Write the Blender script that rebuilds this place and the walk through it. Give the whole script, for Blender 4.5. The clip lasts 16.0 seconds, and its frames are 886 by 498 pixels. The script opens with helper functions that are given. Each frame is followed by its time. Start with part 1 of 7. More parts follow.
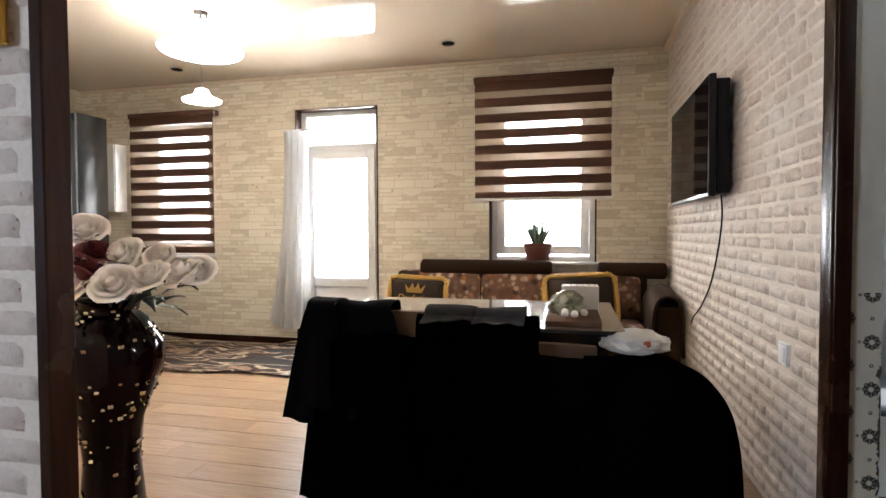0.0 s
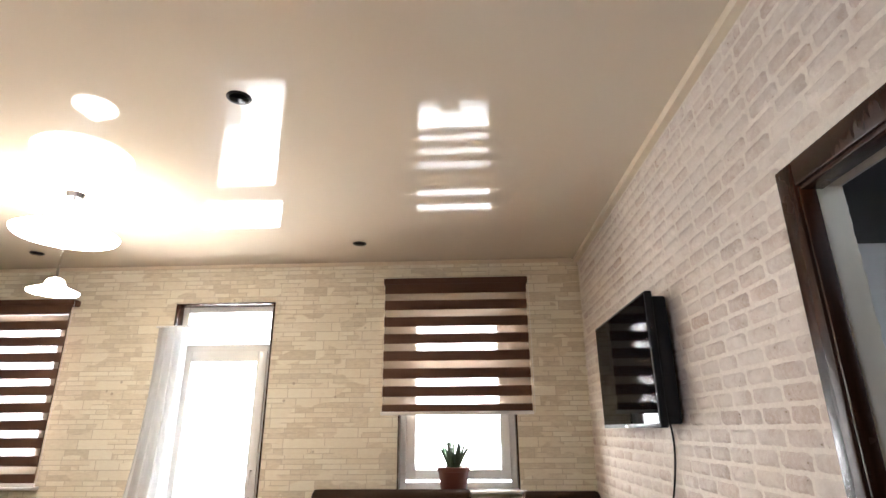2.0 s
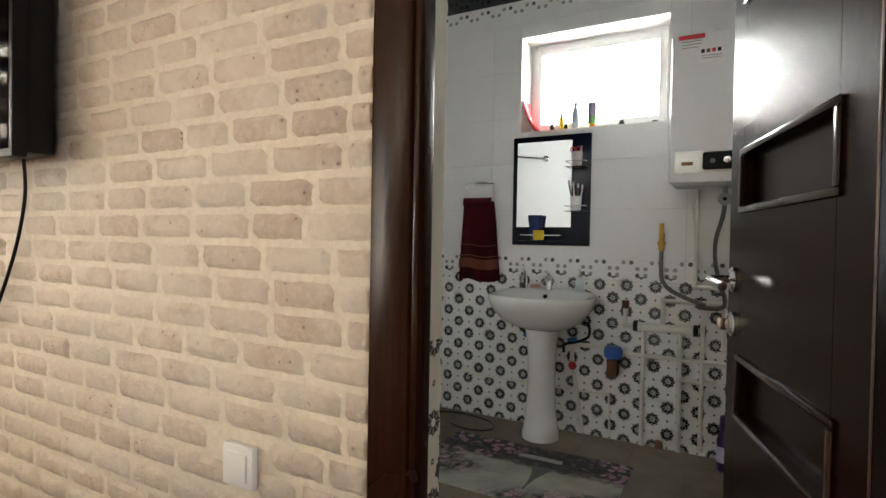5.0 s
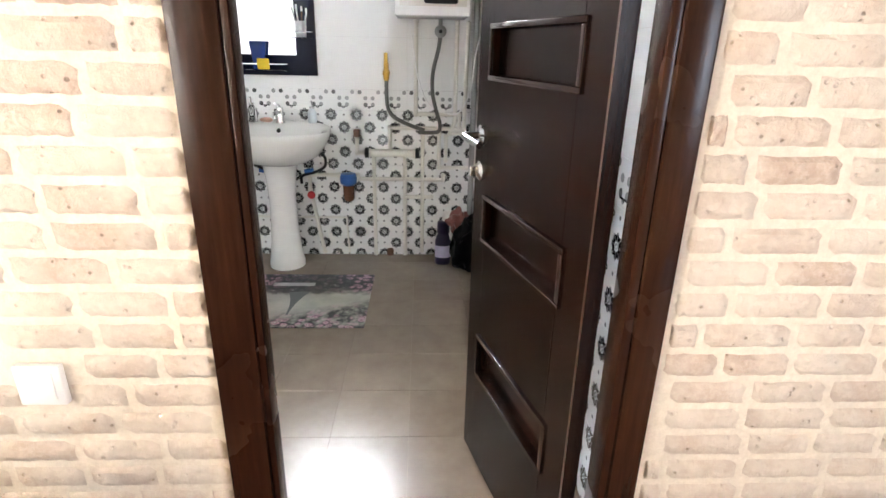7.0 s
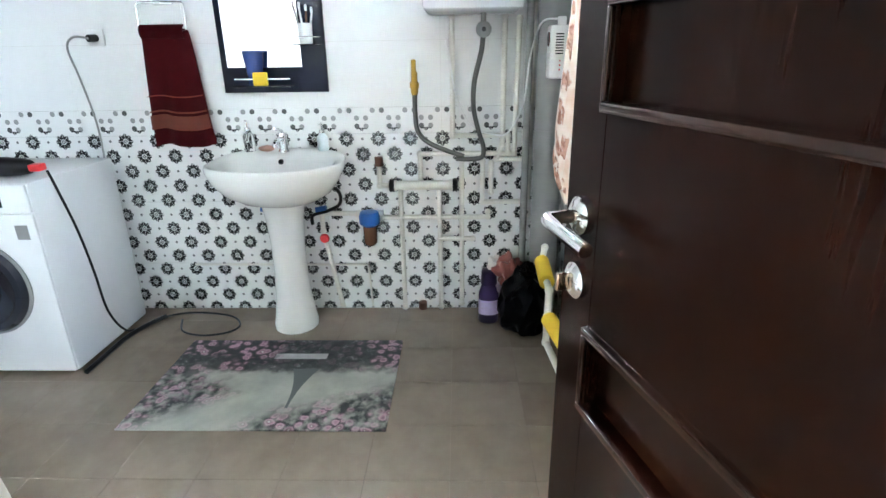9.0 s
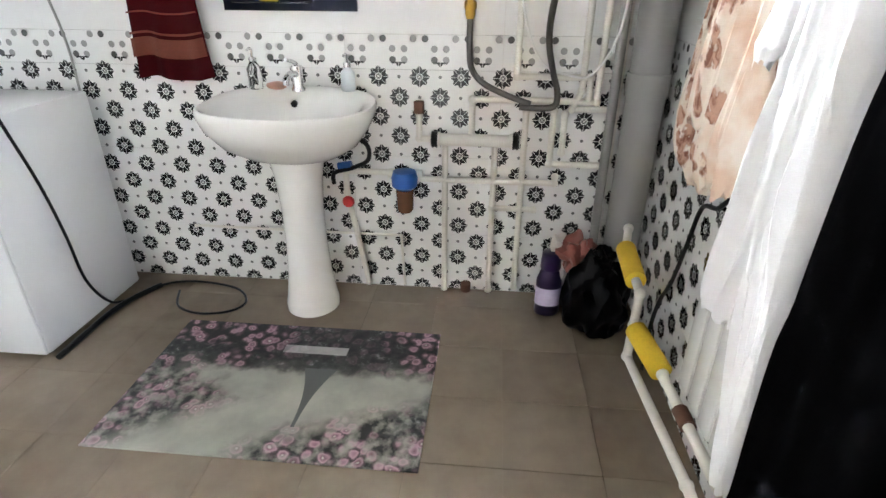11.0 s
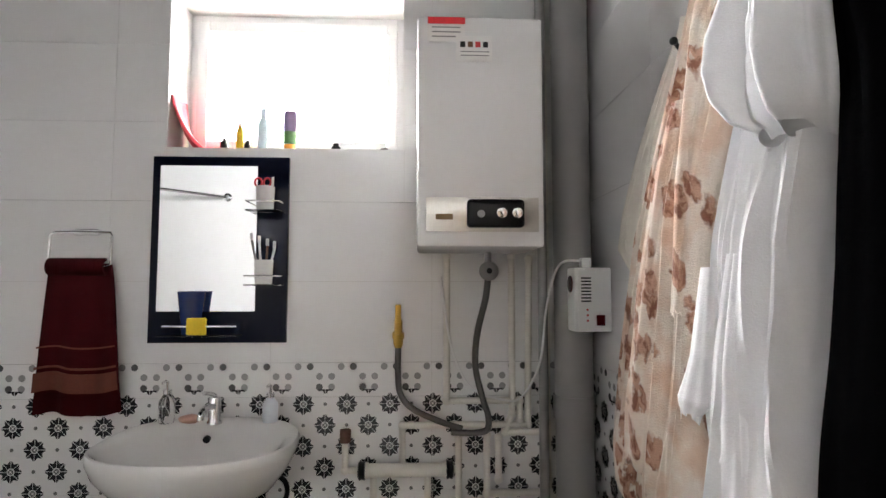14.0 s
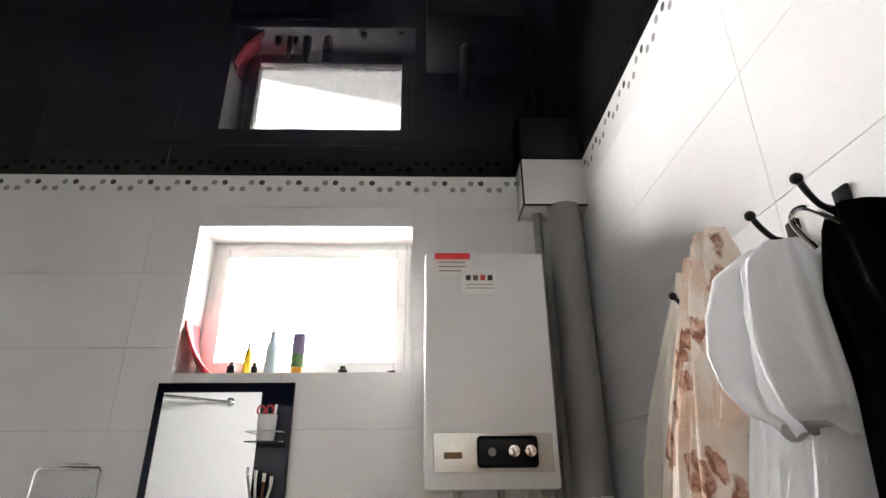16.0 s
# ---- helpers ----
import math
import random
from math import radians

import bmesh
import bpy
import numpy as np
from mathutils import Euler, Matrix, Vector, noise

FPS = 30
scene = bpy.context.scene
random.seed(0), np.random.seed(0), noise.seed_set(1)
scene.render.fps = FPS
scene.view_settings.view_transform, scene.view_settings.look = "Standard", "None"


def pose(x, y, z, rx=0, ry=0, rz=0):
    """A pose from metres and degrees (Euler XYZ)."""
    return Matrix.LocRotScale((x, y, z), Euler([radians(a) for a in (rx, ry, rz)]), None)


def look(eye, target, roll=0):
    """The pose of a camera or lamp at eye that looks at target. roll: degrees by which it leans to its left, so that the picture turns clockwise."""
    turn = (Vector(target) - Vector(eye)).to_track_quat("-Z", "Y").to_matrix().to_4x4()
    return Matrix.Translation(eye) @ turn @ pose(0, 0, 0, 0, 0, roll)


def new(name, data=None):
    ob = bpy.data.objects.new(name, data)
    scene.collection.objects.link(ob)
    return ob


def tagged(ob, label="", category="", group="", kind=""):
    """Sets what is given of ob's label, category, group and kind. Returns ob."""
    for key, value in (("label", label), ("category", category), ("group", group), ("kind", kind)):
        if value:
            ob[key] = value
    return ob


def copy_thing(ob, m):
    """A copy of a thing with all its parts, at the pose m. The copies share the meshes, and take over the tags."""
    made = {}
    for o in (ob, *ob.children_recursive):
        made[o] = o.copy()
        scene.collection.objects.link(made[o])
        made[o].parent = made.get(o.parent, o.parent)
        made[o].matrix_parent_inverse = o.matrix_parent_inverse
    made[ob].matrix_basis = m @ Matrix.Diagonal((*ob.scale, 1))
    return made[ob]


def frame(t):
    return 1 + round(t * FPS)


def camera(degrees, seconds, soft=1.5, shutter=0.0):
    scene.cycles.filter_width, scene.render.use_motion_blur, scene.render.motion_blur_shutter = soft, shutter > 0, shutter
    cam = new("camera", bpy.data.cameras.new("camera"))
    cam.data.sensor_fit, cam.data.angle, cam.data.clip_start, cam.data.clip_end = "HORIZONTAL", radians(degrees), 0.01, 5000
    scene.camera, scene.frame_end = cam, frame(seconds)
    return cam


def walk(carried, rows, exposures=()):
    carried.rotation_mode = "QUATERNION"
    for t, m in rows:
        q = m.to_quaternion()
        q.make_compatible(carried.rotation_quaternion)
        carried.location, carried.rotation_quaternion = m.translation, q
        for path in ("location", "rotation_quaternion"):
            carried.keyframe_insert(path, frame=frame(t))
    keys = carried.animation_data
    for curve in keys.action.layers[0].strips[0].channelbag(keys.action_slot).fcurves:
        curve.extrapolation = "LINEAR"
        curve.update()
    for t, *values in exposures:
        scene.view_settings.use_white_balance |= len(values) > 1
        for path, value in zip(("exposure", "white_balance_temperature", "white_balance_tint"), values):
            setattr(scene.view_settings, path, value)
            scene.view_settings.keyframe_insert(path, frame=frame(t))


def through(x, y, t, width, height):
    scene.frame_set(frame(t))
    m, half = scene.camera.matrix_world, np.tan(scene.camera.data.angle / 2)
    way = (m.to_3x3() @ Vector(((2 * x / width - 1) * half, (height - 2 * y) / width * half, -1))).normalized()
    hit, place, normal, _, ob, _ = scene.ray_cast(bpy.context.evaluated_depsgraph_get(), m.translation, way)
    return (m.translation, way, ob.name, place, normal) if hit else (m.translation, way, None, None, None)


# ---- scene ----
cam = camera(78.9, 16.0)
PATH = [
    (0, (0.849, 2.111, 1.189), (0.385, 4.056, 1.128), -0.2),
    (0.5, (0.843, 2.286, 1.199), (0.627, 4.274, 1.235), -0.3),
    (1, (0.745, 2.419, 1.245), (0.655, 4.394, 1.551), -0.4),
    (1.5, (0.679, 2.498, 1.339), (0.594, 4.397, 1.959), -0.6),
    (2, (0.671, 2.566, 1.375), (0.588, 4.46, 2.01), -0.4),
    (2.5, (0.627, 2.675, 1.271), (0.618, 4.631, 1.689), -0.3),
    (3, (0.677, 2.86, 1.22), (0.757, 4.853, 1.364), -0.2),
    (3.5, (0.674, 3.039, 1.2), (1.069, 4.999, 1.226), -0.2),
    (4, (0.66, 3.245, 1.19), (1.561, 5.031, 1.193), 0.8),
    (4.5, (0.747, 3.417, 1.178), (2.142, 4.849, 1.16), 1.0),
    (5, (0.891, 3.602, 1.185), (2.642, 4.568, 1.15), 1.0),
    (5.2, (0.912, 3.642, 1.191), (2.773, 4.375, 1.138), 0.9),
    (7.3, (0.747, 3.786, 1.338), (2.611, 3.683, 0.624), 1.5),
    (7.5, (0.782, 3.771, 1.316), (2.646, 3.692, 0.594), 1.5),
    (8, (1.023, 3.745, 1.321), (2.911, 3.734, 0.659), 0.4),
    (8.5, (1.293, 3.718, 1.354), (3.203, 3.755, 0.763), 0.0),
    (9, (1.525, 3.789, 1.33), (3.403, 3.847, 0.643), -0.9),
    (9.2, (1.604, 3.838, 1.314), (3.452, 3.916, 0.554), -1.2),
    (11.3, (2.108, 3.898, 1.244), (3.893, 4.066, 0.349), 0.5),
    (11.5, (2.106, 3.88, 1.218), (3.922, 4.022, 0.391), 0.5),
    (12, (2.148, 3.9, 1.331), (3.998, 3.945, 0.573), 0.8),
    (12.5, (2.13, 3.918, 1.307), (4.073, 3.883, 0.834), 1.1),
    (13, (2.142, 3.921, 1.314), (4.13, 3.855, 1.103), 0.7),
    (13.5, (2.159, 3.919, 1.345), (4.158, 3.854, 1.309), 0.2),
    (14, (2.169, 3.916, 1.37), (4.162, 3.83, 1.505), 0.0),
    (14.5, (2.175, 3.919, 1.408), (4.143, 3.805, 1.748), 0.1),
    (15, (2.165, 3.919, 1.462), (4.09, 3.8, 1.993), -0.2),
    (15.5, (2.154, 3.918, 1.502), (4.032, 3.82, 2.182), -0.5),
    (16, (2.146, 3.913, 1.525), (3.987, 3.86, 2.304), -0.5),
]
walk(cam, [(t, look(eye, target, roll)) for t, eye, target, roll in PATH],
     exposures=[(0, -0.28, 6100, 12), (2.0, -0.12, 6100, 13), (3.0, -0.12, 6100, 11), (3.5, -0.15, 6500, 10), (4.0, -1.02, 7700, 10), (4.5, -0.68, 7700, 10), (5.0, -0.27, 7200, 10), (5.2, 0.0, 7000, 10), (7.3, 1.36, 6600, 13), (8.0, 1.78, 6100, 6), (8.5, 1.72, 5800, 3), (9.2, 1.45, 6150, 6), (11.3, 1.34, 6800, 12), (12.0, 1.04, 6800, 13), (12.5, 0.64, 6900, 14), (13.0, 0.32, 7000, 15), (13.5, 0.24, 7100, 16), (14.0, 0.12, 7100, 16), (15.0, -0.10, 7200, 16), (16, -0.16, 7300, 16)])

# ---- plan (metres) ----
EX = 1.6935            # living room face of the wall with the television
EX2 = EX + 0.128       # bathroom face of the same wall
NY = 7.328             # window wall
LC = 2.85              # living room ceiling
WX = -4.75             # west wall
BX = 4.218             # bathroom window wall
BY0, BY1 = 3.27, 6.75  # bathroom side walls
BC = 2.75              # bathroom ceiling
PY0, PY1 = 3.0, 3.04   # partition beside the entrance
SY = 0.0               # wall behind the entrance
DY0, DY1, DZ = 3.385, 4.065, 2.06   # bathroom door opening

# ---- world and lights ----
world = bpy.data.worlds.new("World")
scene.world = world
world.use_nodes = True
wn = world.node_tree.nodes
sky = wn.new("ShaderNodeTexSky")
sky.sky_type, sky.sun_disc = "NISHITA", False
sky.sun_elevation, sky.sun_rotation = radians(42), radians(200)
wn["Background"].inputs["Strength"].default_value = 0.12
world.node_tree.links.new(sky.outputs["Color"], wn["Background"].inputs["Color"])
sun = new("sun", bpy.data.lights.new("sun", "SUN"))
sun.data.energy, sun.data.angle, sun.data.color = 2.0, radians(0.6), (1, 0.95, 0.88)
sun.matrix_world = look((0, -20, 20), (0, 0, 2))


def window_lamp(name, x, y, z, tx, ty, w, h, power, color=(1, 1, 1)):
    la = bpy.data.lights.new(name, "AREA")
    la.shape, la.size, la.size_y, la.energy, la.color = "RECTANGLE", w, h, power, color
    ob = new(name, la)
    ob.matrix_world = look((x, y, z), (x + tx, y + ty, z))
    return ob


DAY = (1.0, 0.95, 0.87)
window_lamp("daylight_door", -1.42, 7.62, 1.55, 0, -1, 0.66, 1.75, 150, DAY)
window_lamp("daylight_right_window", 0.565, 7.66, 1.75, 0, -1, 0.72, 1.5, 85, DAY)
window_lamp("daylight_left_window", -3.47, 7.66, 1.72, 0, -1, 0.90, 1.45, 130, DAY)
window_lamp("daylight_bathroom", BX + 0.50, 4.56, 2.25, -1, -0.30, 1.05, 0.75, 285, (0.88, 0.94, 1.0))
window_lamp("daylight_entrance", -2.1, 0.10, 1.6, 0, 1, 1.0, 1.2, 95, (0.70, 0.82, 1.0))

# ---- materials ----
MATS = {}


class Nodes:
    """Short way of writing shader nodes."""
    def __init__(self, name):
        self.mat = bpy.data.materials.new(name)
        self.mat.use_nodes = True
        self.t = self.mat.node_tree
        self.bsdf = self.t.nodes["Principled BSDF"]

    def put(self, sock, v):
        if v is None:
            return
        if isinstance(v, bpy.types.NodeSocket):
            self.t.links.new(v, sock)
        elif isinstance(v, (tuple, list)):
            sock.default_value = (*v, 1) if len(v) == 3 and sock.type == "RGBA" else v
        else:
            sock.default_value = v

    def m(self, op, a, b=None, c=None, clamp=False):
        n = self.t.nodes.new("ShaderNodeMath")
        n.operation, n.use_clamp = op, clamp
        for s, v in zip(n.inputs, (a, b, c)):
            self.put(s, v)
        return n.outputs[0]

    def pos(self):
        n = self.t.nodes.new("ShaderNodeNewGeometry")
        return n.outputs["Position"]

    def xyz(self, v=None):
        n = self.t.nodes.new("ShaderNodeSeparateXYZ")
        self.put(n.inputs[0], v or self.pos())
        return n.outputs

    def vec(self, x, y, z):
        n = self.t.nodes.new("ShaderNodeCombineXYZ")
        for s, v in zip(n.inputs, (x, y, z)):
            self.put(s, v)
        return n.outputs[0]

    def scaled(self, v, s):
        n = self.t.nodes.new("ShaderNodeVectorMath")
        n.operation = "MULTIPLY"
        self.put(n.inputs[0], v)
        n.inputs[1].default_value = s if isinstance(s, tuple) else (s, s, s)
        return n.outputs[0]

    def noise(self, scale, detail=4, rough=0.55, v=None, out=0):
        n = self.t.nodes.new("ShaderNodeTexNoise")
        self.put(n.inputs["Vector"], v or self.pos())
        n.inputs["Scale"].default_value, n.inputs["Detail"].default_value, n.inputs["Roughness"].default_value = scale, detail, rough
        return n.outputs[out]

    def voro(self, scale, v=None, feature="F1", out="Distance"):
        n = self.t.nodes.new("ShaderNodeTexVoronoi")
        n.feature = feature
        self.put(n.inputs["Vector"], v or self.pos())
        n.inputs["Scale"].default_value = scale
        return n.outputs[out]

    def ramp(self, f, *stops):
        n = self.t.nodes.new("ShaderNodeValToRGB")
        e = n.color_ramp.elements
        while len(e) < len(stops):
            e.new(0.5)
        for el, (p, c) in zip(e, stops):
            el.position = p
            el.color = (c, c, c, 1) if isinstance(c, (int, float)) else (*c, 1)
        self.put(n.inputs[0], f)
        return n.outputs[0]

    def mix(self, f, a, b, blend="MIX"):
        n = self.t.nodes.new("ShaderNodeMix")
        n.data_type, n.blend_type = "RGBA", blend
        self.put(n.inputs["Factor"], f)
        self.put(n.inputs["A"], a)
        self.put(n.inputs["B"], b)
        return n.outputs["Result"]

    def rand(self):
        return self.t.nodes.new("ShaderNodeObjectInfo").outputs["Random"]

    def island(self):
        return self.t.nodes.new("ShaderNodeNewGeometry").outputs["Random Per Island"]

    def bump(self, h, strength=0.3, dist=0.01):
        n = self.t.nodes.new("ShaderNodeBump")
        n.inputs["Strength"].default_value, n.inputs["Distance"].default_value = strength, dist
        self.put(n.inputs["Height"], h)
        self.put(self.bsdf.inputs["Normal"], n.outputs[0])

    def done(self, color=None, rough=0.5, metal=0.0, **more):
        self.put(self.bsdf.inputs["Base Color"], color)
        self.put(self.bsdf.inputs["Roughness"], rough)
        self.put(self.bsdf.inputs["Metallic"], metal)
        for k, v in more.items():
            self.put(self.bsdf.inputs[k.replace("_", " ")], v)
        MATS[self.mat.name] = self.mat
        return self.mat


def simple(name, c, rough=0.5, metal=0.0, var=0.12, scale=30, bump=0.0, **more):
    n = Nodes(name)
    f = n.noise(scale, 5)
    g = n.noise(scale * 0.13, 3)
    d = tuple(x * (1 - var) for x in c)
    u = tuple(min(1, x * (1 + var)) for x in c)
    col = n.mix(n.m("MULTIPLY_ADD", f, 0.6, n.m("MULTIPLY", g, 0.4)), d, u)
    if bump:
        n.bump(f, bump, 0.003)
    return n.done(col, n.m("MULTIPLY_ADD", g, 0.12 if rough > 0.1 else 0.02, rough - (0.06 if rough > 0.1 else 0.01)), metal, **more)


def stone_wallpaper():
    """Printed split-stone wallpaper: ledges of two sizes in cream and tan."""
    n = Nodes("stone_wallpaper")
    x, y, z = n.xyz()
    u = n.m("ADD", x, y)
    v = n.vec(u, z, 0.0)

    def courses(w, h, seed):
        b = n.t.nodes.new("ShaderNodeTexBrick")
        b.offset, b.squash, b.squash_frequency = 0.37, 1.7, 3
        n.put(b.inputs["Vector"], n.vec(n.m("ADD", u, seed), z, 0.0))
        for k, val in (("Scale", 1.0), ("Mortar Size", 0.0035), ("Mortar Smooth", 0.3), ("Bias", 0.0), ("Brick Width", w), ("Row Height", h)):
            b.inputs[k].default_value = val
        b.inputs["Color1"].default_value, b.inputs["Color2"].default_value, b.inputs["Mortar"].default_value = (0, 0, 0, 1), (1, 1, 1, 1), (0.5, 0.5, 0.5, 1)
        return b.outputs["Color"], b.outputs["Fac"]
    c1, f1 = courses(0.21, 0.082, 0.0)
    c2, f2 = courses(0.16, 0.041, 0.37)
    patch = n.ramp(n.noise(3.2, 1, v=n.scaled(v, (1.0, 1.6, 1.0))), (0.47, 0.0), (0.50, 1.0))
    tone = n.mix(patch, c1, c2)
    line = n.mix(patch, f1, f2)
    grain = n.noise(38, 6, 0.65, v=n.scaled(v, (0.5, 1.6, 1)))
    big = n.noise(1.7, 3)
    col = n.ramp(n.m("ADD", n.m("MULTIPLY", tone, 0.45), n.m("MULTIPLY", grain, 0.6)), (0.15, (0.50, 0.42, 0.30)), (0.5, (0.74, 0.67, 0.53)), (0.85, (0.84, 0.80, 0.67)))
    col = n.mix(n.m("MULTIPLY", line, 0.5), col, (0.33, 0.26, 0.18))
    spots = n.ramp(n.voro(4.3, v=v), (0.035, 1.0), (0.07, 0.0))
    col = n.mix(n.m("MULTIPLY", spots, 0.6), col, (0.22, 0.16, 0.10))
    col = n.mix(n.m("MULTIPLY", big, 0.18), col, (0.62, 0.58, 0.50))
    n.bump(n.m("SUBTRACT", n.m("MULTIPLY", grain, 0.6), line), 0.35, 0.004)
    return n.done(col, 0.62)


def brick_face():
    """Whitewashed pinkish brick relief, the wash worn off in patches."""
    n = Nodes("brick_face")
    r, p = n.rand(), n.pos()
    fine = n.noise(55, 6, 0.7)
    blot = n.noise(14, 3, 0.6)
    worn = n.noise(5.5, 4, 0.65)
    base = n.ramp(r, (0.0, (0.484, 0.396, 0.328)), (0.25, (0.553, 0.472, 0.401)), (0.85, (0.580, 0.505, 0.434)), (1.0, (0.458, 0.353, 0.287)))
    col = n.mix(n.ramp(blot, (0.48, 0.0), (0.68, 0.45)), base, (0.408, 0.287, 0.216))
    col = n.mix(n.ramp(worn, (0.52, 0.0), (0.62, 0.5)), col, (0.646, 0.574, 0.495))
    col = n.mix(n.ramp(fine, (0.45, 0.0), (0.7, 0.5)), col, (0.665, 0.597, 0.517))
    pits = n.ramp(n.voro(38), (0.08, 1.0), (0.16, 0.0))
    col = n.mix(n.m("MULTIPLY", n.m("MULTIPLY", pits, n.ramp(blot, (0.5, 0.0), (0.6, 1.0))), 0.7), col, (0.181, 0.121, 0.078))
    n.bump(n.m("ADD", n.m("ADD", fine, n.m("MULTIPLY", blot, 1.5)), n.m("MULTIPLY", pits, -0.8)), 0.7, 0.008)
    return n.done(col, 0.7)


def mortar():
    n = Nodes("mortar")
    f = n.noise(70, 5, 0.7)
    n.bump(f, 0.4, 0.004)
    return n.done(n.ramp(f, (0.3, (0.579, 0.505, 0.424)), (0.7, (0.702, 0.633, 0.541))), 0.75)


def flower_tiles(phase):
    """Glazed white wall tile printed with dark rosettes, a band of hexagons above and two rows of dots under the ceiling."""
    n = Nodes("flower_tiles_%s" % ("side" if phase else "back"))
    x, y, z = n.xyz()
    u = n.m("SUBTRACT", x if phase else y, phase if phase else 4.0256)
    v = n.m("SUBTRACT", z, 0.623)
    P, Q, R = 0.1597, 0.1538, 0.0395

    def lattice(ou, ov, pu=P, pv=Q):
        a = n.m("SUBTRACT", n.m("FLOORED_MODULO", n.m("ADD", u, pu / 2 - ou), pu), pu / 2)
        b = n.m("SUBTRACT", n.m("FLOORED_MODULO", n.m("ADD", v, pv / 2 - ov), pv), pv / 2)
        return a, b

    def rosette(a, b):
        r = n.m("SQRT", n.m("ADD", n.m("MULTIPLY", a, a), n.m("MULTIPLY", b, b)))
        th = n.m("ARCTAN2", b, a)
        lobe = n.m("COSINE", n.m("MULTIPLY", th, 8.0))
        edge = n.m("MULTIPLY_ADD", lobe, 0.0045, R - 0.0045)
        inside = n.m("LESS_THAN", r, edge)
        spoke = n.m("GREATER_THAN", n.m("ABSOLUTE", n.m("SINE", n.m("MULTIPLY", th, 4.0))), 0.13)
        ring = n.m("GREATER_THAN", r, 0.0135)
        core = n.m("MULTIPLY", n.m("LESS_THAN", r, 0.0105), n.m("GREATER_THAN", n.m("ABSOLUTE", n.m("COSINE", n.m("MULTIPLY", th, 2.0))), 0.15))
        mid = n.m("LESS_THAN", r, 0.0030)
        outer = n.m("MULTIPLY", n.m("MULTIPLY", inside, ring), spoke)
        return n.m("MAXIMUM", outer, n.m("MULTIPLY", n.m("SUBTRACT", core, n.m("MULTIPLY", mid, core)), 0.8))

    def dot(a, b, rad):
        return n.m("LESS_THAN", n.m("ADD", n.m("MULTIPLY", a, a), n.m("MULTIPLY", b, b)), rad * rad)
    fl = n.m("MAXIMUM", rosette(*lattice(0, 0)), rosette(*lattice(P / 2, Q / 2)))
    sm = n.m("MAXIMUM", dot(*lattice(P / 2, 0), 0.0066), dot(*lattice(0, Q / 2), 0.0066))
    low = n.m("LESS_THAN", z, 0.985)
    pat = n.m("MULTIPLY", n.m("MAXIMUM", fl, n.m("MULTIPLY", sm, 0.8)), low)
    band = None
    for k, (zz, off) in enumerate(((1.068, 0.0), (1.032, P / 2), (0.993, P / 2), (2.715, 0.0), (2.683, P / 2))):
        for s in (-0.0225, 0.0225):
            a = n.m("SUBTRACT", n.m("FLOORED_MODULO", n.m("ADD", u, P / 2 - off - s), P), P / 2)
            d = dot(a, n.m("SUBTRACT", z, zz), 0.0125)
            tone = 0.9 if (k + (s > 0)) % 3 == 0 else 0.62
            d = n.m("MULTIPLY", d, tone)
            band = d if band is None else n.m("MAXIMUM", band, d)
    pat = n.m("MAXIMUM", pat, band)
    dirt = n.noise(2.0, 4)
    white = n.mix(n.m("MULTIPLY", dirt, 0.5), (0.83, 0.83, 0.82), (0.74, 0.74, 0.73))
    ink = n.mix(n.noise(9, 2), (0.008, 0.008, 0.010), (0.032, 0.033, 0.036))
    n.bump(n.noise(6, 2), 0.04, 0.01)
    return n.done(n.mix(pat, white, ink), 0.06)


def wood_planks():
    n = Nodes("laminate")
    x, y, z = n.xyz()
    r = n.rand()
    v = n.vec(n.m("MULTIPLY_ADD", r, 13.0, n.m("MULTIPLY", x, 1.1)), n.m("MULTIPLY", y, 14.0), r)
    g = n.noise(4, 6, 0.6, v=v)
    col = n.ramp(n.m("ADD", n.m("MULTIPLY", g, 0.8), n.m("MULTIPLY", r, 0.2)), (0.25, (0.20, 0.12, 0.065)), (0.55, (0.34, 0.22, 0.13)), (0.8, (0.44, 0.30, 0.19)))
    n.bump(g, 0.08, 0.003)
    return n.done(col, 0.32)


def dark_wood(name, c, rough, gloss=0.25):
    n = Nodes(name)
    x, y, z = n.xyz()
    v = n.vec(n.m("MULTIPLY", x, 22.0), n.m("MULTIPLY", y, 22.0), n.m("MULTIPLY", z, 1.6))
    g = n.noise(3.5, 6, 0.62, v=v)
    wear = n.noise(3.0, 4)
    col = n.ramp(g, (0.3, tuple(k * 0.6 for k in c)), (0.6, c), (0.85, tuple(k * 1.5 for k in c)))
    n.bump(g, 0.12, 0.002)
    return n.done(col, n.m("MULTIPLY_ADD", wear, 0.16, rough - 0.08), Specular_IOR_Level=gloss)


def floor_tile_mat():
    n = Nodes("floor_tile")
    r = n.rand()
    f, g = n.noise(9, 6, 0.6), n.noise(60, 3)
    col = n.ramp(n.m("ADD", n.m("MULTIPLY", f, 0.75), n.m("MULTIPLY", r, 0.2)), (0.3, (0.182, 0.142, 0.104)), (0.75, (0.252, 0.203, 0.154)))
    n.bump(g, 0.03, 0.002)
    return n.done(col, n.m("MULTIPLY_ADD", f, 0.12, 0.16))


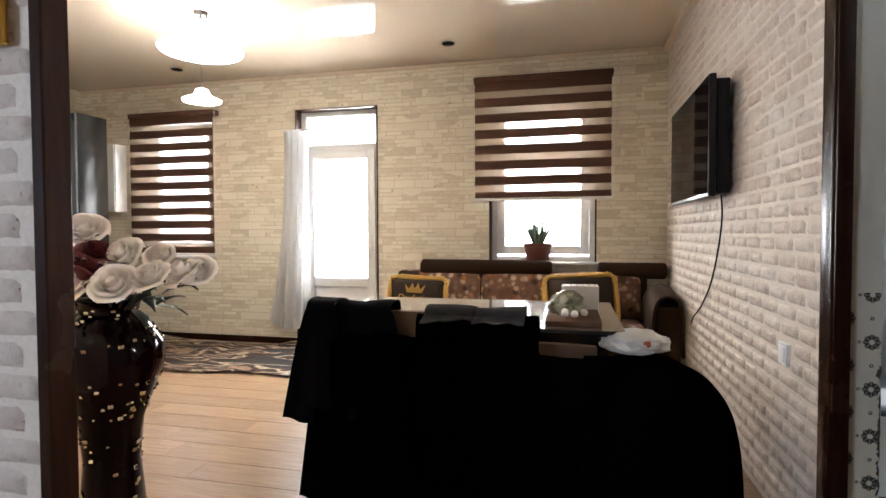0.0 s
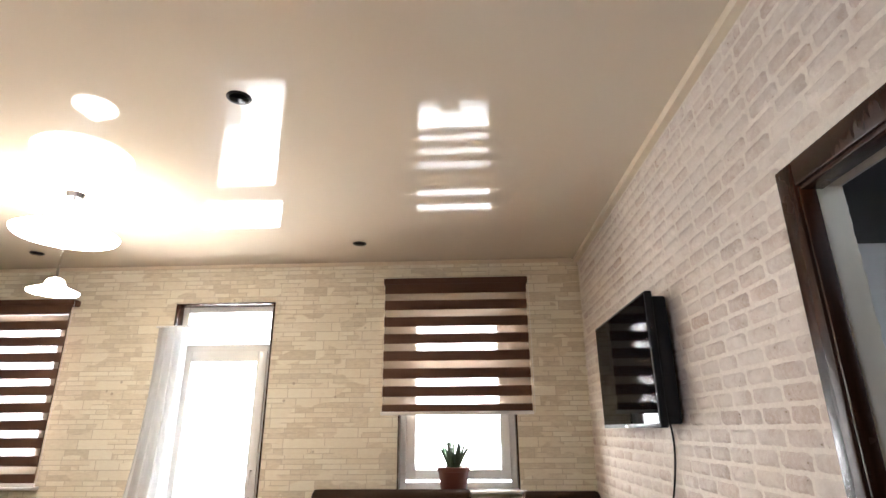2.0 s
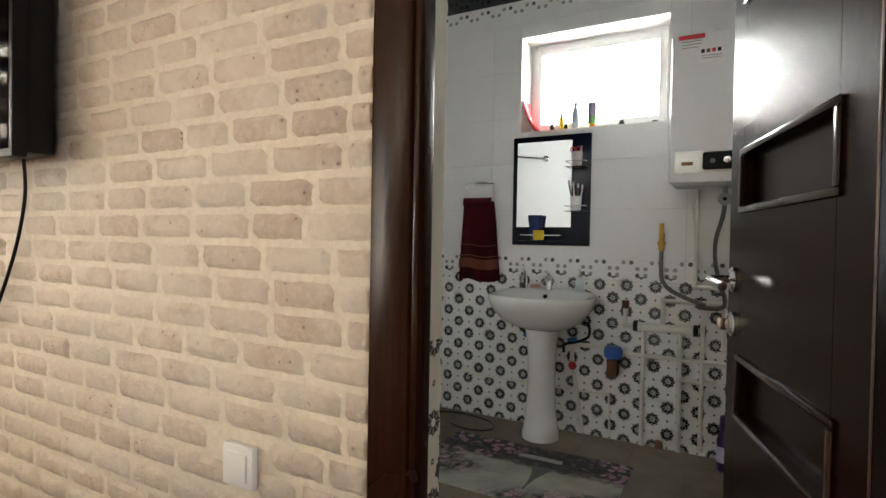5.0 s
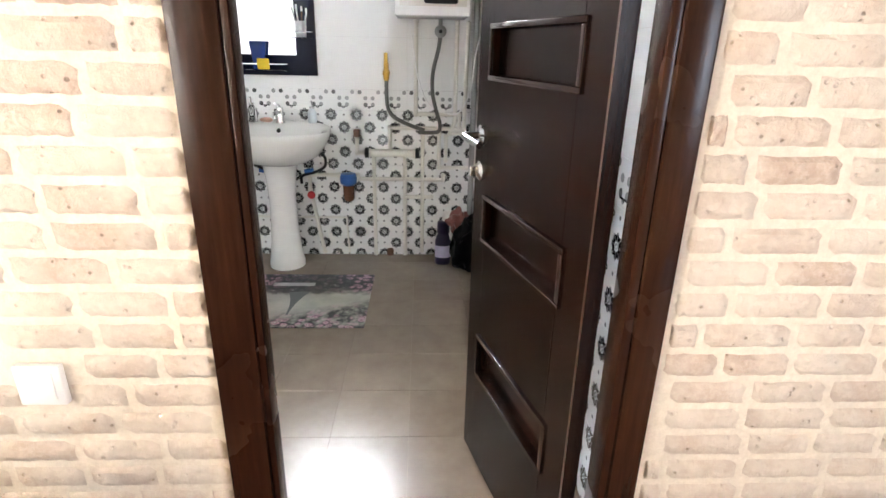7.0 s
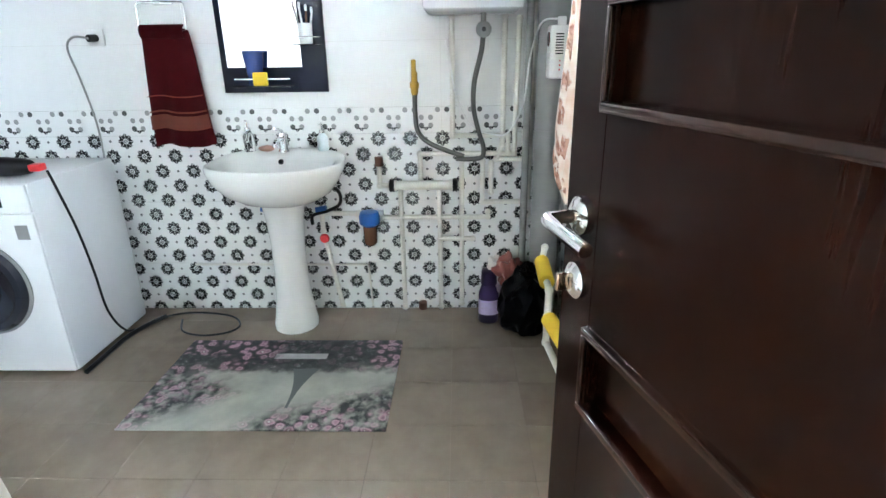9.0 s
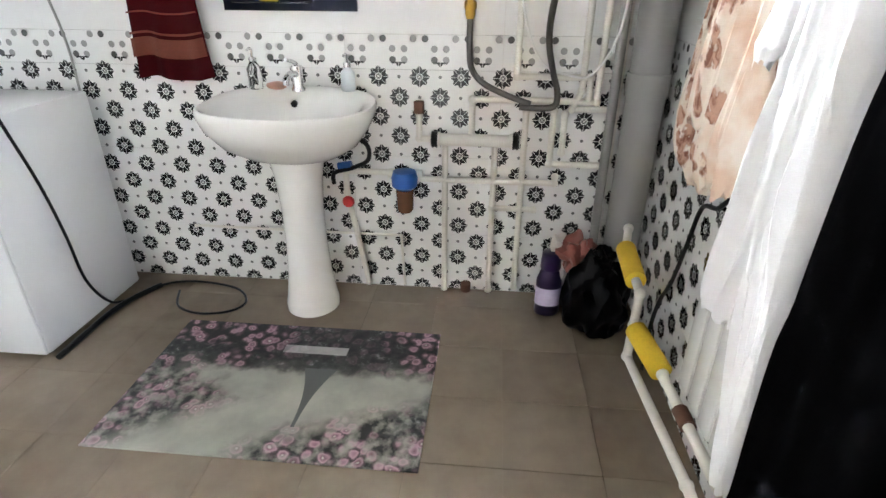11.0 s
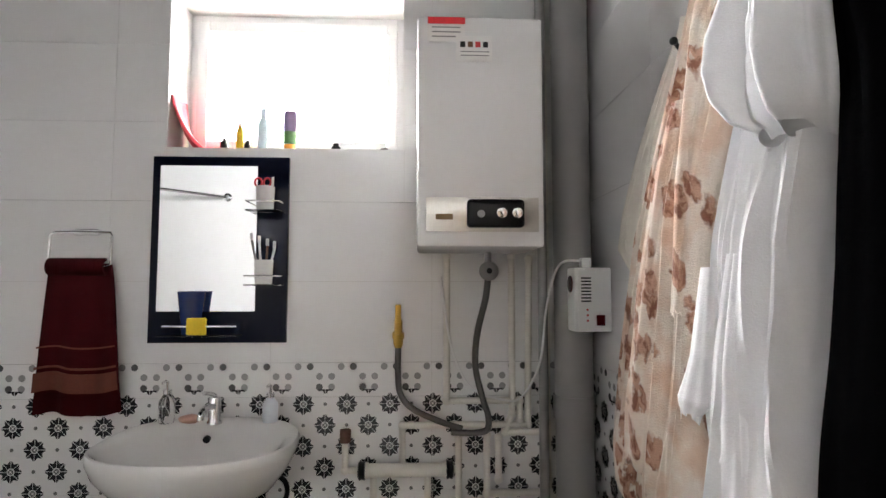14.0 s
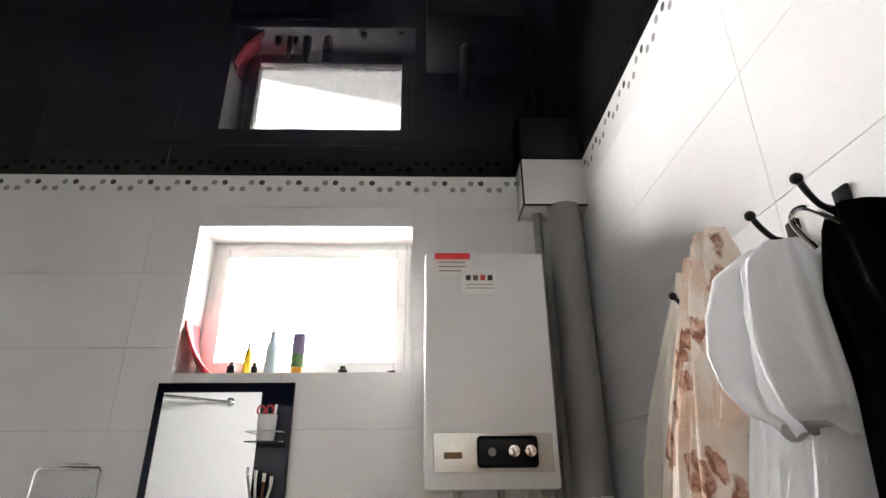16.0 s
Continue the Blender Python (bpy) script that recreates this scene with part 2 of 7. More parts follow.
def floral_fabric():
    """Sofa weave crowded with cream, orange and dark brown flowers."""
    n = Nodes("floral_fabric")
    p = n.pos()
    w = n.noise(24, 3)
    c = n.voro(17, out="Color")
    d = n.m("MULTIPLY_ADD", w, 0.35, n.voro(17))
    r = n.t.nodes.new("ShaderNodeSeparateXYZ")
    n.put(r.inputs[0], c)
    pick = n.ramp(r.outputs[0], (0.0, (0.34, 0.11, 0.03)), (0.25, (0.66, 0.52, 0.38)), (0.45, (0.10, 0.035, 0.02)), (0.62, (0.72, 0.60, 0.48)), (0.78, (0.42, 0.16, 0.05)), (0.92, (0.03, 0.015, 0.01)))
    petal = n.ramp(d, (0.34, 0.0), (0.42, 0.6), (0.50, 0.1), (0.68, 0.9))
    col = n.mix(petal, pick, (0.15, 0.075, 0.045))
    weave = n.noise(220, 2)
    n.bump(weave, 0.25, 0.002)
    return n.done(col, 0.85)


def robe_fabric():
    """Fleece with irregular brown and peach roses on cream."""
    n = Nodes("rose_fleece")
    x, y, z = n.xyz()
    q = n.m("ADD", x, n.m("MULTIPLY", y, 1.3))
    v = n.vec(q, z, 0.0)
    w1, w2 = n.noise(13, 3, 0.6, v=v), n.noise(17, 3, 0.6, v=n.vec(z, q, 3.0))
    vv = n.vec(n.m("MULTIPLY_ADD", w1, 0.10, n.m("MULTIPLY", q, 1.2)), n.m("MULTIPLY_ADD", w2, 0.10, z), 0.0)
    d = n.voro(13.5, v=vv)
    petals = n.noise(30, 3, 0.6, v=vv)
    brown = n.mix(n.ramp(petals, (0.42, 0.0), (0.56, 1.0)), (0.26, 0.105, 0.065), (0.56, 0.33, 0.24))
    soft = n.mix(n.ramp(n.noise(7, 3, v=v), (0.45, 0.0), (0.60, 1.0)), (0.80, 0.72, 0.64), (0.72, 0.52, 0.40))
    inside = n.ramp(n.m("MULTIPLY_ADD", w1, 0.35, d), (0.54, 1.0), (0.62, 0.0))
    hole = n.ramp(n.m("MULTIPLY_ADD", w2, 0.25, d), (0.20, 0.0), (0.24, 1.0))
    col = n.mix(n.m("MULTIPLY", inside, n.m("MULTIPLY_ADD", hole, 0.55, 0.45)), soft, brown)
    n.bump(n.noise(260, 3, 0.7), 0.5, 0.004)
    return n.done(col, 0.95, Sheen_Weight=0.2)


def rug_mat():
    """Printed bath mat: pale river with a dark iron tower and its reflection, pink and grey flowers round it."""
    n = Nodes("printed_mat")
    x, y, z = n.xyz()
    u = n.m("DIVIDE", n.m("SUBTRACT", 5.085, y), 1.02)      # along the mat
    v = n.m("DIVIDE", n.m("SUBTRACT", x, 3.18), 0.66)       # across it
    pale = n.ramp(n.noise(6, 4), (0.3, (0.25, 0.26, 0.225)), (0.7, (0.40, 0.395, 0.34)))
    dark = n.ramp(n.noise(26, 5, 0.7), (0.40, (0.012, 0.014, 0.018)), (0.58, (0.035, 0.04, 0.04)), (0.74, (0.26, 0.27, 0.27)))
    pink = n.ramp(n.voro(25, v=n.vec(n.m("MULTIPLY_ADD", n.noise(14, 3), 0.05, x), n.m("MULTIPLY_ADD", n.noise(11, 3), 0.05, y), 0.0)), (0.08, (0.55, 0.48, 0.46)), (0.16, (0.20, 0.10, 0.13)), (0.38, (0.44, 0.27, 0.32)), (0.50, (0.10, 0.06, 0.075)), (0.68, (0.012, 0.016, 0.016)))
    wob = n.m("MULTIPLY_ADD", n.noise(9, 4), 0.28, -0.14)
    vv = n.m("ADD", v, wob)
    uu = n.m("ADD", u, wob)
    top = n.ramp(vv, (0.56, 0.0), (0.63, 0.85), (0.70, 1.0))
    left = n.ramp(n.m("SUBTRACT", n.m("SUBTRACT", 0.43, uu), n.m("MULTIPLY", n.m("ABSOLUTE", n.m("SUBTRACT", vv, 0.35)), 0.9)), (0.0, 0.0), (0.16, 1.0))
    bot = n.m("MULTIPLY", n.ramp(n.m("SUBTRACT", n.m("MULTIPLY_ADD", u, 0.62, -0.13), vv), (0.0, 0.0), (0.14, 1.0)), n.ramp(u, (0.40, 0.0), (0.52, 1.0)))
    fl = n.m("MAXIMUM", bot, n.m("MULTIPLY", left, n.m("LESS_THAN", vv, 0.66)))
    col = n.mix(top, pale, dark)
    water = n.m("MULTIPLY", n.m("LESS_THAN", n.m("ABSOLUTE", n.m("SUBTRACT", v, 0.78)), 0.035), n.m("LESS_THAN", n.m("ABSOLUTE", n.m("SUBTRACT", u, 0.55)), 0.12))
    col = n.mix(n.m("MULTIPLY", water, 0.6), col, (0.6, 0.6, 0.58))
    col = n.mix(n.m("MULTIPLY", fl, n.ramp(n.noise(22, 4), (0.34, 0.2), (0.56, 1.0))), col, n.mix(n.ramp(n.noise(5, 2), (0.38, 0.0), (0.52, 1.0)), dark, pink))
    upink = n.m("MULTIPLY", n.m("MULTIPLY", top, n.ramp(n.noise(7, 3), (0.40, 0.0), (0.52, 0.9))), n.ramp(uu, (0.36, 1.0), (0.46, 0.15), (0.80, 0.15), (0.88, 1.0)))
    col = n.mix(upink, col, pink)
    s = n.m("SUBTRACT", 0.62, v)                             # down the tower's reflection
    wide = n.m("MULTIPLY_ADD", n.m("POWER", n.m("MAXIMUM", n.m("SUBTRACT", 0.42, s), 0.0), 2.2), 0.36, 0.006)
    tower = n.m("MULTIPLY", n.m("LESS_THAN", n.m("ABSOLUTE", n.m("ADD", n.m("SUBTRACT", u, 0.60), n.m("MULTIPLY", s, 0.02))), wide), n.m("MULTIPLY", n.m("GREATER_THAN", s, 0.0), n.m("LESS_THAN", s, 0.43)))
    col = n.mix(tower, col, (0.10, 0.11, 0.11))
    n.bump(n.noise(300, 2), 0.3, 0.002)
    return n.done(col, 0.8)


def glass_mat(name, tint=(1, 1, 1), rough=0.0):
    n = Nodes(name)
    return n.done(tint, rough, Transmission_Weight=1.0, IOR=1.45)


def sheer_mat():
    n = Nodes("sheer_fabric")
    tr = n.t.nodes.new("ShaderNodeBsdfTransparent")
    mx = n.t.nodes.new("ShaderNodeMixShader")
    tl = n.t.nodes.new("ShaderNodeBsdfTranslucent")
    ad = n.t.nodes.new("ShaderNodeMixShader")
    n.done(n.mix(n.noise(400, 2), (0.42, 0.33, 0.25), (0.54, 0.45, 0.35)), 0.9)
    tl.inputs["Color"].default_value = (0.50, 0.42, 0.33, 1)
    ad.inputs[0].default_value, mx.inputs[0].default_value = 0.07, 0.5
    n.t.links.new(n.bsdf.outputs[0], ad.inputs[1])
    n.t.links.new(tl.outputs[0], ad.inputs[2])
    n.t.links.new(ad.outputs[0], mx.inputs[1])
    n.t.links.new(tr.outputs[0], mx.inputs[2])
    n.t.links.new(mx.outputs[0], n.t.nodes["Material Output"].inputs["Surface"])
    return n.mat


def veil_mat(name, c, through, clear):
    """Thin cloth: part of the light is scattered through it, part passes straight."""
    n = Nodes(name)
    tr = n.t.nodes.new("ShaderNodeBsdfTransparent")
    mx = n.t.nodes.new("ShaderNodeMixShader")
    tl = n.t.nodes.new("ShaderNodeBsdfTranslucent")
    ad = n.t.nodes.new("ShaderNodeMixShader")
    n.done(n.mix(n.noise(300, 2), tuple(k * 0.92 for k in c), c), 0.9)
    tl.inputs["Color"].default_value = (*c, 1)
    ad.inputs[0].default_value, mx.inputs[0].default_value = through, clear
    n.t.links.new(n.bsdf.outputs[0], ad.inputs[1])
    n.t.links.new(tl.outputs[0], ad.inputs[2])
    n.t.links.new(ad.outputs[0], mx.inputs[1])
    n.t.links.new(tr.outputs[0], mx.inputs[2])
    n.t.links.new(mx.outputs[0], n.t.nodes["Material Output"].inputs["Surface"])
    return n.mat


def glow_mat(name, c, power):
    n = Nodes(name)
    return n.done(c, 0.4, Emission_Color=(*c, 1), Emission_Strength=power)


def tiger_mat():
    n = Nodes("tiger_plush")
    x, y, z = n.xyz()
    v = n.vec(n.m("MULTIPLY", x, 0.8), n.m("MULTIPLY", y, 3.0), n.m("MULTIPLY", z, 2.0))
    w = n.noise(2.3, 3, 0.5, v=v)
    col = n.ramp(w, (0.42, (0.008, 0.005, 0.004)), (0.475, (0.05, 0.02, 0.01)), (0.51, (0.50, 0.40, 0.29)), (0.54, (0.045, 0.018, 0.009)), (0.60, (0.008, 0.005, 0.004)), (0.66, (0.30, 0.20, 0.13)), (0.70, (0.01, 0.006, 0.004)))
    n.bump(n.noise(200, 3), 0.5, 0.004)
    return n.done(col, 0.9)


def tablecloth_mat():
    n = Nodes("glossy_table_film")
    x, y, z = n.xyz()
    a = n.m("ABSOLUTE", n.m("SUBTRACT", n.m("FLOORED_MODULO", n.m("ADD", x, 0.33), 0.46), 0.23))
    b = n.m("ABSOLUTE", n.m("SUBTRACT", n.m("FLOORED_MODULO", n.m("SUBTRACT", y, 4.52), 0.34), 0.17))
    inside = n.m("MULTIPLY", n.m("LESS_THAN", a, 0.20), n.m("LESS_THAN", b, 0.135))
    line = n.m("MULTIPLY", inside, n.m("SUBTRACT", 1.0, n.m("MULTIPLY", n.m("LESS_THAN", a, 0.192), n.m("LESS_THAN", b, 0.127))))
    fl = n.m("MULTIPLY", inside, n.ramp(n.noise(16, 3), (0.58, 0.0), (0.64, 0.6)))
    col = n.mix(inside, (0.20, 0.16, 0.125), (0.38, 0.345, 0.30))
    col = n.mix(line, col, (0.10, 0.07, 0.06))
    col = n.mix(fl, col, (0.36, 0.20, 0.14))
    return n.done(col, 0.12, Coat_Weight=0.5)


WALLPAPER, BRICK, MORTAR = stone_wallpaper(), brick_face(), mortar()
TILE_BACK, TILE_SIDE = flower_tiles(0), flower_tiles(3.42)
LAMINATE = wood_planks()
CASING = dark_wood("casing_wood", (0.026, 0.0095, 0.005), 0.26, 0.14)
DOORWOOD = dark_wood("door_wood", (0.0085, 0.0027, 0.0014), 0.24, 0.11)
FLOORTILE = floor_tile_mat()
FLORAL, ROBE, RUGMAT, SHEER, TIGER, TABLEFILM = floral_fabric(), robe_fabric(), rug_mat(), sheer_mat(), tiger_mat(), tablecloth_mat()
GLASS = glass_mat("clear_glass")
CEIL = simple("stretch_ceiling_beige", (0.60, 0.52, 0.41), 0.05, var=0.03, scale=2, Specular_IOR_Level=0.5)
BLACKCEIL = simple("stretch_ceiling_black", (0.0004, 0.0004, 0.0008), 0.015, var=0.05, scale=2, Specular_IOR_Level=0.07)
PLASTER = simple("rough_plaster", (0.66, 0.61, 0.50), 0.85, var=0.2, scale=18, bump=0.6)
PVC = simple("white_upvc", (0.80, 0.80, 0.79), 0.3, var=0.03)
WHITEPAINT = simple("white_paint", (0.78, 0.77, 0.75), 0.55, var=0.05)
GROUT = simple("grout", (0.62, 0.60, 0.57), 0.8, var=0.1)
CERAMIC = simple("sanitary_ceramic", (0.82, 0.82, 0.80), 0.09, var=0.03, scale=4)
ENAMEL = simple("white_enamel", (0.78, 0.78, 0.77), 0.2, var=0.03, scale=5)
CHROME = simple("chrome", (0.75, 0.75, 0.76), 0.12, 1.0, var=0.05)
STEEL = simple("braided_steel", (0.13, 0.125, 0.12), 0.4, 0.8, var=0.3, scale=300, bump=0.5)
BLACKPLASTIC = simple("black_plastic", (0.006, 0.006, 0.007), 0.35, var=0.2, Specular_IOR_Level=0.2)
SCREEN = simple("tv_screen", (0.0025, 0.0025, 0.003), 0.04, var=0.1, Specular_IOR_Level=0.025)
GREYPLASTIC = simple("grey_pvc_pipe", (0.26, 0.26, 0.25), 0.45, var=0.12, scale=6)
PPIPE = simple("white_polypropylene", (0.74, 0.72, 0.66), 0.4, var=0.08, scale=14)
BLINDBROWN = simple("brown_blind_fabric", (0.095, 0.045, 0.026), 0.85, var=0.25, scale=160, bump=0.3)
SOFABROWN = simple("brown_sofa_plush", (0.036, 0.019, 0.010), 0.9, var=0.25, scale=60, bump=0.4, Specular_IOR_Level=0.15)
BLACKCLOTH = simple("black_cloth", (0.0012, 0.0012, 0.0014), 0.95, var=0.3, scale=80, bump=0.4, Specular_IOR_Level=0.0)
NAVYCLOTH = simple("navy_cloth", (0.0030, 0.0033, 0.0050), 0.95, var=0.3, scale=80, bump=0.4, Specular_IOR_Level=0.08)
GREYCLOTH = simple("grey_denim", (0.05, 0.052, 0.055), 0.95, var=0.5, scale=45, bump=0.5, Specular_IOR_Level=0.08)
TANLEATHER = simple("tan_leather", (0.13, 0.078, 0.046), 0.5, var=0.15, scale=20)
REDTOWEL = simple("dark_red_terry", (0.040, 0.0026, 0.004), 0.98, var=0.35, scale=220, bump=0.8, Specular_IOR_Level=0.1)
STRIPETOWEL = simple("towel_stripe", (0.13, 0.034, 0.02), 0.98, var=0.4, scale=200, bump=0.8)
WHITETERRY = simple("white_terry", (0.86, 0.87, 0.89), 0.98, var=0.05, scale=300, bump=0.22, Sheen_Weight=0.2)
CREAMCLOTH = simple("cream_cloth", (0.74, 0.70, 0.63), 0.95, var=0.08, scale=90, bump=0.3)
TULLE = veil_mat("white_tulle", (0.82, 0.82, 0.82), 0.65, 0.25)
PILLOW = simple("dark_brown_velvet", (0.030, 0.017, 0.010), 0.9, var=0.25, scale=120, bump=0.3)
GOLD = simple("gold_thread", (0.52, 0.31, 0.06), 0.6, var=0.25, scale=180, bump=0.5)
GILT = simple("gilt_frame", (0.60, 0.34, 0.06), 0.3, 0.9, var=0.2)
BRASS = simple("yellow_brass", (0.50, 0.30, 0.05), 0.4, 0.5, var=0.25)
TERRACOTTA = simple("red_brown_pot", (0.13, 0.035, 0.02), 0.5, var=0.15)
ALOE = simple("aloe_leaf", (0.06, 0.11, 0.055), 0.5, var=0.3)
NAVYGLASS = simple("navy_glass_panel", (0.004, 0.006, 0.016), 0.06, var=0.1, Specular_IOR_Level=0.2)
BLUEP = simple("blue_plastic", (0.015, 0.10, 0.36), 0.35, var=0.15)
AMBER = simple("brown_filter_bowl", (0.16, 0.075, 0.04), 0.25, var=0.3)
REDP = simple("red_plastic", (0.55, 0.02, 0.025), 0.4, var=0.1)
PINKCLOTH = simple("red_pink_cloth", (0.70, 0.07, 0.09), 0.8, var=0.15, scale=40)
YELLOW = simple("yellow_sponge", (0.72, 0.50, 0.03), 0.85, var=0.2, scale=120, bump=0.6)
PURPLE = simple("purple_plastic", (0.016, 0.005, 0.045), 0.3, var=0.2)
GREYBOX = simple("dark_blue_grey_lacquer", (0.055, 0.065, 0.075), 0.3, var=0.15, scale=5)
BLACKLAC = simple("black_lacquer", (0.008, 0.008, 0.009), 0.25, var=0.2)
ROSE = simple("cream_rose_petal", (0.88, 0.80, 0.73), 0.7, var=0.10, scale=25)
REDROSE = simple("dark_red_petal", (0.10, 0.006, 0.008), 0.6, var=0.3, scale=25)
LEAF = simple("dark_leaf", (0.012, 0.020, 0.010), 0.6, var=0.3)
VASEBLACK = simple("black_red_glaze", (0.006, 0.0012, 0.0012), 0.10, var=0.7, scale=8, Specular_IOR_Level=0.14)
MIRRORBIT = simple("gold_mirror_mosaic", (0.62, 0.55, 0.38), 0.12, 1.0, var=0.3)
BAGPLASTIC = simple("white_polythene", (0.70, 0.68, 0.64), 0.3, var=0.1, scale=20, Transmission_Weight=0.15)
GROUND = simple("pale_concrete", (0.42, 0.41, 0.39), 0.9, var=0.15, scale=4)
MIRROR = Nodes("mirror_silver").done((0.9, 0.92, 0.92), 0.01, 1.0)
GLOWLAMP = glow_mat("lit_opal_glass", (1.0, 0.93, 0.80), 38.0)

# ---- mesh helpers ----
BASE = {}


def box(x0, x1, y0, y1, z0, z1, bevel=0.0, seg=2, bm=None):
    b = bmesh.new()
    bmesh.ops.create_cube(b, size=1)
    for v in b.verts:
        v.co = Vector(((x0 + x1) / 2 + v.co.x * (x1 - x0), (y0 + y1) / 2 + v.co.y * (y1 - y0), (z0 + z1) / 2 + v.co.z * (z1 - z0)))
    if bevel:
        bmesh.ops.bevel(b, geom=b.edges[:], offset=bevel, segments=seg, affect="EDGES", profile=0.5)
    return join(bm, b) if bm else b


def join(*bms):
    """All of the bmeshes in the first one."""
    out = bms[0]
    for b in bms[1:]:
        me = bpy.data.meshes.new("tmp")
        b.to_mesh(me)
        out.from_mesh(me)
        bpy.data.meshes.remove(me)
        b.free()
    return out


def moved(bm, m):
    bmesh.ops.transform(bm, matrix=m, verts=bm.verts)
    return bm


def lathe(profile, seg=28, at=(0, 0, 0), sx=1.0, sy=1.0):
    b = bmesh.new()
    rings = []
    for r, z in profile:
        rings.append([b.verts.new((at[0] + sx * r * math.cos(2 * math.pi * k / seg), at[1] + sy * r * math.sin(2 * math.pi * k / seg), at[2] + z)) for k in range(seg)])
    for a, c in zip(rings, rings[1:]):
        for k in range(seg):
            b.faces.new((a[k], a[(k + 1) % seg], c[(k + 1) % seg], c[k]))
    b.faces.new(rings[0][::-1])
    b.faces.new(rings[-1])
    return b


def smooth_path(pts, n=6):
    pts = [Vector(p) for p in pts]
    out = []
    for i in range(len(pts) - 1):
        p0, p1, p2, p3 = pts[max(i - 1, 0)], pts[i], pts[i + 1], pts[min(i + 2, len(pts) - 1)]
        for k in range(n):
            t = k / n
            out.append(0.5 * (2 * p1 + (p2 - p0) * t + (2 * p0 - 5 * p1 + 4 * p2 - p3) * t * t + (3 * p1 - p0 - 3 * p2 + p3) * t ** 3))
    return out + [pts[-1]]


def tube(pts, r, seg=10, smooth=0, taper=None):
    pts = smooth_path(pts, smooth) if smooth else [Vector(p) for p in pts]
    b = bmesh.new()
    rings, up = [], None
    for i, p in enumerate(pts):
        d = (pts[min(i + 1, len(pts) - 1)] - pts[max(i - 1, 0)]).normalized()
        if up is None:
            up = d.orthogonal().normalized()
        up = (up - d * up.dot(d)).normalized()
        side = d.cross(up)
        rr = r if taper is None else r * (1 + (taper - 1) * i / (len(pts) - 1))
        rings.append([b.verts.new(p + rr * (math.cos(2 * math.pi * k / seg) * up + math.sin(2 * math.pi * k / seg) * side)) for k in range(seg)])
    for a, c in zip(rings, rings[1:]):
        for k in range(seg):
            b.faces.new((a[k], a[(k + 1) % seg], c[(k + 1) % seg], c[k]))
    b.faces.new(rings[0][::-1])
    b.faces.new(rings[-1])
    return b


def cyl(p0, p1, r, seg=20, r2=None):
    return tube([p0, p1], r, seg, taper=None if r2 is None else r2 / r)


def ball(c, rx, ry, rz, sub=2, lump=0.0, seed=0.0):
    b = bmesh.new()
    bmesh.ops.create_icosphere(b, subdivisions=sub, radius=1)
    for v in b.verts:
        k = 1 + lump * noise.noise(v.co * 1.7 + Vector((seed, seed * 2, 0)))
        v.co = Vector((c[0] + v.co.x * rx * k, c[1] + v.co.y * ry * k, c[2] + v.co.z * rz * k))
    return b


def sheet(f, nu, nv, thick=0.0):
    """A sheet f(u, v) -> point, with thickness along its normals."""
    b = bmesh.new()
    g = [[b.verts.new(f(i / nu, j / nv)) for j in range(nv + 1)] for i in range(nu + 1)]
    for i in range(nu):
        for j in range(nv):
            b.faces.new((g[i][j], g[i + 1][j], g[i + 1][j + 1], g[i][j + 1]))
    b.normal_update()
    if thick:
        bmesh.ops.solidify(b, geom=b.faces[:], thickness=thick)
    return b


def finish(ob, bm, mat, shade):
    me = bpy.data.meshes.new(ob)
    bmesh.ops.recalc_face_normals(bm, faces=bm.faces[:])
    bm.to_mesh(me)
    bm.free()
    me.materials.append(mat)
    if shade:
        me.polygons.foreach_set("use_smooth", [True] * len(me.polygons))
        me.set_sharp_from_angle(angle=radians(40))
    return me


def thing(name, at, label, category, group="", kind=""):
    ob = new(name)
    ob.empty_display_size = 0.05
    ob.location = at
    BASE[ob] = Vector(at)
    return tagged(ob, label, category, group, kind)


def part(name, bm, material, parent, label="", shade=True):
    bmesh.ops.translate(bm, vec=-BASE[parent], verts=bm.verts)
    ob = new(name, finish(name, bm, material, shade))
    ob.parent = parent
    BASE[ob] = BASE[parent]
    return tagged(ob, label)


def single(name, bm, material, label, category, kind="", shade=True, group=""):
    """A thing that is one mesh, with its origin under its middle."""
    lo = Vector([min(v.co[k] for v in bm.verts) for k in range(3)])
    hi = Vector([max(v.co[k] for v in bm.verts) for k in range(3)])
    at = Vector(((lo.x + hi.x) / 2, (lo.y + hi.y) / 2, lo.z))
    bmesh.ops.translate(bm, vec=-at, verts=bm.verts)
    ob = new(name, finish(name, bm, material, shade))
    ob.location = at
    BASE[ob] = at
    return tagged(ob, label, category, group, kind)


def structure(name, bm, material, label, category, shade=False):
    return single(name, bm, material, label, category, "structure", shade)


# ---- shell: living room, entrance, bathroom ----
structure("ground", box(-60, 60, -60, 60, -0.5, -0.32), GROUND, "pale concrete ground outside the house", "ground")
w = box(EX, EX2, SY - 0.2, 3.325, -0.3, LC)
box(EX, EX2, 4.128, NY + 0.3, -0.3, LC, bm=w)
box(EX, EX2, 3.325, 4.128, 2.075, LC, bm=w)
WALL_E = structure("wall_east", w, MORTAR, "living room wall faced with whitewashed brick relief", "wall")

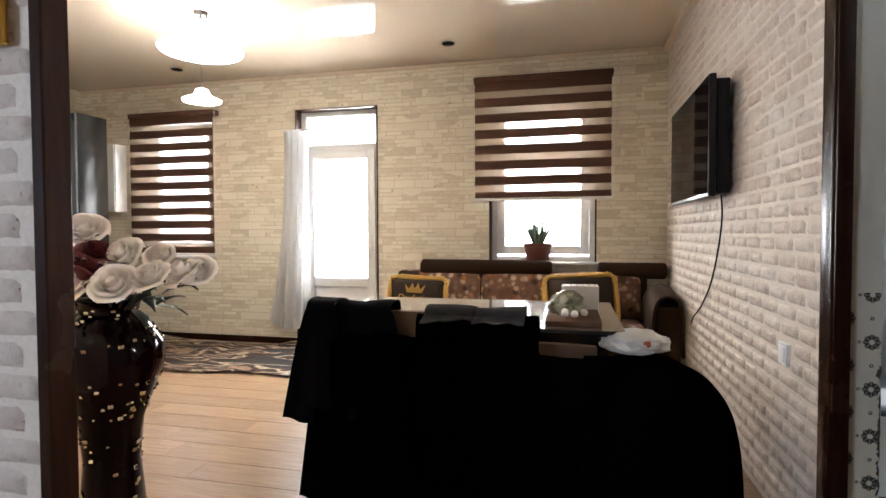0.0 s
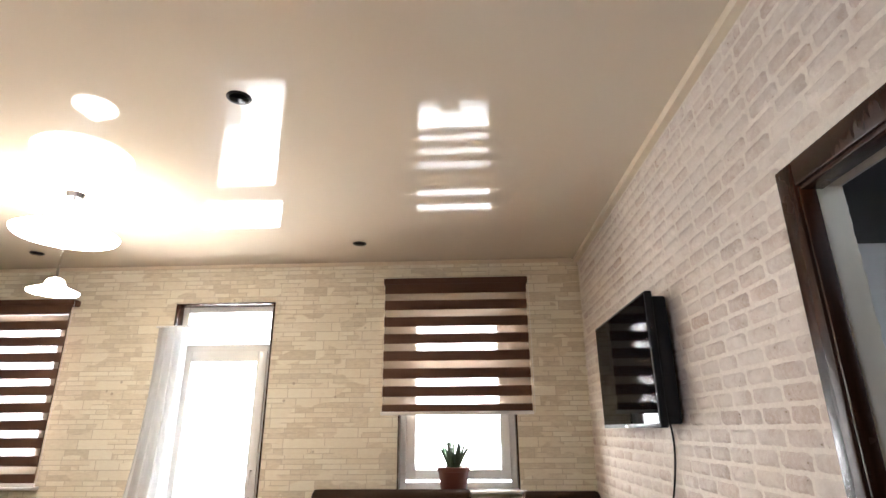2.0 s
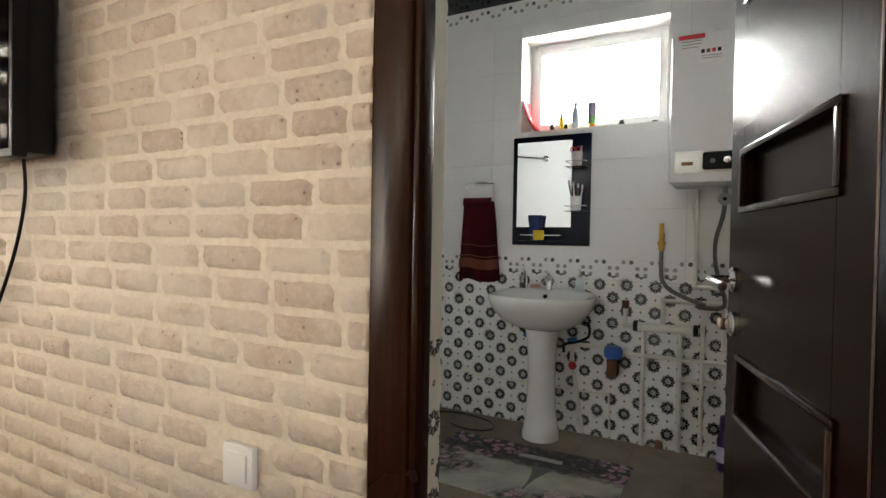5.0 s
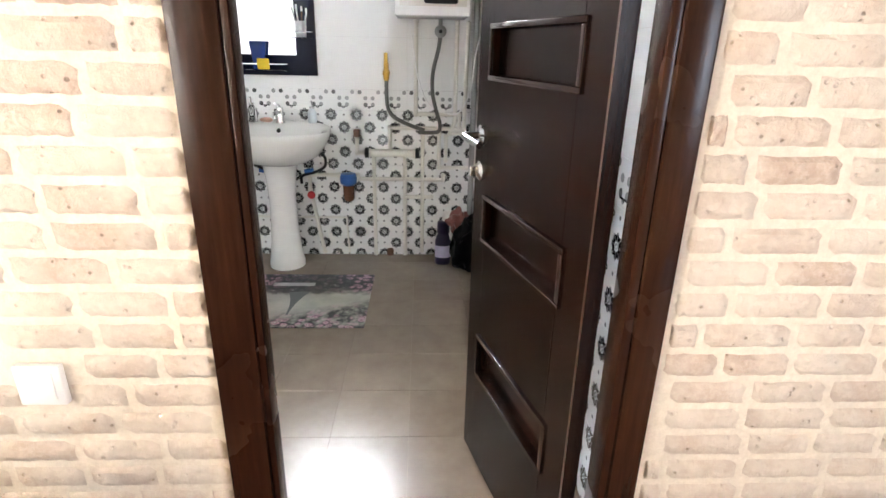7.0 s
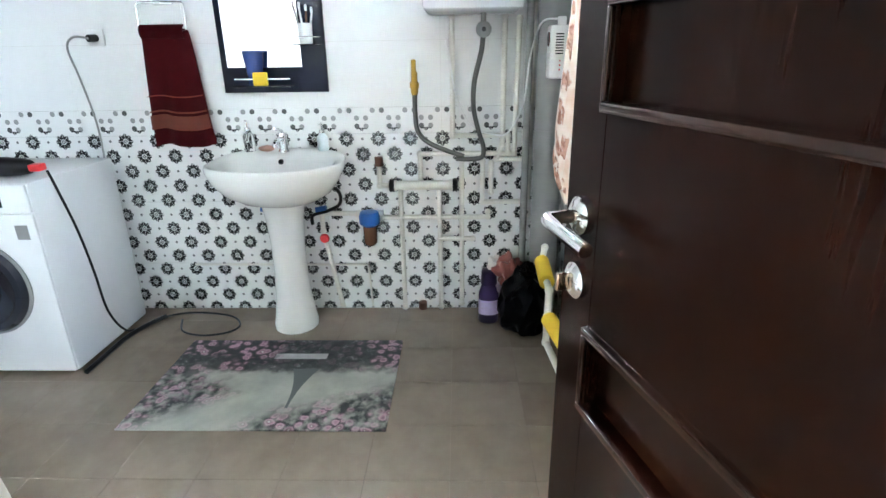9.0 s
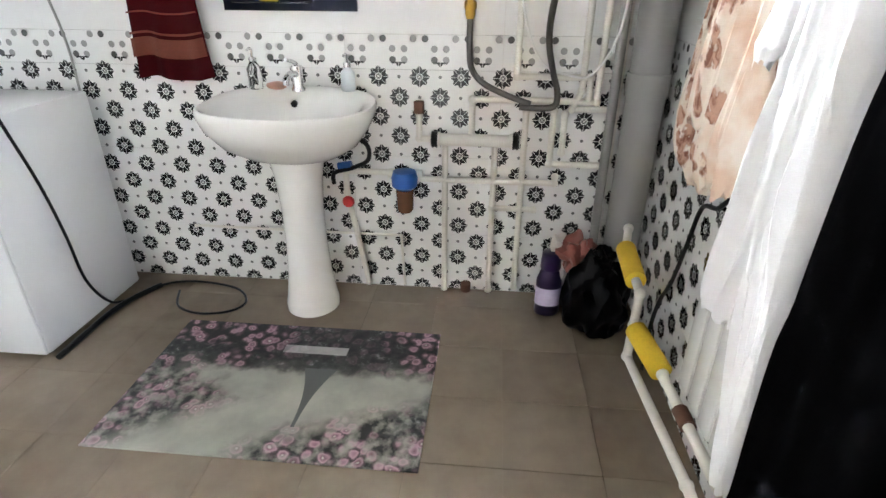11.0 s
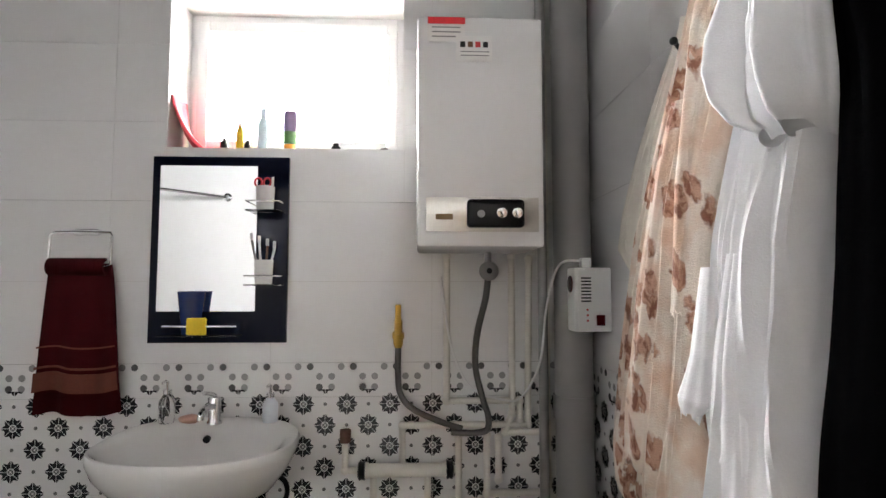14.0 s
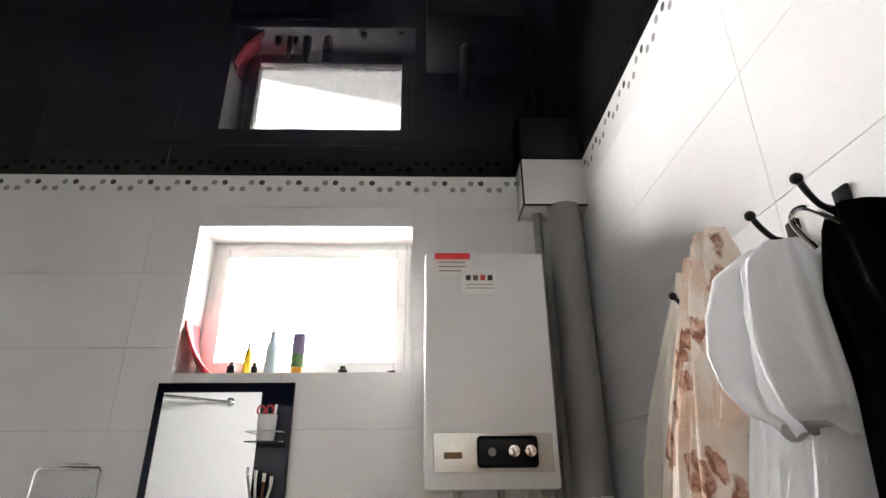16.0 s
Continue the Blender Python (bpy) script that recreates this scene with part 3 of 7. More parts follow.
WIN = [(-3.93, -3.0, 0.93, 2.52), (-1.99, -1.086, 0.0, 2.487), (0.07, 1.075, 0.90, 2.46)]
w = bmesh.new()
edge = WX - 0.2
for x0, x1, z0, z1 in WIN:
    box(edge, x0, NY, NY + 0.3, -0.3, LC, bm=w)
    box(x0, x1, NY, NY + 0.3, -0.3, z0, bm=w)
    box(x0, x1, NY, NY + 0.3, z1, LC, bm=w)
    edge = x1
box(edge, EX, NY, NY + 0.3, -0.3, LC, bm=w)
structure("wall_north", w, WALLPAPER, "window wall with cream stone-pattern wallpaper", "wall")
structure("wall_west", box(WX - 0.2, WX, SY - 0.2, NY, -0.3, LC), WALLPAPER, "living room wall with cream stone-pattern wallpaper", "wall")
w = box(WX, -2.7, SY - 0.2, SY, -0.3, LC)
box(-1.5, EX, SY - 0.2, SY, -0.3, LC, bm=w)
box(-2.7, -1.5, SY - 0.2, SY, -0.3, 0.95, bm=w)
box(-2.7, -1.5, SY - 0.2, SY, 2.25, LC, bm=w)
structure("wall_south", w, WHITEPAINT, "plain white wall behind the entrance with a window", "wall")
WALL_P = structure("wall_partition", box(WX, -0.225, PY0, PY1, -0.3, LC), MORTAR, "partition wall faced with white brick relief", "wall")
structure("trim", box(-0.222, -0.19, PY0 - 0.012, PY1 + 0.012, 0, LC - 0.003, 0.004), CASING, "dark wooden trim on the partition's end", "trim")
structure("ceiling_living", box(WX, EX, SY - 0.2, NY, LC, LC + 0.1), CEIL, "glossy beige stretch ceiling", "ceiling")
c = tube([(EX - 0.022, SY, LC - 0.022), (EX - 0.022, NY - 0.03, LC - 0.022)], 0.03, 4)
structure("cornice_east", c, simple("cornice_cream", (0.66, 0.56, 0.42), 0.6, var=0.08), "narrow cream cornice", "cornice")
c = tube([(WX, NY - 0.016, LC - 0.016), (EX - 0.06, NY - 0.016, LC - 0.016)], 0.02, 4)
structure("cornice_north", c, MATS["cornice_cream"], "narrow cream cornice", "cornice")
FLOOR = structure("floor", box(WX, EX, SY - 0.2, NY, -0.3, -0.012), simple("subfloor", (0.06, 0.04, 0.03), 0.8), "laminate floor in light brown wood", "floor")
structure("threshold", box(EX, EX2, 3.325, 4.128, -0.3, -0.001), FLOORTILE, "tiled door threshold", "floor")
b = box(WX + 0.002, -2.0, NY - 0.018, NY - 0.001, 0, 0.07, 0.003)
box(-1.07, EX - 0.02, NY - 0.018, NY - 0.001, 0, 0.07, 0.003, bm=b)
structure("baseboard", b, CASING, "dark brown baseboard", "baseboard")

# bathroom shell
WZ = (3.977, 4.878, 1.888, 2.508)
w = box(BX + 0.008, BX + 0.30, BY0 - 0.2, WZ[0], -0.3, BC)
box(BX + 0.008, BX + 0.30, WZ[1], BY1 + 0.2, -0.3, BC, bm=w)
box(BX + 0.008, BX + 0.30, WZ[0], WZ[1], -0.3, WZ[2], bm=w)
box(BX + 0.008, BX + 0.30, WZ[0], WZ[1], WZ[3], BC, bm=w)
WALL_B = structure("wall_bathroom_window", w, GROUT, "tiled bathroom wall with a high window", "wall")
WALL_R = structure("wall_bathroom_side", box(EX2, BX + 0.008, BY0 - 0.2, BY0 - 0.008, -0.3, BC), GROUT, "tiled bathroom wall", "wall")
structure("wall_bathroom_far", box(EX2, BX + 0.008, BY1, BY1 + 0.2, -0.3, BC), WHITEPAINT, "white bathroom wall", "wall")
w = box(EX2, EX2 + 0.008, BY0 - 0.008, 3.325, -0.3, BC)
box(EX2, EX2 + 0.008, 4.128, BY1, -0.3, BC, bm=w)
box(EX2, EX2 + 0.008, 3.325, 4.128, 2.075, BC, bm=w)
structure("wall_bathroom_door", w, simple("white_glazed_tile", (0.80, 0.80, 0.79), 0.15, var=0.05, scale=4), "white tiled wall beside the bathroom door", "wall")
structure("ceiling_bathroom", box(EX2, BX + 0.3, BY0 - 0.2, BY1 + 0.2, BC, BC + 0.1), BLACKCEIL, "glossy black stretch ceiling", "ceiling")
FLOOR_B = structure("floor_bathroom", box(EX2, BX + 0.008, BY0 - 0.008, BY1, -0.3, -0.006), simple("beige_grout", (0.225, 0.17, 0.12), 0.8, var=0.15), "beige porcelain tile floor", "floor")

# window reveals and lining of the bathroom window
# ---- backdrop of bright sky outside the windows ----
SKYGLOW = glow_mat("bright_overcast_sky", (0.93, 0.97, 1.0), 16.0)
SKYEAST = glow_mat("bright_white_sky", (0.90, 0.95, 1.0), 50.0)
structure("backdrop", box(-9, 5, 10.0, 10.05, -0.3, 7.0), SKYGLOW, "plain bright sky outside the living room windows", "backdrop")
structure("backdrop_east", box(6.2, 6.25, 1.5, 8.0, -0.3, 6.0), SKYEAST, "plain bright sky outside the bathroom window", "backdrop")


# ---- windows and balcony door ----
def frame_bm(x0, x1, z0, z1, t, y0, y1, bars=()):
    f = box(x0, x0 + t, y0, y1, z0, z1, 0.005)
    box(x1 - t, x1, y0, y1, z0, z1, 0.005, bm=f)
    box(x0 + t, x1 - t, y0, y1, z0, z0 + t, 0.005, bm=f)
    box(x0 + t, x1 - t, y0, y1, z1 - t, z1, 0.005, bm=f)
    for a, b in bars:
        box(x0 + t, x1 - t, y0, y1, a, b, 0.005, bm=f)
    return f


def pane(name, x0, x1, z0, z1, y, parent):
    p = part(name, box(x0, x1, y, y + 0.006, z0, z1), GLASS, parent, "clear pane", False)
    p.visible_shadow = False
    return p


def living_window(name, x0, x1, z0, z1, panes, label, sill):
    win = thing(name, ((x0 + x1) / 2, NY, z0), label, "window", kind="structure")
    part("window_frame", frame_bm(x0, x1, z0, z1, 0.06, NY + 0.115, NY + 0.185), PVC, win)
    for a, b in panes:
        part("sash", frame_bm(x0 + 0.062, x1 - 0.062, a - 0.07, b + 0.07, 0.08, NY + 0.10, NY + 0.165), PVC, win)
        pane("pane", x0 + 0.14, x1 - 0.14, a, b, NY + 0.13, win)
    if sill:
        part("window_sill", box(x0 - 0.03, x1 + 0.05, NY - 0.07, NY + 0.115, z0 - 0.012, z0 + 0.012, 0.006), PVC, win)
    b = box(x0 - 0.001, x0 + 0.011, NY - 0.004, NY + 0.115, z0 + 0.014, z1, 0.002)
    box(x1 - 0.011, x1 + 0.001, NY - 0.004, NY + 0.115, z0 + 0.014, z1, 0.002, bm=b)
    part("reveal_edge", b, CASING, win, "dark edge strip along the reveal")
    return win


living_window("window_1", 0.07, 1.075, 0.895, 2.46, [(1.045, 1.88), (2.02, 2.33)], "white plastic window behind a zebra blind", True)
living_window("window_2", -3.93, -3.0, 0.93, 2.52, [(1.08, 2.36)], "white plastic window behind a zebra blind", True)

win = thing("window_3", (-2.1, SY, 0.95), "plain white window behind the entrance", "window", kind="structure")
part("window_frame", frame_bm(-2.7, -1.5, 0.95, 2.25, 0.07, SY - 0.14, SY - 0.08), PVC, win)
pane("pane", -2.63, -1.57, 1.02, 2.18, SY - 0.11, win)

bd = thing("door_balcony", (-1.54, NY, 0), "white plastic balcony door with a transom light", "door", kind="structure")
part("door_frame", frame_bm(-1.99, -1.086, 0.0, 2.487, 0.06, NY + 0.115, NY + 0.185, [(2.06, 2.13)]), PVC, bd)
leaf = part("door_leaf", frame_bm(-1.93, -1.146, 0.06, 2.06, 0.09, NY + 0.095, NY + 0.165, [(0.62, 0.71)]), PVC, bd)
pane("pane", -1.84, -1.236, 0.71, 1.97, NY + 0.13, bd)
pane("pane", -1.93, -1.146, 2.13, 2.427, NY + 0.14, bd)
part("lower_panel", box(-1.84, -1.236, NY + 0.12, NY + 0.15, 0.15, 0.62, 0.004), PVC, bd)
h = cyl((-1.19, NY + 0.095, 1.05), (-1.19, NY + 0.055, 1.05), 0.009)
join(h, cyl((-1.19, NY + 0.06, 1.055), (-1.19, NY + 0.055, 0.94), 0.009))
part("door_handle", h, PVC, leaf)
b = box(-2.0, -1.986, NY - 0.006, NY + 0.115, 0.0, 2.49, 0.002)
box(-1.09, -1.076, NY - 0.006, NY + 0.115, 0.0, 2.49, 0.002, bm=b)
box(-1.986, -1.09, NY - 0.006, NY + 0.115, 2.478, 2.49, 0.002, bm=b)
part("reveal_edge", b, CASING, bd, "dark edge strip along the reveal")


def tulle(u, v):
    x = -2.10 + u * (0.27 + 0.20 * v * v)
    return Vector((x - 0.20 * v ** 2.2, NY - 0.06 + 0.028 * math.sin(u * 26 + v) + 0.012 * math.sin(u * 9 + 4 * v), 2.26 - 2.0 * v - 0.10 * math.sin(u * 3.0) * v))


cur = thing("curtain", (-1.95, NY - 0.06, 0.2), "white tulle curtain hanging beside the balcony door", "curtain")
part("curtain_cloth", sheet(tulle, 40, 30, 0.002), TULLE, cur)
part("curtain_rail", cyl((-2.13, NY - 0.05, 2.27), (-1.75, NY - 0.05, 2.27), 0.008), PVC, cur)
for x in (-2.12, -1.77):
    part("bracket", box(x - 0.008, x + 0.008, NY - 0.05, NY, 2.262, 2.278, 0.002), PVC, cur)


# ---- zebra blinds ----
def zebra_blind(x0, x1, z0, z1, pitch, label):
    y = NY - 0.085
    bl = thing("roller_blind", ((x0 + x1) / 2, y, z0), label, "blind", "zebra blinds")
    part("cassette", box(x0 - 0.01, x1 + 0.015, y - 0.03, NY - 0.002, z1 - 0.055, z1, 0.008), BLINDBROWN, bl, "brown fabric-covered top rail")
    z = z1 - 0.055
    k = 0
    while z > z0 + 0.05:
        zb = max(z - 0.085, z0 + 0.03)
        part("brown_slat", box(x0, x1, y - 0.012, y - 0.009, zb, z), BLINDBROWN, bl, shade=False)
        zs = max(z - pitch, z0 + 0.03)
        if zs < zb - 0.004:
            part("sheer_slat", box(x0 + 0.004, x1 - 0.004, y - 0.0105, y - 0.0095, zs, zb), SHEER, bl, "see-through beige mesh", False)
            j = 0
        z -= pitch
        k += 1
    part("bottom_bar", box(x0 - 0.012, x1 + 0.012, y - 0.02, y, z0, z0 + 0.03, 0.008), PVC, bl, "white bottom bar")
    part("chain", tube([(x1 + 0.02, y - 0.01, z1 - 0.03), (x1 + 0.022, y - 0.01, (z0 + z1) / 2), (x1 + 0.02, y - 0.01, z0 + 0.02)], 0.002, 6), PVC, bl)
    return bl


zebra_blind(-0.055, 1.20, 1.487, 2.665, 0.148, "half-lowered brown and beige zebra roller blind")
zebra_blind(-4.0, -2.93, 0.945, 2.53, 0.143, "fully lowered brown and beige zebra roller blind")

# ---- pot plant on the sill ----
pot = thing("potted_plant", (0.535, NY + 0.01, 0.907), "small aloe in a red-brown pot on the window sill", "plant")
part("pot", lathe([(0.098, 0), (0.108, 0.02), (0.124, 0.14), (0.136, 0.142), (0.138, 0.175), (0.128, 0.178), (0.12, 0.16), (0.01, 0.158)], 28, (0.535, NY + 0.01, 0.907)), TERRACOTTA, pot)
random.seed(4)
for k in range(17):
    a, r = k * 2.4, 0.03 + 0.06 * (k / 17)
    lean = 0.25 + 1.0 * (k / 17)
    L = 0.31 - 0.10 * (k / 17) + random.uniform(-0.03, 0.04)
    c = Vector((0.535, NY - 0.01, 1.06))
    d = Vector((math.cos(a), 0.75 * math.sin(a), 0))
    part("leaf", tube([c + d * r * 0.4, c + d * (r * 0.4 + L * 0.30 * lean) + Vector((0, 0, L * 0.55)), c + d * (r * 0.4 + L * 0.55 * lean) + Vector((0, 0, L * (1 - 0.15 * lean)))], 0.019, 6, 4, taper=0.08), ALOE, pot)

# ---- television on the brick wall ----
tv = thing("television", (1.62, 5.74, 1.37), "black flat television on a wall mount", "television")
part("screen_frame", box(1.548, 1.585, 5.20, 6.285, 1.375, 2.02, 0.006), BLACKPLASTIC, tv)
part("screen", box(1.5455, 1.549, 5.215, 6.27, 1.395, 2.005), SCREEN, tv, "dark glossy screen")
# Back made deep and black, partly to stand in for the shadow there.
part("back_cover", box(1.585, 1.66, 5.225, 6.25, 1.39, 2.0, 0.012), BLACKPLASTIC, tv)
part("wall_mount", box(1.66, EX - 0.001, 5.55, 5.95, 1.50, 1.85, 0.004), BLACKPLASTIC, tv)
part("stand_logo", box(1.543, 1.549, 5.70, 5.78, 1.380, 1.388), CHROME, tv)
single("tv_cable", tube([(1.66, 5.40, 1.40), (1.672, 5.42, 1.28), (1.675, 5.50, 1.10), (1.674, 5.66, 0.88), (1.676, 5.92, 0.70), (1.674, 6.13, 0.60), (1.676, 6.20, 0.545)], 0.005, 8, 6), BLACKPLASTIC, "black cable hanging from the television down the wall", "cable")

soc = thing("wall_socket", (EX - 0.006, 4.525, 0.652), "white plastic switch plate on the brick wall", "socket")
part("plate", box(EX - 0.018, EX - 0.001, 4.48, 4.57, 0.652, 0.742, 0.004), PVC, soc)
part("rocker", box(EX - 0.022, EX - 0.017, 4.495, 4.555, 0.667, 0.727, 0.002), PVC, soc)


# ---- lamp and downlights ----
lamp = thing("chandelier", (-1.87, 5.68, LC), "lit white glass ceiling lamp with a hanging shade", "lamp")
part("rod", cyl((-1.87, 5.68, LC), (-1.87, 5.68, 2.26), 0.008), CHROME, lamp)
part("canopy", lathe([(0.02, -0.30), (0.20, -0.315), (0.29, -0.295), (0.30, -0.28), (0.27, -0.262), (0.10, -0.245), (0.02, -0.24)], 36, (-1.87, 5.68, LC)), GLOWLAMP, lamp, "wide lit opal glass plate")
part("shade", lathe([(0.012, -0.57), (0.03, -0.585), (0.05, -0.655), (0.135, -0.665), (0.14, -0.655), (0.06, -0.62), (0.045, -0.58), (0.012, -0.565)], 30, (-1.87, 5.68, LC)), GLOWLAMP, lamp, "small lit opal glass shade")
part("ceiling_cup", lathe([(0.05, -0.03), (0.06, 0.0)], 24, (-1.87, 5.68, LC)), CHROME, lamp)


def downlight(x, y):
    d = thing("downlight", (x, y, LC), "dark recessed ceiling downlight, switched off", "lamp", "ceiling downlights")
    part("ring", lathe([(0.052, -0.006), (0.056, -0.004), (0.058, 0.0)], 28, (x, y, LC)), BLACKPLASTIC, d)
    part("lens", lathe([(0.040, -0.0085), (0.044, -0.006)], 24, (x, y, LC)), SCREEN, d)
    return d


d0 = downlight(-0.37, 4.68)
for x, y in ((-0.21, 6.78), (-3.05, 6.85), (-3.0, 4.7)):
    copy_thing(d0, pose(x, y, LC))

# ---- sofa with cushions ----
sofa = thing("sofa", (0.35, 6.8, 0), "brown corner sofa with a floral back and bolster rolls", "sofa")
part("base", box(-0.88, 1.45, 6.42, 7.24, 0.06, 0.30, 0.02), SOFABROWN, sofa)
for x in (-0.82, 0.28, 1.38):
    part("foot", box(x - 0.03, x + 0.03, 6.47, 6.53, 0, 0.06, 0.005), CASING, sofa)
for a, b in ((-0.86, 0.28), (0.29, 1.43)):
    part("seat_cushion", box(a, b, 6.38, 7.02, 0.30, 0.44, 0.05, 3), FLORAL, sofa)


def pad(x0, x1, z0, z1, y, lean, bulge):
    def f(u, v):
        bx = math.sin(math.pi * u) ** 0.4 * math.sin(math.pi * v) ** 0.4
        return Vector((x0 + u * (x1 - x0), y + lean * v - bulge * bx, z0 + v * (z1 - z0)))
    return sheet(f, 24, 14, 0.10)


for a, b in ((-0.72, 0.02), (0.03, 0.74), (0.75, 1.44)):
    part("back_cushion", pad(a, b, 0.44, 0.83, 7.02, 0.10, 0.06), FLORAL, sofa)


def bolster(x0, x1, z, y, r):
    c = lathe([(r * 0.7, 0), (r * 0.95, 0.012), (r, 0.03), (r, x1 - x0 - 0.03), (r * 0.95, x1 - x0 - 0.012), (r * 0.7, x1 - x0)], 26)
    return moved(c, Matrix.Translation((x0, y, z)) @ Matrix.Rotation(radians(90), 4, "Y"))


part("back_frame", box(-0.80, 1.50, 7.10, 7.25, 0.30, 0.82, 0.03), SOFABROWN, sofa)
part("bolster", bolster(-0.565, 0.675, 0.858, 7.14, 0.075), SOFABROWN, sofa)
part("bolster", bolster(1.075, 1.66, 0.845, 7.14, 0.072), SOFABROWN, sofa)
part("bolster", bolster(-0.78, -0.57, 0.77, 7.12, 0.05), SOFABROWN, sofa)
arm = sheet(lambda u, v: Vector((1.44 + 0.235 * (0.5 - 0.5 * math.cos(math.pi * u)) if u < 2 else 0, 6.40 + 0.72 * v, 0.06 + (0.60 + 0.11 * math.sin(math.pi * (0.15 + 0.75 * v))) * math.sin(math.pi * min(max(u, 0.001), 0.999)) ** 0.22)), 20, 16, 0.02)
part("armrest", arm, SOFABROWN, sofa)
part("armrest_filling", box(1.47, 1.655, 6.43, 7.10, 0.06, 0.62, 0.03), SOFABROWN, sofa)


def letters(text, size, m, parent, name="lettering"):
    cu = bpy.data.curves.new(name, "FONT")
    cu.body, cu.size, cu.align_x, cu.extrude, cu.shear = text, size, "CENTER", 0.0015, 0.15
    tmp = bpy.data.objects.new("tmp", cu)
    me = bpy.data.meshes.new_from_object(tmp)
    bpy.data.objects.remove(tmp)
    b = bmesh.new()
    b.from_mesh(me)
    bpy.data.meshes.remove(me)
    return part(name, moved(b, m), GOLD, parent, "gold embroidered lettering", False)


def cushion(x0, x1, z0, z1, y, tilt, words, seed):
    cx, cz, w, h = (x0 + x1) / 2, (z0 + z1) / 2, (x1 - x0) / 2, (z1 - z0) / 2
    m = Matrix.Translation((cx, y, z0)) @ Matrix.Rotation(radians(-18), 4, "X") @ Matrix.Rotation(radians(tilt), 4, "Y")
    cu = thing("cushion", (cx, y, z0), "dark brown velvet cushion with gold fringe and embroidered crown", "cushion", "sofa cushions")

    def body(side):
        def f(u, v):
            a, b = u * 2 - 1, v * 2 - 1
            k = max(0.0, (1 - a ** 4)) ** 0.5 * max(0.0, (1 - b ** 4)) ** 0.5
            p = 1 - 0.05 * (1 - abs(a)) * 0 - 0.04 * (1 - b * b)
            return Vector((a * w * (1 - 0.05 * (1 - b * b)), side * 0.075 * k, h + b * h * (1 - 0.05 * (1 - a * a))))
        return sheet(f, 16, 16)
    part("cover", moved(join(body(1), body(-1)), m), PILLOW, cu)
    loop = []
    for k in range(65):
        t = 2 * math.pi * k / 64
        c, s = math.cos(t), math.sin(t)
        loop.append((math.copysign(abs(c) ** 0.22, c) * (w + 0.012), 0, h + math.copysign(abs(s) ** 0.22, s) * (h + 0.012)))
    fr = tube(loop, 0.022, 7)
    for v in fr.verts:
        v.co += Vector([noise.noise(v.co * 60 + Vector((seed, j * 7, 0))) * 0.013 for j in range(3)])
    part("fringe", moved(fr, m), GOLD, cu, "ragged golden fringe")
    # crown
    cr = bmesh.new()
    pts = [(-0.07, 0), (0.07, 0), (0.095, 0.075), (0.05, 0.035), (0.028, 0.09), (0, 0.04), (-0.028, 0.09), (-0.05, 0.035), (-0.095, 0.075)]
    f = cr.faces.new([cr.verts.new((px, -0.083, h * 1.15 + pz)) for px, pz in pts])
    bmesh.ops.solidify(cr, geom=[f], thickness=0.006)
    part("crown", moved(cr, m), GOLD, cu, "gold embroidered crown", False)
    for k, wd in enumerate(words):
        letters(wd, 0.085, m @ Matrix.Translation((0, -0.084, h * 1.15 - 0.075 - 0.075 * k)) @ Matrix.Rotation(radians(90), 4, "X"), cu)
    return cu


cushion(-0.75, -0.25, 0.45, 0.79, 6.66, 2, ("Davlatim", "otam"), 1.0)
cushion(0.66, 1.21, 0.45, 0.83, 6.66, -3, ("Jannat",), 5.0)

def crumple(c, rx, ry, rz, seed, lump=0.55, sub=4):
    b = ball((0, 0, 0), 1, 1, 1, sub)
    for v in b.verts:
        n = v.co.normalized()
        k = 1 + lump * noise.noise(n * 2.1 + Vector((seed, 0, 0))) + 0.12 * noise.noise(n * 5 + Vector((0, seed, 0)))
        z = max(-0.55, n.z * k)
        v.co = Vector((c[0] + n.x * k * rx, c[1] + n.y * k * ry, c[2] + z * rz))
    return b


# ---- dining table with what lies on it ----
tab = thing("dining_table", (0.32, 5.02, 0), "dining table under a glossy printed cloth", "table")
part("tabletop", box(-0.42, 1.07, 4.54, 5.51, 0.73, 0.757, 0.006), BLACKLAC, tab)
part("apron", box(-0.34, 0.99, 4.62, 5.43, 0.66, 0.73), BLACKLAC, tab)
for x in (-0.33, 0.98):
    for y in (4.63, 5.42):
        part("leg", box(x - 0.035, x + 0.035, y - 0.035, y + 0.035, 0, 0.66, 0.006), CASING, tab)
cl = box(-0.428, 1.078, 4.532, 5.518, 0.7575, 0.7605, 0.001)
single("tablecloth", cl, TABLEFILM, "glossy printed table film with framed flowers", "tablecloth", shade=False)
tb = thing("food_box", (0.88, 4.86, 0.761), "clear plastic food box with white eggs on the table", "box")
part("tray", box(0.73, 0.985, 4.60, 5.02, 0.7615, 0.785, 0.006), simple("kraft_tray", (0.11, 0.06, 0.032), 0.7, var=0.2), tb)
part("wrap", crumple((0.83, 4.88, 0.82), 0.09, 0.11, 0.07, 6.0, 0.25), simple("cloudy_polythene", (0.42, 0.43, 0.33), 0.15, var=0.35, scale=25, Transmission_Weight=0.6), tb, "crumpled clear wrap")
random.seed(9)
for k in range(4):
    part("egg", ball((0.82 + 0.045 * (k % 3), 4.70 + 0.06 * (k // 2), 0.805), 0.018, 0.023, 0.018, 2), CERAMIC, tb)
ts = thing("tissue_box", (0.90, 5.08, 0.761), "white tissue box with small dots on the table", "box")
part("carton", box(0.80, 0.99, 5.03, 5.14, 0.7615, 0.905, 0.006), WHITEPAINT, ts)
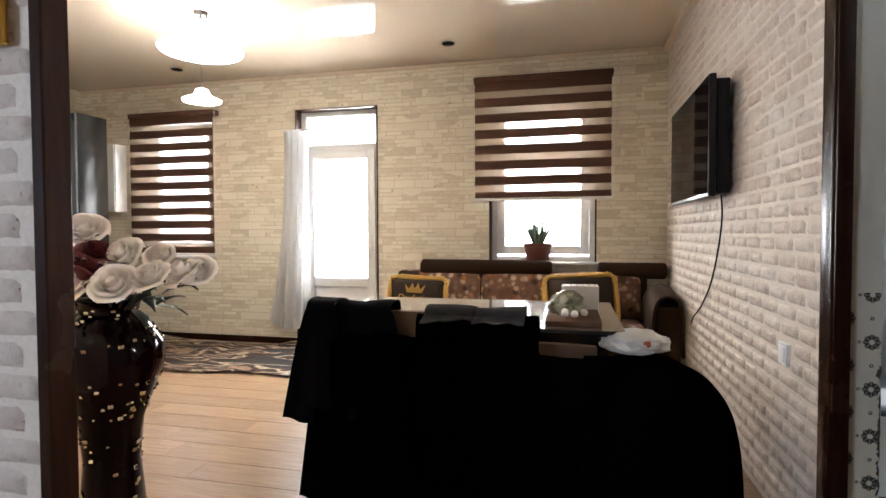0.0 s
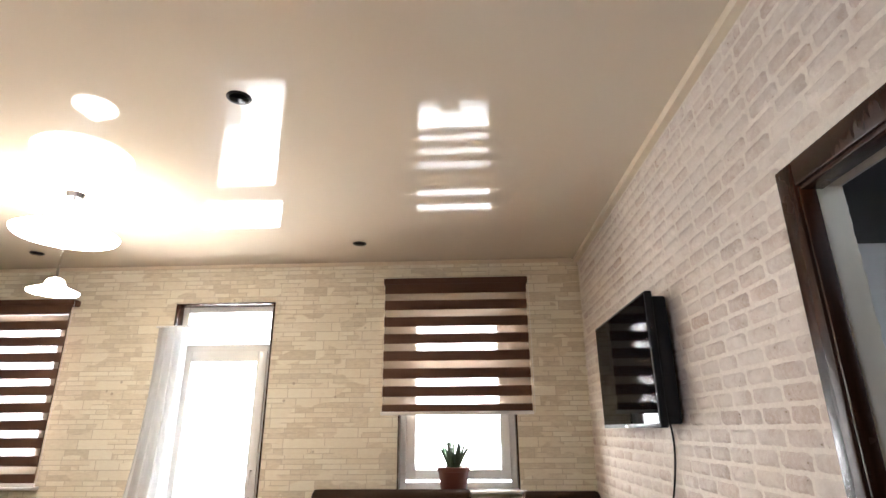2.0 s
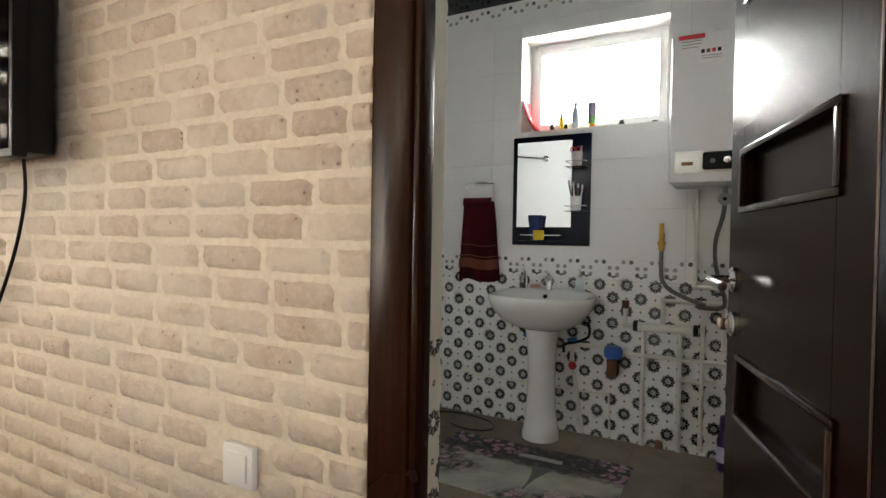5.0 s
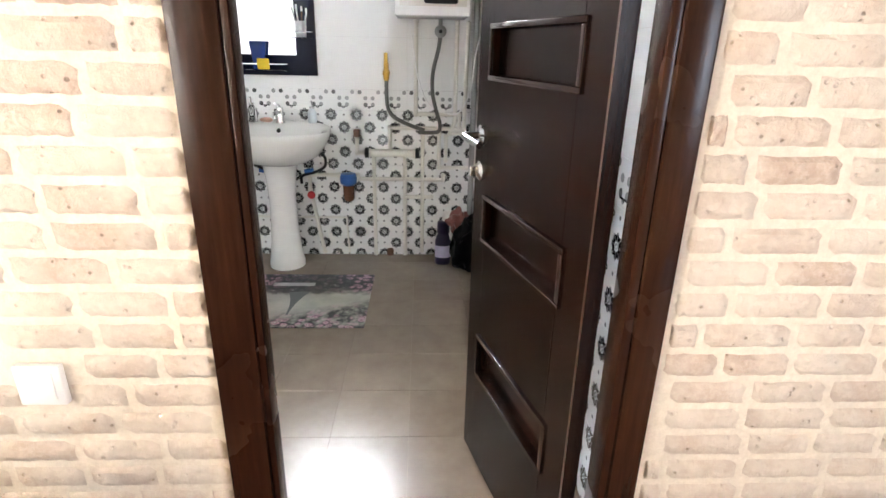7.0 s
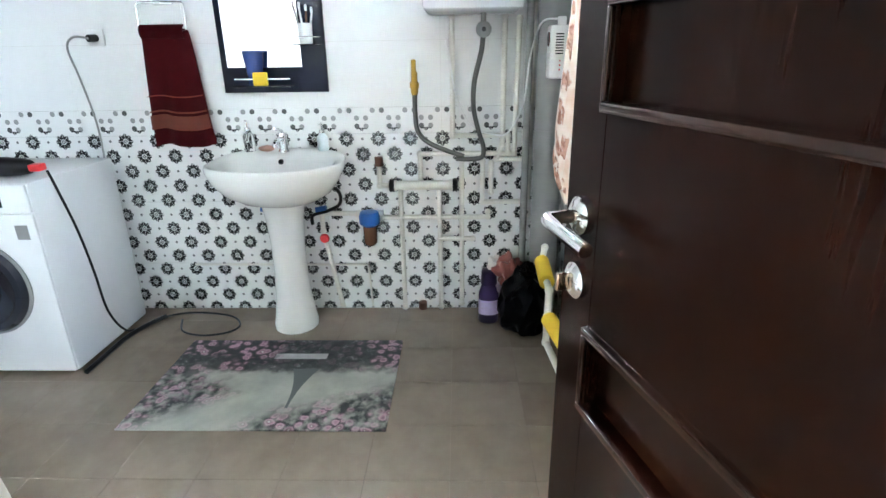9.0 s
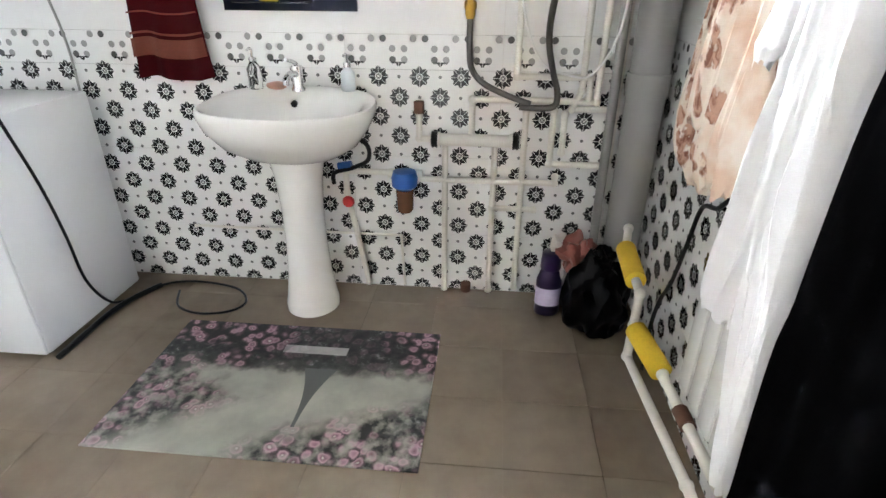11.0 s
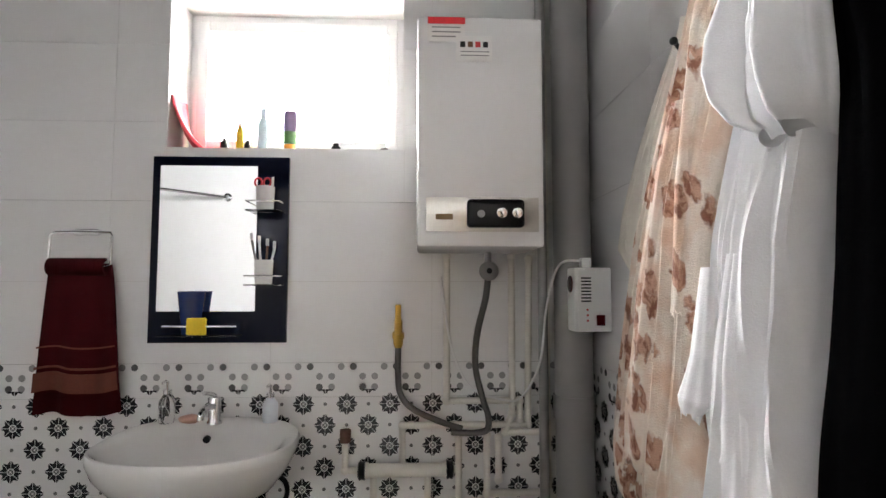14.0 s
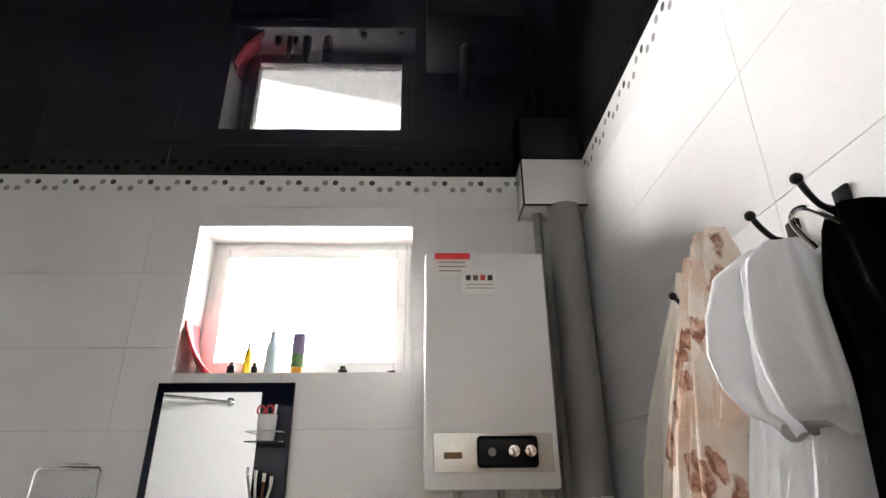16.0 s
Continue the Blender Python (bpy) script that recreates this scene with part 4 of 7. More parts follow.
for k in range(12):
    part("dot", cyl((0.815 + 0.032 * (k % 6), 5.055 + 0.05 * (k // 6), 0.9045), (0.815 + 0.032 * (k % 6), 5.055 + 0.05 * (k // 6), 0.9065), 0.005, 8), GREYPLASTIC, ts)


# ---- chairs, hung with clothes ----
def chair(x, y, label, drop=0.0):
    ch = thing("dining_chair", (x, y, 0), label, "chair", "chairs at the table")
    part("seat", box(x - 0.21, x + 0.21, y, y + 0.42, 0.43, 0.48, 0.02), TANLEATHER, ch)
    for dx in (-0.18, 0.18):
        part("leg", box(x + dx - 0.018, x + dx + 0.018, y + 0.36, y + 0.40, 0, 0.43, 0.004), CASING, ch)
        part("leg", box(x + dx - 0.018, x + dx + 0.018, y - 0.01, y + 0.03, 0, 0.80 - drop, 0.004), CASING, ch)
    part("backrest", sheet(lambda u, v: Vector((x - 0.215 + 0.43 * u, y - 0.02 + 0.03 * (2 * u - 1) ** 2 - 0.02 * v, 0.56 - drop + 0.285 * v - 0.012 * (2 * u - 1) ** 2)), 16, 8, 0.03), TANLEATHER, ch, "tan leather backrest")
    return ch


chair(0.18, 4.40, "dining chair with a tan leather back under hung clothes")
chair(0.74, 4.44, "low dining chair with a tan leather back beside hung clothes", 0.125)


def draped(x0, x1, y, ztop, zf, zb, depth, seed, flare=0.0, waves=5, rag=0.03):
    """A garment laid over a chair back: down the front, over the top, down behind."""
    def f(u, v):
        x = x0 + u * (x1 - x0)
        n1 = noise.noise(Vector((x * 6 + seed, v * 3, seed)))
        rip = 0.018 * math.sin(u * waves * 6.28 + seed) + 0.02 * n1
        if v < 0.45:
            t = v / 0.45
            z = zf + (ztop - 0.03 - zf) * t
            side = flare * (1 - t) ** 0.7 * (2 * u - 1)
            return Vector((x + side, y - depth / 2 - 0.05 * (1 - t) + rip * (1.2 - t), z + rag * n1))
        if v < 0.62:
            a = math.pi * (v - 0.45) / 0.17
            return Vector((x, y - depth / 2 * math.cos(a), ztop - 0.03 + 0.03 * math.sin(a) + 0.012 * n1))
        t = (v - 0.62) / 0.38
        return Vector((x, y + depth / 2 + rip * t * 0.5, ztop - 0.03 + (zb - ztop + 0.03) * t))
    return sheet(f, 34, 40, 0.006)


bc = thing("black_coat", (0.25, 4.315, 0.03), "long black coat hung from the chairs to the floor", "coat")
part("coat_body", draped(-0.22, 0.72, 4.315, 0.745, 0.03, 0.50, 0.07, 2.0, 0.10, 4), BLACKCLOTH, bc)
part("coat_sleeve", draped(0.02, 0.16, 4.30, 0.752, 0.22, 0.56, 0.10, 6.0, 0.03, 1), BLACKCLOTH, bc)
nj = thing("navy_jacket", (-0.11, 4.40, 0.36), "dark navy jacket hung over a chair back", "jacket")
part("jacket_body", draped(-0.31, 0.085, 4.40, 0.885, 0.36, 0.55, 0.15, 7.0, 0.11, 3, 0.05), NAVYCLOTH, nj)
part("jacket_sleeve", draped(-0.30, -0.17, 4.385, 0.895, 0.42, 0.60, 0.17, 1.0, 0.05, 1, 0.03), NAVYCLOTH, nj)
gt = thing("grey_trousers", (0.45, 4.40, 0.60), "grey denim trousers folded over a chair back", "trousers")
part("trouser_leg", draped(0.235, 0.448, 4.40, 0.868, 0.825, 0.60, 0.135, 4.0, 0.0, 2, 0.012), GREYCLOTH, gt)
part("trouser_leg", draped(0.452, 0.665, 4.40, 0.870, 0.82, 0.60, 0.137, 5.3, 0.0, 2, 0.012), GREYCLOTH, gt)
single("black_shawl", draped(0.20, 0.72, 4.378, 0.835, 0.10, 0.50, 0.112, 5.0, 0.0, 3), BLACKCLOTH, "black shawl hung over the chair under grey trousers", "shawl")
bj = thing("black_jacket", (0.84, 4.37, 0.03), "black jacket hung over a low chair", "jacket")
part("jacket_body", draped(0.64, 1.04, 4.37, 0.675, 0.03, 0.50, 0.12, 9.0, 0.10, 3), BLACKCLOTH, bj)
part("jacket_sleeve", draped(0.90, 1.02, 4.335, 0.69, 0.14, 0.55, 0.15, 3.0, 0.02, 1), BLACKCLOTH, bj)
po = thing("armchair", (1.22, 4.44, 0), "low black upholstered armchair beside the brick wall", "armchair")


def mound(u, v):
    a = 2 * math.pi * u
    r = math.sin(math.pi / 2 * min(1, v * 1.02)) ** 0.45
    c, s = math.cos(a), math.sin(a)
    x = math.copysign(abs(c) ** 0.55, c) * 0.27 * r
    y = math.copysign(abs(s) ** 0.55, s) * 0.33 * r
    z = 0.66 * (1 - v ** 2.6) - 0.12 * max(0, x) / 0.27 * (1 - v)
    return Vector((1.215 + x, 4.46 + y, max(0.02, z + 0.02 * noise.noise(Vector((x * 7, y * 7, z * 5))))))


part("upholstery", sheet(mound, 40, 24), BLACKCLOTH, po)
for x in (1.03, 1.40):
    for y in (4.22, 4.70):
        part("foot", cyl((x, y, 0), (x, y, 0.06), 0.02, 12), CASING, po)


bag = thing("plastic_bag", (1.11, 4.58, 0.66), "crumpled white plastic bag with a red print", "bag")
part("bag_body", crumple((1.11, 4.58, 0.705), 0.145, 0.12, 0.058, 3.3, 0.22), BAGPLASTIC, bag)
part("red_print", ball((1.155, 4.475, 0.72), 0.022, 0.012, 0.014, 2, 0.3), simple("orange_red_print", (0.45, 0.07, 0.03), 0.5), bag)

# ---- vase with artificial roses by the partition ----
VX, VY = -0.92, 3.86
vase = thing("floor_vase", (VX, VY, 0), "tall black glazed floor vase with gold mirror mosaic", "vase")
part("body", lathe([(0.12, 0), (0.135, 0.03), (0.115, 0.12), (0.10, 0.30), (0.115, 0.46), (0.16, 0.58), (0.195, 0.68), (0.19, 0.76), (0.14, 0.84), (0.10, 0.88), (0.11, 0.92), (0.13, 0.935), (0.115, 0.93), (0.09, 0.88), (0.01, 0.80)], 40, (VX, VY, 0)), VASEBLACK, vase)
random.seed(12)
for k in range(190):
    a, z = random.uniform(0, 6.28), random.choice([random.uniform(0.15, 0.60), random.uniform(0.48, 0.66), random.uniform(0.76, 0.9)])
    r = np.interp(z, [0.12, 0.30, 0.46, 0.58, 0.68, 0.76, 0.84, 0.88], [0.115, 0.10, 0.115, 0.16, 0.195, 0.19, 0.14, 0.10]) + 0.003
    s = random.uniform(0.005, 0.011)
    b = moved(box(-s, s, -0.003, 0.003, -s * 0.8, s * 0.8, 0.002, 1), Matrix.Translation((VX + r * math.cos(a), VY + r * math.sin(a), z)) @ Matrix.Rotation(a + math.pi / 2 + random.uniform(-0.4, 0.4), 4, "Z") @ Matrix.Rotation(random.uniform(-0.5, 0.5), 4, "X"))
    part("mosaic_chip", b, MIRRORBIT, vase, shade=False)
bq = thing("rose_bouquet", (VX, VY, 0.93), "bouquet of cream and dark red artificial roses in the vase", "flowers")


def rose(c, r, tilt, seed, mat):
    """A full bloom: a tight heart and four rings of cupped petals with rolled rims."""
    b = ball((0, 0, -0.15 * r), 0.42 * r, 0.42 * r, 0.5 * r, 2, 0.2, seed)
    rnd = random.Random(seed)
    for ring, (n, rad, hgt, opening) in enumerate(((3, 0.34, 0.62, 0.05), (4, 0.56, 0.56, 0.25), (5, 0.78, 0.44, 0.6), (6, 1.0, 0.24, 1.0))):
        for k in range(n):
            a0 = 6.283 * k / n + ring * 0.7 + rnd.uniform(-0.2, 0.2)
            wdt = 6.283 / n * 0.62
            up = rnd.uniform(0.85, 1.1)

            def f(u, v):
                a = a0 + (u - 0.5) * 2 * wdt * math.sin(math.pi * min(0.5, 0.18 + 0.5 * v))
                rr = r * rad * (0.30 + 0.70 * v ** 0.55) * (1 + 0.10 * opening * v ** 3)
                z = r * (-0.45 + (hgt + 0.45) * up * v ** 0.8 - 0.22 * opening * max(0.0, v - 0.75) * 4 - 0.14 * (2 * u - 1) ** 2 * v)
                return Vector((rr * math.cos(a), rr * math.sin(a), z))
            join(b, sheet(f, 6, 6))
    return moved(b, Matrix.Translation(c) @ Euler(tilt).to_matrix().to_4x4())


HEADS = [(-0.897, 3.74, 1.204, 0.085), (-0.71, 3.72, 1.114, 0.08), (-0.866, 3.66, 1.019, 0.085), (-0.659, 3.62, 1.023, 0.085), (-0.564, 3.68, 1.044, 0.08), (-0.479, 3.74, 1.049, 0.078), (-0.468, 3.8, 1.057, 0.072), (-0.907, 3.78, 1.08, 0.06), (-0.663, 3.86, 1.106, 0.05), (-0.79, 3.98, 1.1, 0.07), (-1.03, 4.0, 1.1, 0.07)]
for k, (x, y, z, r) in enumerate(HEADS):
    part("rose", rose((x, y, z), r * 0.88, (0.80 + 0.25 * math.sin(k), 0.45 * math.cos(k * 2), 0.0), k, ROSE), ROSE, bq, "cream rose")
    part("stem", tube([(VX + (x - VX) * 0.1, VY + (y - VY) * 0.1, 0.86), (VX + (x - VX) * 0.6, VY + (y - VY) * 0.6, 0.95 + (z - 0.95) * 0.5), (x, y, z - r * 0.4)], 0.005, 6, 4), LEAF, bq)
for k, (x, y, z) in enumerate(((-0.985, 3.70, 1.165), (-0.80, 3.69, 1.125), (-0.775, 3.63, 1.065), (-0.94, 3.66, 1.09), (-0.72, 3.66, 1.02))):
    part("red_rose", rose((x, y, z), 0.065, (0.5, 0.2, k), 20 + k, REDROSE), REDROSE, bq, "dark red rose")
random.seed(3)
for k in range(26):
    a, r, z = random.uniform(0, 6.28), random.uniform(0.05, 0.24), random.uniform(0.90, 1.02)
    p = Vector((VX + r * math.cos(a), VY + r * math.sin(a), z))
    lf = sheet(lambda u, v: Vector(((u - 0.5) * 0.06 * math.sin(math.pi * min(0.98, v + 0.05)), 0.13 * v, 0.02 * math.sin(3 * v) - 0.01 * abs(u - 0.5))), 4, 6, 0.001)
    part("leaf", moved(lf, Matrix.Translation(p) @ Euler((random.uniform(-0.6, 0.6), random.uniform(-0.5, 0.5), a - 1.57)).to_matrix().to_4x4()), LEAF, bq)

# ---- things along the far wall ----
rg = sheet(lambda u, v: Vector((-3.75 + 2.35 * u + 0.10 * math.sin(v * 5), 6.14 + 1.06 * v + 0.06 * math.sin(u * 9) - 0.10 * u * (1 - v), 0.018 + 0.05 * max(0, noise.noise(Vector((u * 7, v * 4, 0)))) + 0.06 * v * max(0, noise.noise(Vector((u * 4 + 9, v * 3, 2)))))), 60, 30, 0.012)
single("plush_blanket", rg, TIGER, "brown and cream tiger-striped plush blanket on the floor", "blanket")
wd = thing("wardrobe", (-3.9, 6.05, 0), "tall dark blue-grey wardrobe with a black side", "wardrobe")
part("carcass", box(-4.55, -3.27, 5.90, 6.20, 0, 2.23, 0.004), BLACKLAC, wd)
for a, b in ((-4.54, -3.91), (-3.905, -3.275)):
    dr = part("wardrobe_door", box(a, b, 5.875, 5.899, 0.05, 2.22, 0.004), GREYBOX, wd, "dark blue-grey door")
    part("handle", cyl(((b - 0.04) if a < -4 else (a + 0.04), 5.86, 1.0), ((b - 0.04) if a < -4 else (a + 0.04), 5.86, 1.2), 0.006), CHROME, dr)
wc = thing("wall_cabinet", (-4.32, 7.2, 1.43), "small white metal meter cabinet on the wall", "cabinet")
part("body", box(-4.52, -4.14, 7.17, NY - 0.001, 1.435, 2.195, 0.006), ENAMEL, wc)
part("door", box(-4.51, -4.15, 7.155, 7.169, 1.445, 2.185, 0.004), ENAMEL, wc)
pf = thing("picture_frame", (-0.75, PY0 - 0.02, 1.56), "gilt picture frame on the partition wall", "picture")
part("frame", frame_bm(-1.10, -0.274, 1.575, 2.15, 0.055, PY0 - 0.035, PY0 - 0.008), GILT, pf)
part("picture", box(-1.045, -0.329, PY0 - 0.022, PY0 - 0.010, 1.63, 2.095), simple("dull_print", (0.25, 0.22, 0.18), 0.5, var=0.4, scale=6), pf)

# ---- bathroom door, frame and reveal ----
fr = thing("door_frame", (EX, 3.72, 0), "dark brown wooden bathroom door frame", "door frame", kind="structure")
for y0, y1 in ((4.097, 4.181), (3.303, 3.366)):
    part("casing", box(EX - 0.026, EX - 0.001, y0, y1, 0, 2.145, 0.006), CASING, fr)
part("casing", box(EX - 0.026, EX - 0.001, 3.367, 4.096, 2.062, 2.145, 0.006), CASING, fr)
part("jamb", box(EX - 0.020, EX + 0.056, 3.3675, 3.386, 0, 2.060, 0.003), CASING, fr)
part("jamb", box(EX - 0.020, EX + 0.028, 4.082, 4.0955, 0, 2.060, 0.003), CASING, fr)
part("jamb_back", box(EX + 0.001, EX + 0.056, 3.327, 3.366, 0, 2.074, 0.002), CASING, fr)
part("jamb_back", box(EX + 0.001, EX + 0.028, 4.097, 4.125, 0, 2.074, 0.002), CASING, fr)
part("head_jamb", box(EX - 0.020, EX + 0.045, 3.387, 4.081, 2.045, 2.0605, 0.003), CASING, fr)


def reveal_mat():
    """Cream glazed reveal: a column of printed rosettes on its lower half, broken black along the cut edge."""
    n = Nodes("cream_reveal_tile")
    x, y, z = n.xyz()
    f = n.noise(9, 4, 0.6)
    pz = 0.1538

    def rosette(cx, off, rad):
        a = n.m("SUBTRACT", x, cx)
        b = n.m("SUBTRACT", n.m("FLOORED_MODULO", n.m("ADD", z, pz / 2 - off), pz), pz / 2)
        r = n.m("SQRT", n.m("ADD", n.m("MULTIPLY", a, a), n.m("MULTIPLY", b, b)))
        th = n.m("ARCTAN2", b, a)
        edge = n.m("MULTIPLY_ADD", n.m("COSINE", n.m("MULTIPLY", th, 8.0)), rad * 0.1, rad * 0.9)
        spoke = n.m("GREATER_THAN", n.m("ABSOLUTE", n.m("SINE", n.m("MULTIPLY", th, 4.0))), 0.15)
        return n.m("MULTIPLY", n.m("MULTIPLY", n.m("LESS_THAN", r, edge), n.m("GREATER_THAN", r, rad * 0.3)), spoke)
    ros = n.m("MAXIMUM", rosette(EX + 0.102, 0.06, 0.027), rosette(EX + 0.030, 0.137, 0.027))
    dots = n.m("MAXIMUM", rosette(EX + 0.066, 0.06, 0.006), rosette(EX + 0.102, 0.137, 0.007))
    low = n.m("LESS_THAN", z, 0.99)
    chips = n.m("MULTIPLY", n.m("GREATER_THAN", n.m("ADD", x, n.m("MULTIPLY", n.noise(38, 3, 0.7), 0.05)), EX2 + 0.020), n.m("LESS_THAN", z, 0.80))
    col = n.mix(f, (0.66, 0.60, 0.47), (0.74, 0.69, 0.57))
    ink = n.m("MAXIMUM", n.m("MULTIPLY", n.m("MAXIMUM", ros, dots), low), chips)
    col = n.mix(n.m("MULTIPLY", ink, 0.92), col, (0.02, 0.018, 0.016))
    n.bump(f, 0.15, 0.004)
    return n.done(col, 0.22)


REVEAL = reveal_mat()
rv = thing("door_reveal", (EX2, 3.72, 0), "cream tiled door reveal with dark rosettes and chipped edges", "reveal", kind="structure")
for yy, s, xa in ((4.116, 1, 0.029), (3.354, -1, 0.057)):
    def ragged(u, v):
        return Vector((EX + xa + (0.129 - xa + 0.006 * noise.noise(Vector((yy, 0, v * 60)))) * u, yy + 0.002 * noise.noise(Vector((u * 5, yy, v * 40))), v * 2.07))
    part("plaster", sheet(ragged, 8, 120, 0.009 * s), REVEAL, rv)

HINGE = Matrix.Translation((1.708, 3.458, 0)) @ Matrix.Rotation(radians(15.1), 4, "Z")
door = thing("door_bathroom", (1.708, 3.458, 0.02), "open dark brown bathroom door with inset panels", "door")
PAN = [(0.362, 0.482), (0.815, 0.931), (1.268, 1.380), (1.721, 1.835)]
PA, PB, DW = 0.108, 0.542, 0.637
lf = box(0, PA, -0.04, 0, 0.02, 2.035, 0.002, 1)
box(PB, DW, -0.04, 0, 0.02, 2.035, 0.002, 1, bm=lf)
zz = 0.02
for a, b in PAN + [(2.035, 0)]:
    box(PA, PB, -0.04, 0, zz, a, bm=lf)
    zz = b
part("leaf", moved(lf, HINGE), DOORWOOD, door, shade=False)
part("edge_strip", moved(box(-0.0025, 0.003, 0.0002, 0.0016, 0.022, 2.033, 0.0006, 1), HINGE), simple("worn_edge_veneer", (0.045, 0.019, 0.009), 0.35, var=0.5, scale=25), door, "worn light edge of the veneer")
POLISH = simple("polished_moulding", (0.012, 0.0045, 0.0025), 0.16, var=0.1)
for a, b in PAN:
    part("inset_panel", moved(box(PA - 0.002, PB + 0.002, -0.034, -0.020, a - 0.002, b + 0.002), HINGE), DOORWOOD, door, shade=False)
    mo = box(PA - 0.016, PB + 0.012, 0.0005, 0.007, b, b + 0.014, 0.003)
    box(PA - 0.016, PB + 0.012, 0.0005, 0.007, a - 0.014, a, 0.003, bm=mo)
    box(PA - 0.016, PA, 0.0005, 0.007, a, b, 0.003, bm=mo)
    box(PB, PB + 0.012, 0.0005, 0.007, a, b, 0.003, bm=mo)
    part("moulding", moved(mo, HINGE), POLISH, door)
ros = moved(lathe([(0.028, 0), (0.028, 0.006), (0.02, 0.012), (0.012, 0.014)], 24), Matrix.Rotation(radians(-90), 4, "X"))
hd = part("handle_rose", moved(ros, HINGE @ Matrix.Translation((0.588, 0, 1.106))), CHROME, door)
part("lever", moved(tube([(0.588, 0.012, 1.106), (0.588, 0.045, 1.106), (0.581, 0.055, 1.105), (0.535, 0.056, 1.102), (0.471, 0.054, 1.098)], 0.010, 12, 4), HINGE), CHROME, hd, "chrome lever")
ros = moved(lathe([(0.028, 0), (0.028, 0.006), (0.02, 0.012), (0.012, 0.014)], 24), Matrix.Rotation(radians(-90), 4, "X"))
lk = part("lock_rose", moved(ros, HINGE @ Matrix.Translation((0.588, 0, 1.005))), CHROME, door)
part("thumb_turn", moved(box(0.584, 0.592, 0.012, 0.034, 0.991, 1.019, 0.002), HINGE), CHROME, lk)
ros = moved(lathe([(0.028, 0), (0.028, 0.006), (0.02, 0.012), (0.012, 0.014)], 24), Matrix.Rotation(radians(90), 4, "X"))
hd = part("handle_rose", moved(ros, HINGE @ Matrix.Translation((0.588, -0.04, 1.106))), CHROME, door)
part("lever", moved(tube([(0.588, -0.052, 1.106), (0.588, -0.085, 1.106), (0.581, -0.095, 1.105), (0.471, -0.094, 1.098)], 0.010, 12, 4), HINGE), CHROME, hd, "chrome lever")
for z in (0.25, 1.80):
    part("hinge_plate", box(1.704, 1.728, 3.3865, 3.424, z + 0.01, z + 0.09), CHROME, door)
    part("hinge", cyl((1.715, 3.424, z), (1.715, 3.424, z + 0.1), 0.007, 12), CHROME, door)
# ---- bathroom: window ----
bw = thing("window_4", (BX + 0.2, 4.43, WZ[2]), "high white plastic bathroom window in a deep reveal", "window", kind="structure")
part("window_frame", join(
    box(BX + 0.19, BX + 0.25, WZ[0], WZ[0] + 0.04, WZ[2], WZ[3], 0.005), box(BX + 0.19, BX + 0.25, WZ[1] - 0.04, WZ[1], WZ[2], WZ[3], 0.005),
    box(BX + 0.19, BX + 0.25, WZ[0] + 0.04, WZ[1] - 0.04, WZ[2], WZ[2] + 0.04, 0.005), box(BX + 0.19, BX + 0.25, WZ[0] + 0.04, WZ[1] - 0.04, WZ[3] - 0.04, WZ[3], 0.005)), PVC, bw)
part("sash", join(
    box(BX + 0.175, BX + 0.235, WZ[0] + 0.035, WZ[0] + 0.08, WZ[2] + 0.035, WZ[3] - 0.035, 0.005), box(BX + 0.175, BX + 0.235, WZ[1] - 0.08, WZ[1] - 0.035, WZ[2] + 0.035, WZ[3] - 0.035, 0.005),
    box(BX + 0.175, BX + 0.235, WZ[0] + 0.08, WZ[1] - 0.08, WZ[2] + 0.035, WZ[2] + 0.08, 0.005), box(BX + 0.175, BX + 0.235, WZ[0] + 0.08, WZ[1] - 0.08, WZ[3] - 0.08, WZ[3] - 0.035, 0.005)), PVC, bw)
p = part("pane", box(BX + 0.20, BX + 0.206, WZ[0] + 0.08, WZ[1] - 0.08, WZ[2] + 0.08, WZ[3] - 0.08), GLASS, bw, "clear pane", False)
p.visible_shadow = False
ln = box(BX + 0.001, BX + 0.19, WZ[0], WZ[1], WZ[2] - 0.001, WZ[2] + 0.004)
box(BX + 0.001, BX + 0.19, WZ[0], WZ[1], WZ[3] - 0.004, WZ[3] + 0.001, bm=ln)
box(BX + 0.001, BX + 0.19, WZ[0] - 0.001, WZ[0] + 0.004, WZ[2] + 0.004, WZ[3] - 0.004, bm=ln)
box(BX + 0.001, BX + 0.19, WZ[1] - 0.004, WZ[1] + 0.001, WZ[2] + 0.004, WZ[3] - 0.004, bm=ln)
part("lining", ln, WHITEPAINT, bw, shade=False)

SX = BX + 0.07


def bottle(name, y, h, r, mat, label, cap=None, x=SX, z=WZ[2] + 0.005, part_cap="cap"):
    bt = thing(name, (x, y, z), label, "bottle", "toiletries")
    part("body", lathe([(r * 0.9, 0), (r, h * 0.04), (r, h * 0.62), (r * 0.55, h * 0.78), (r * 0.42, h * 0.80)], 18, (x, y, z)), mat, bt)
    part(part_cap, lathe([(r * 0.5, h * 0.80), (r * 0.5, h * 0.98), (r * 0.42, h)], 16, (x, y, z)), cap or BLACKPLASTIC, bt)
    return bt


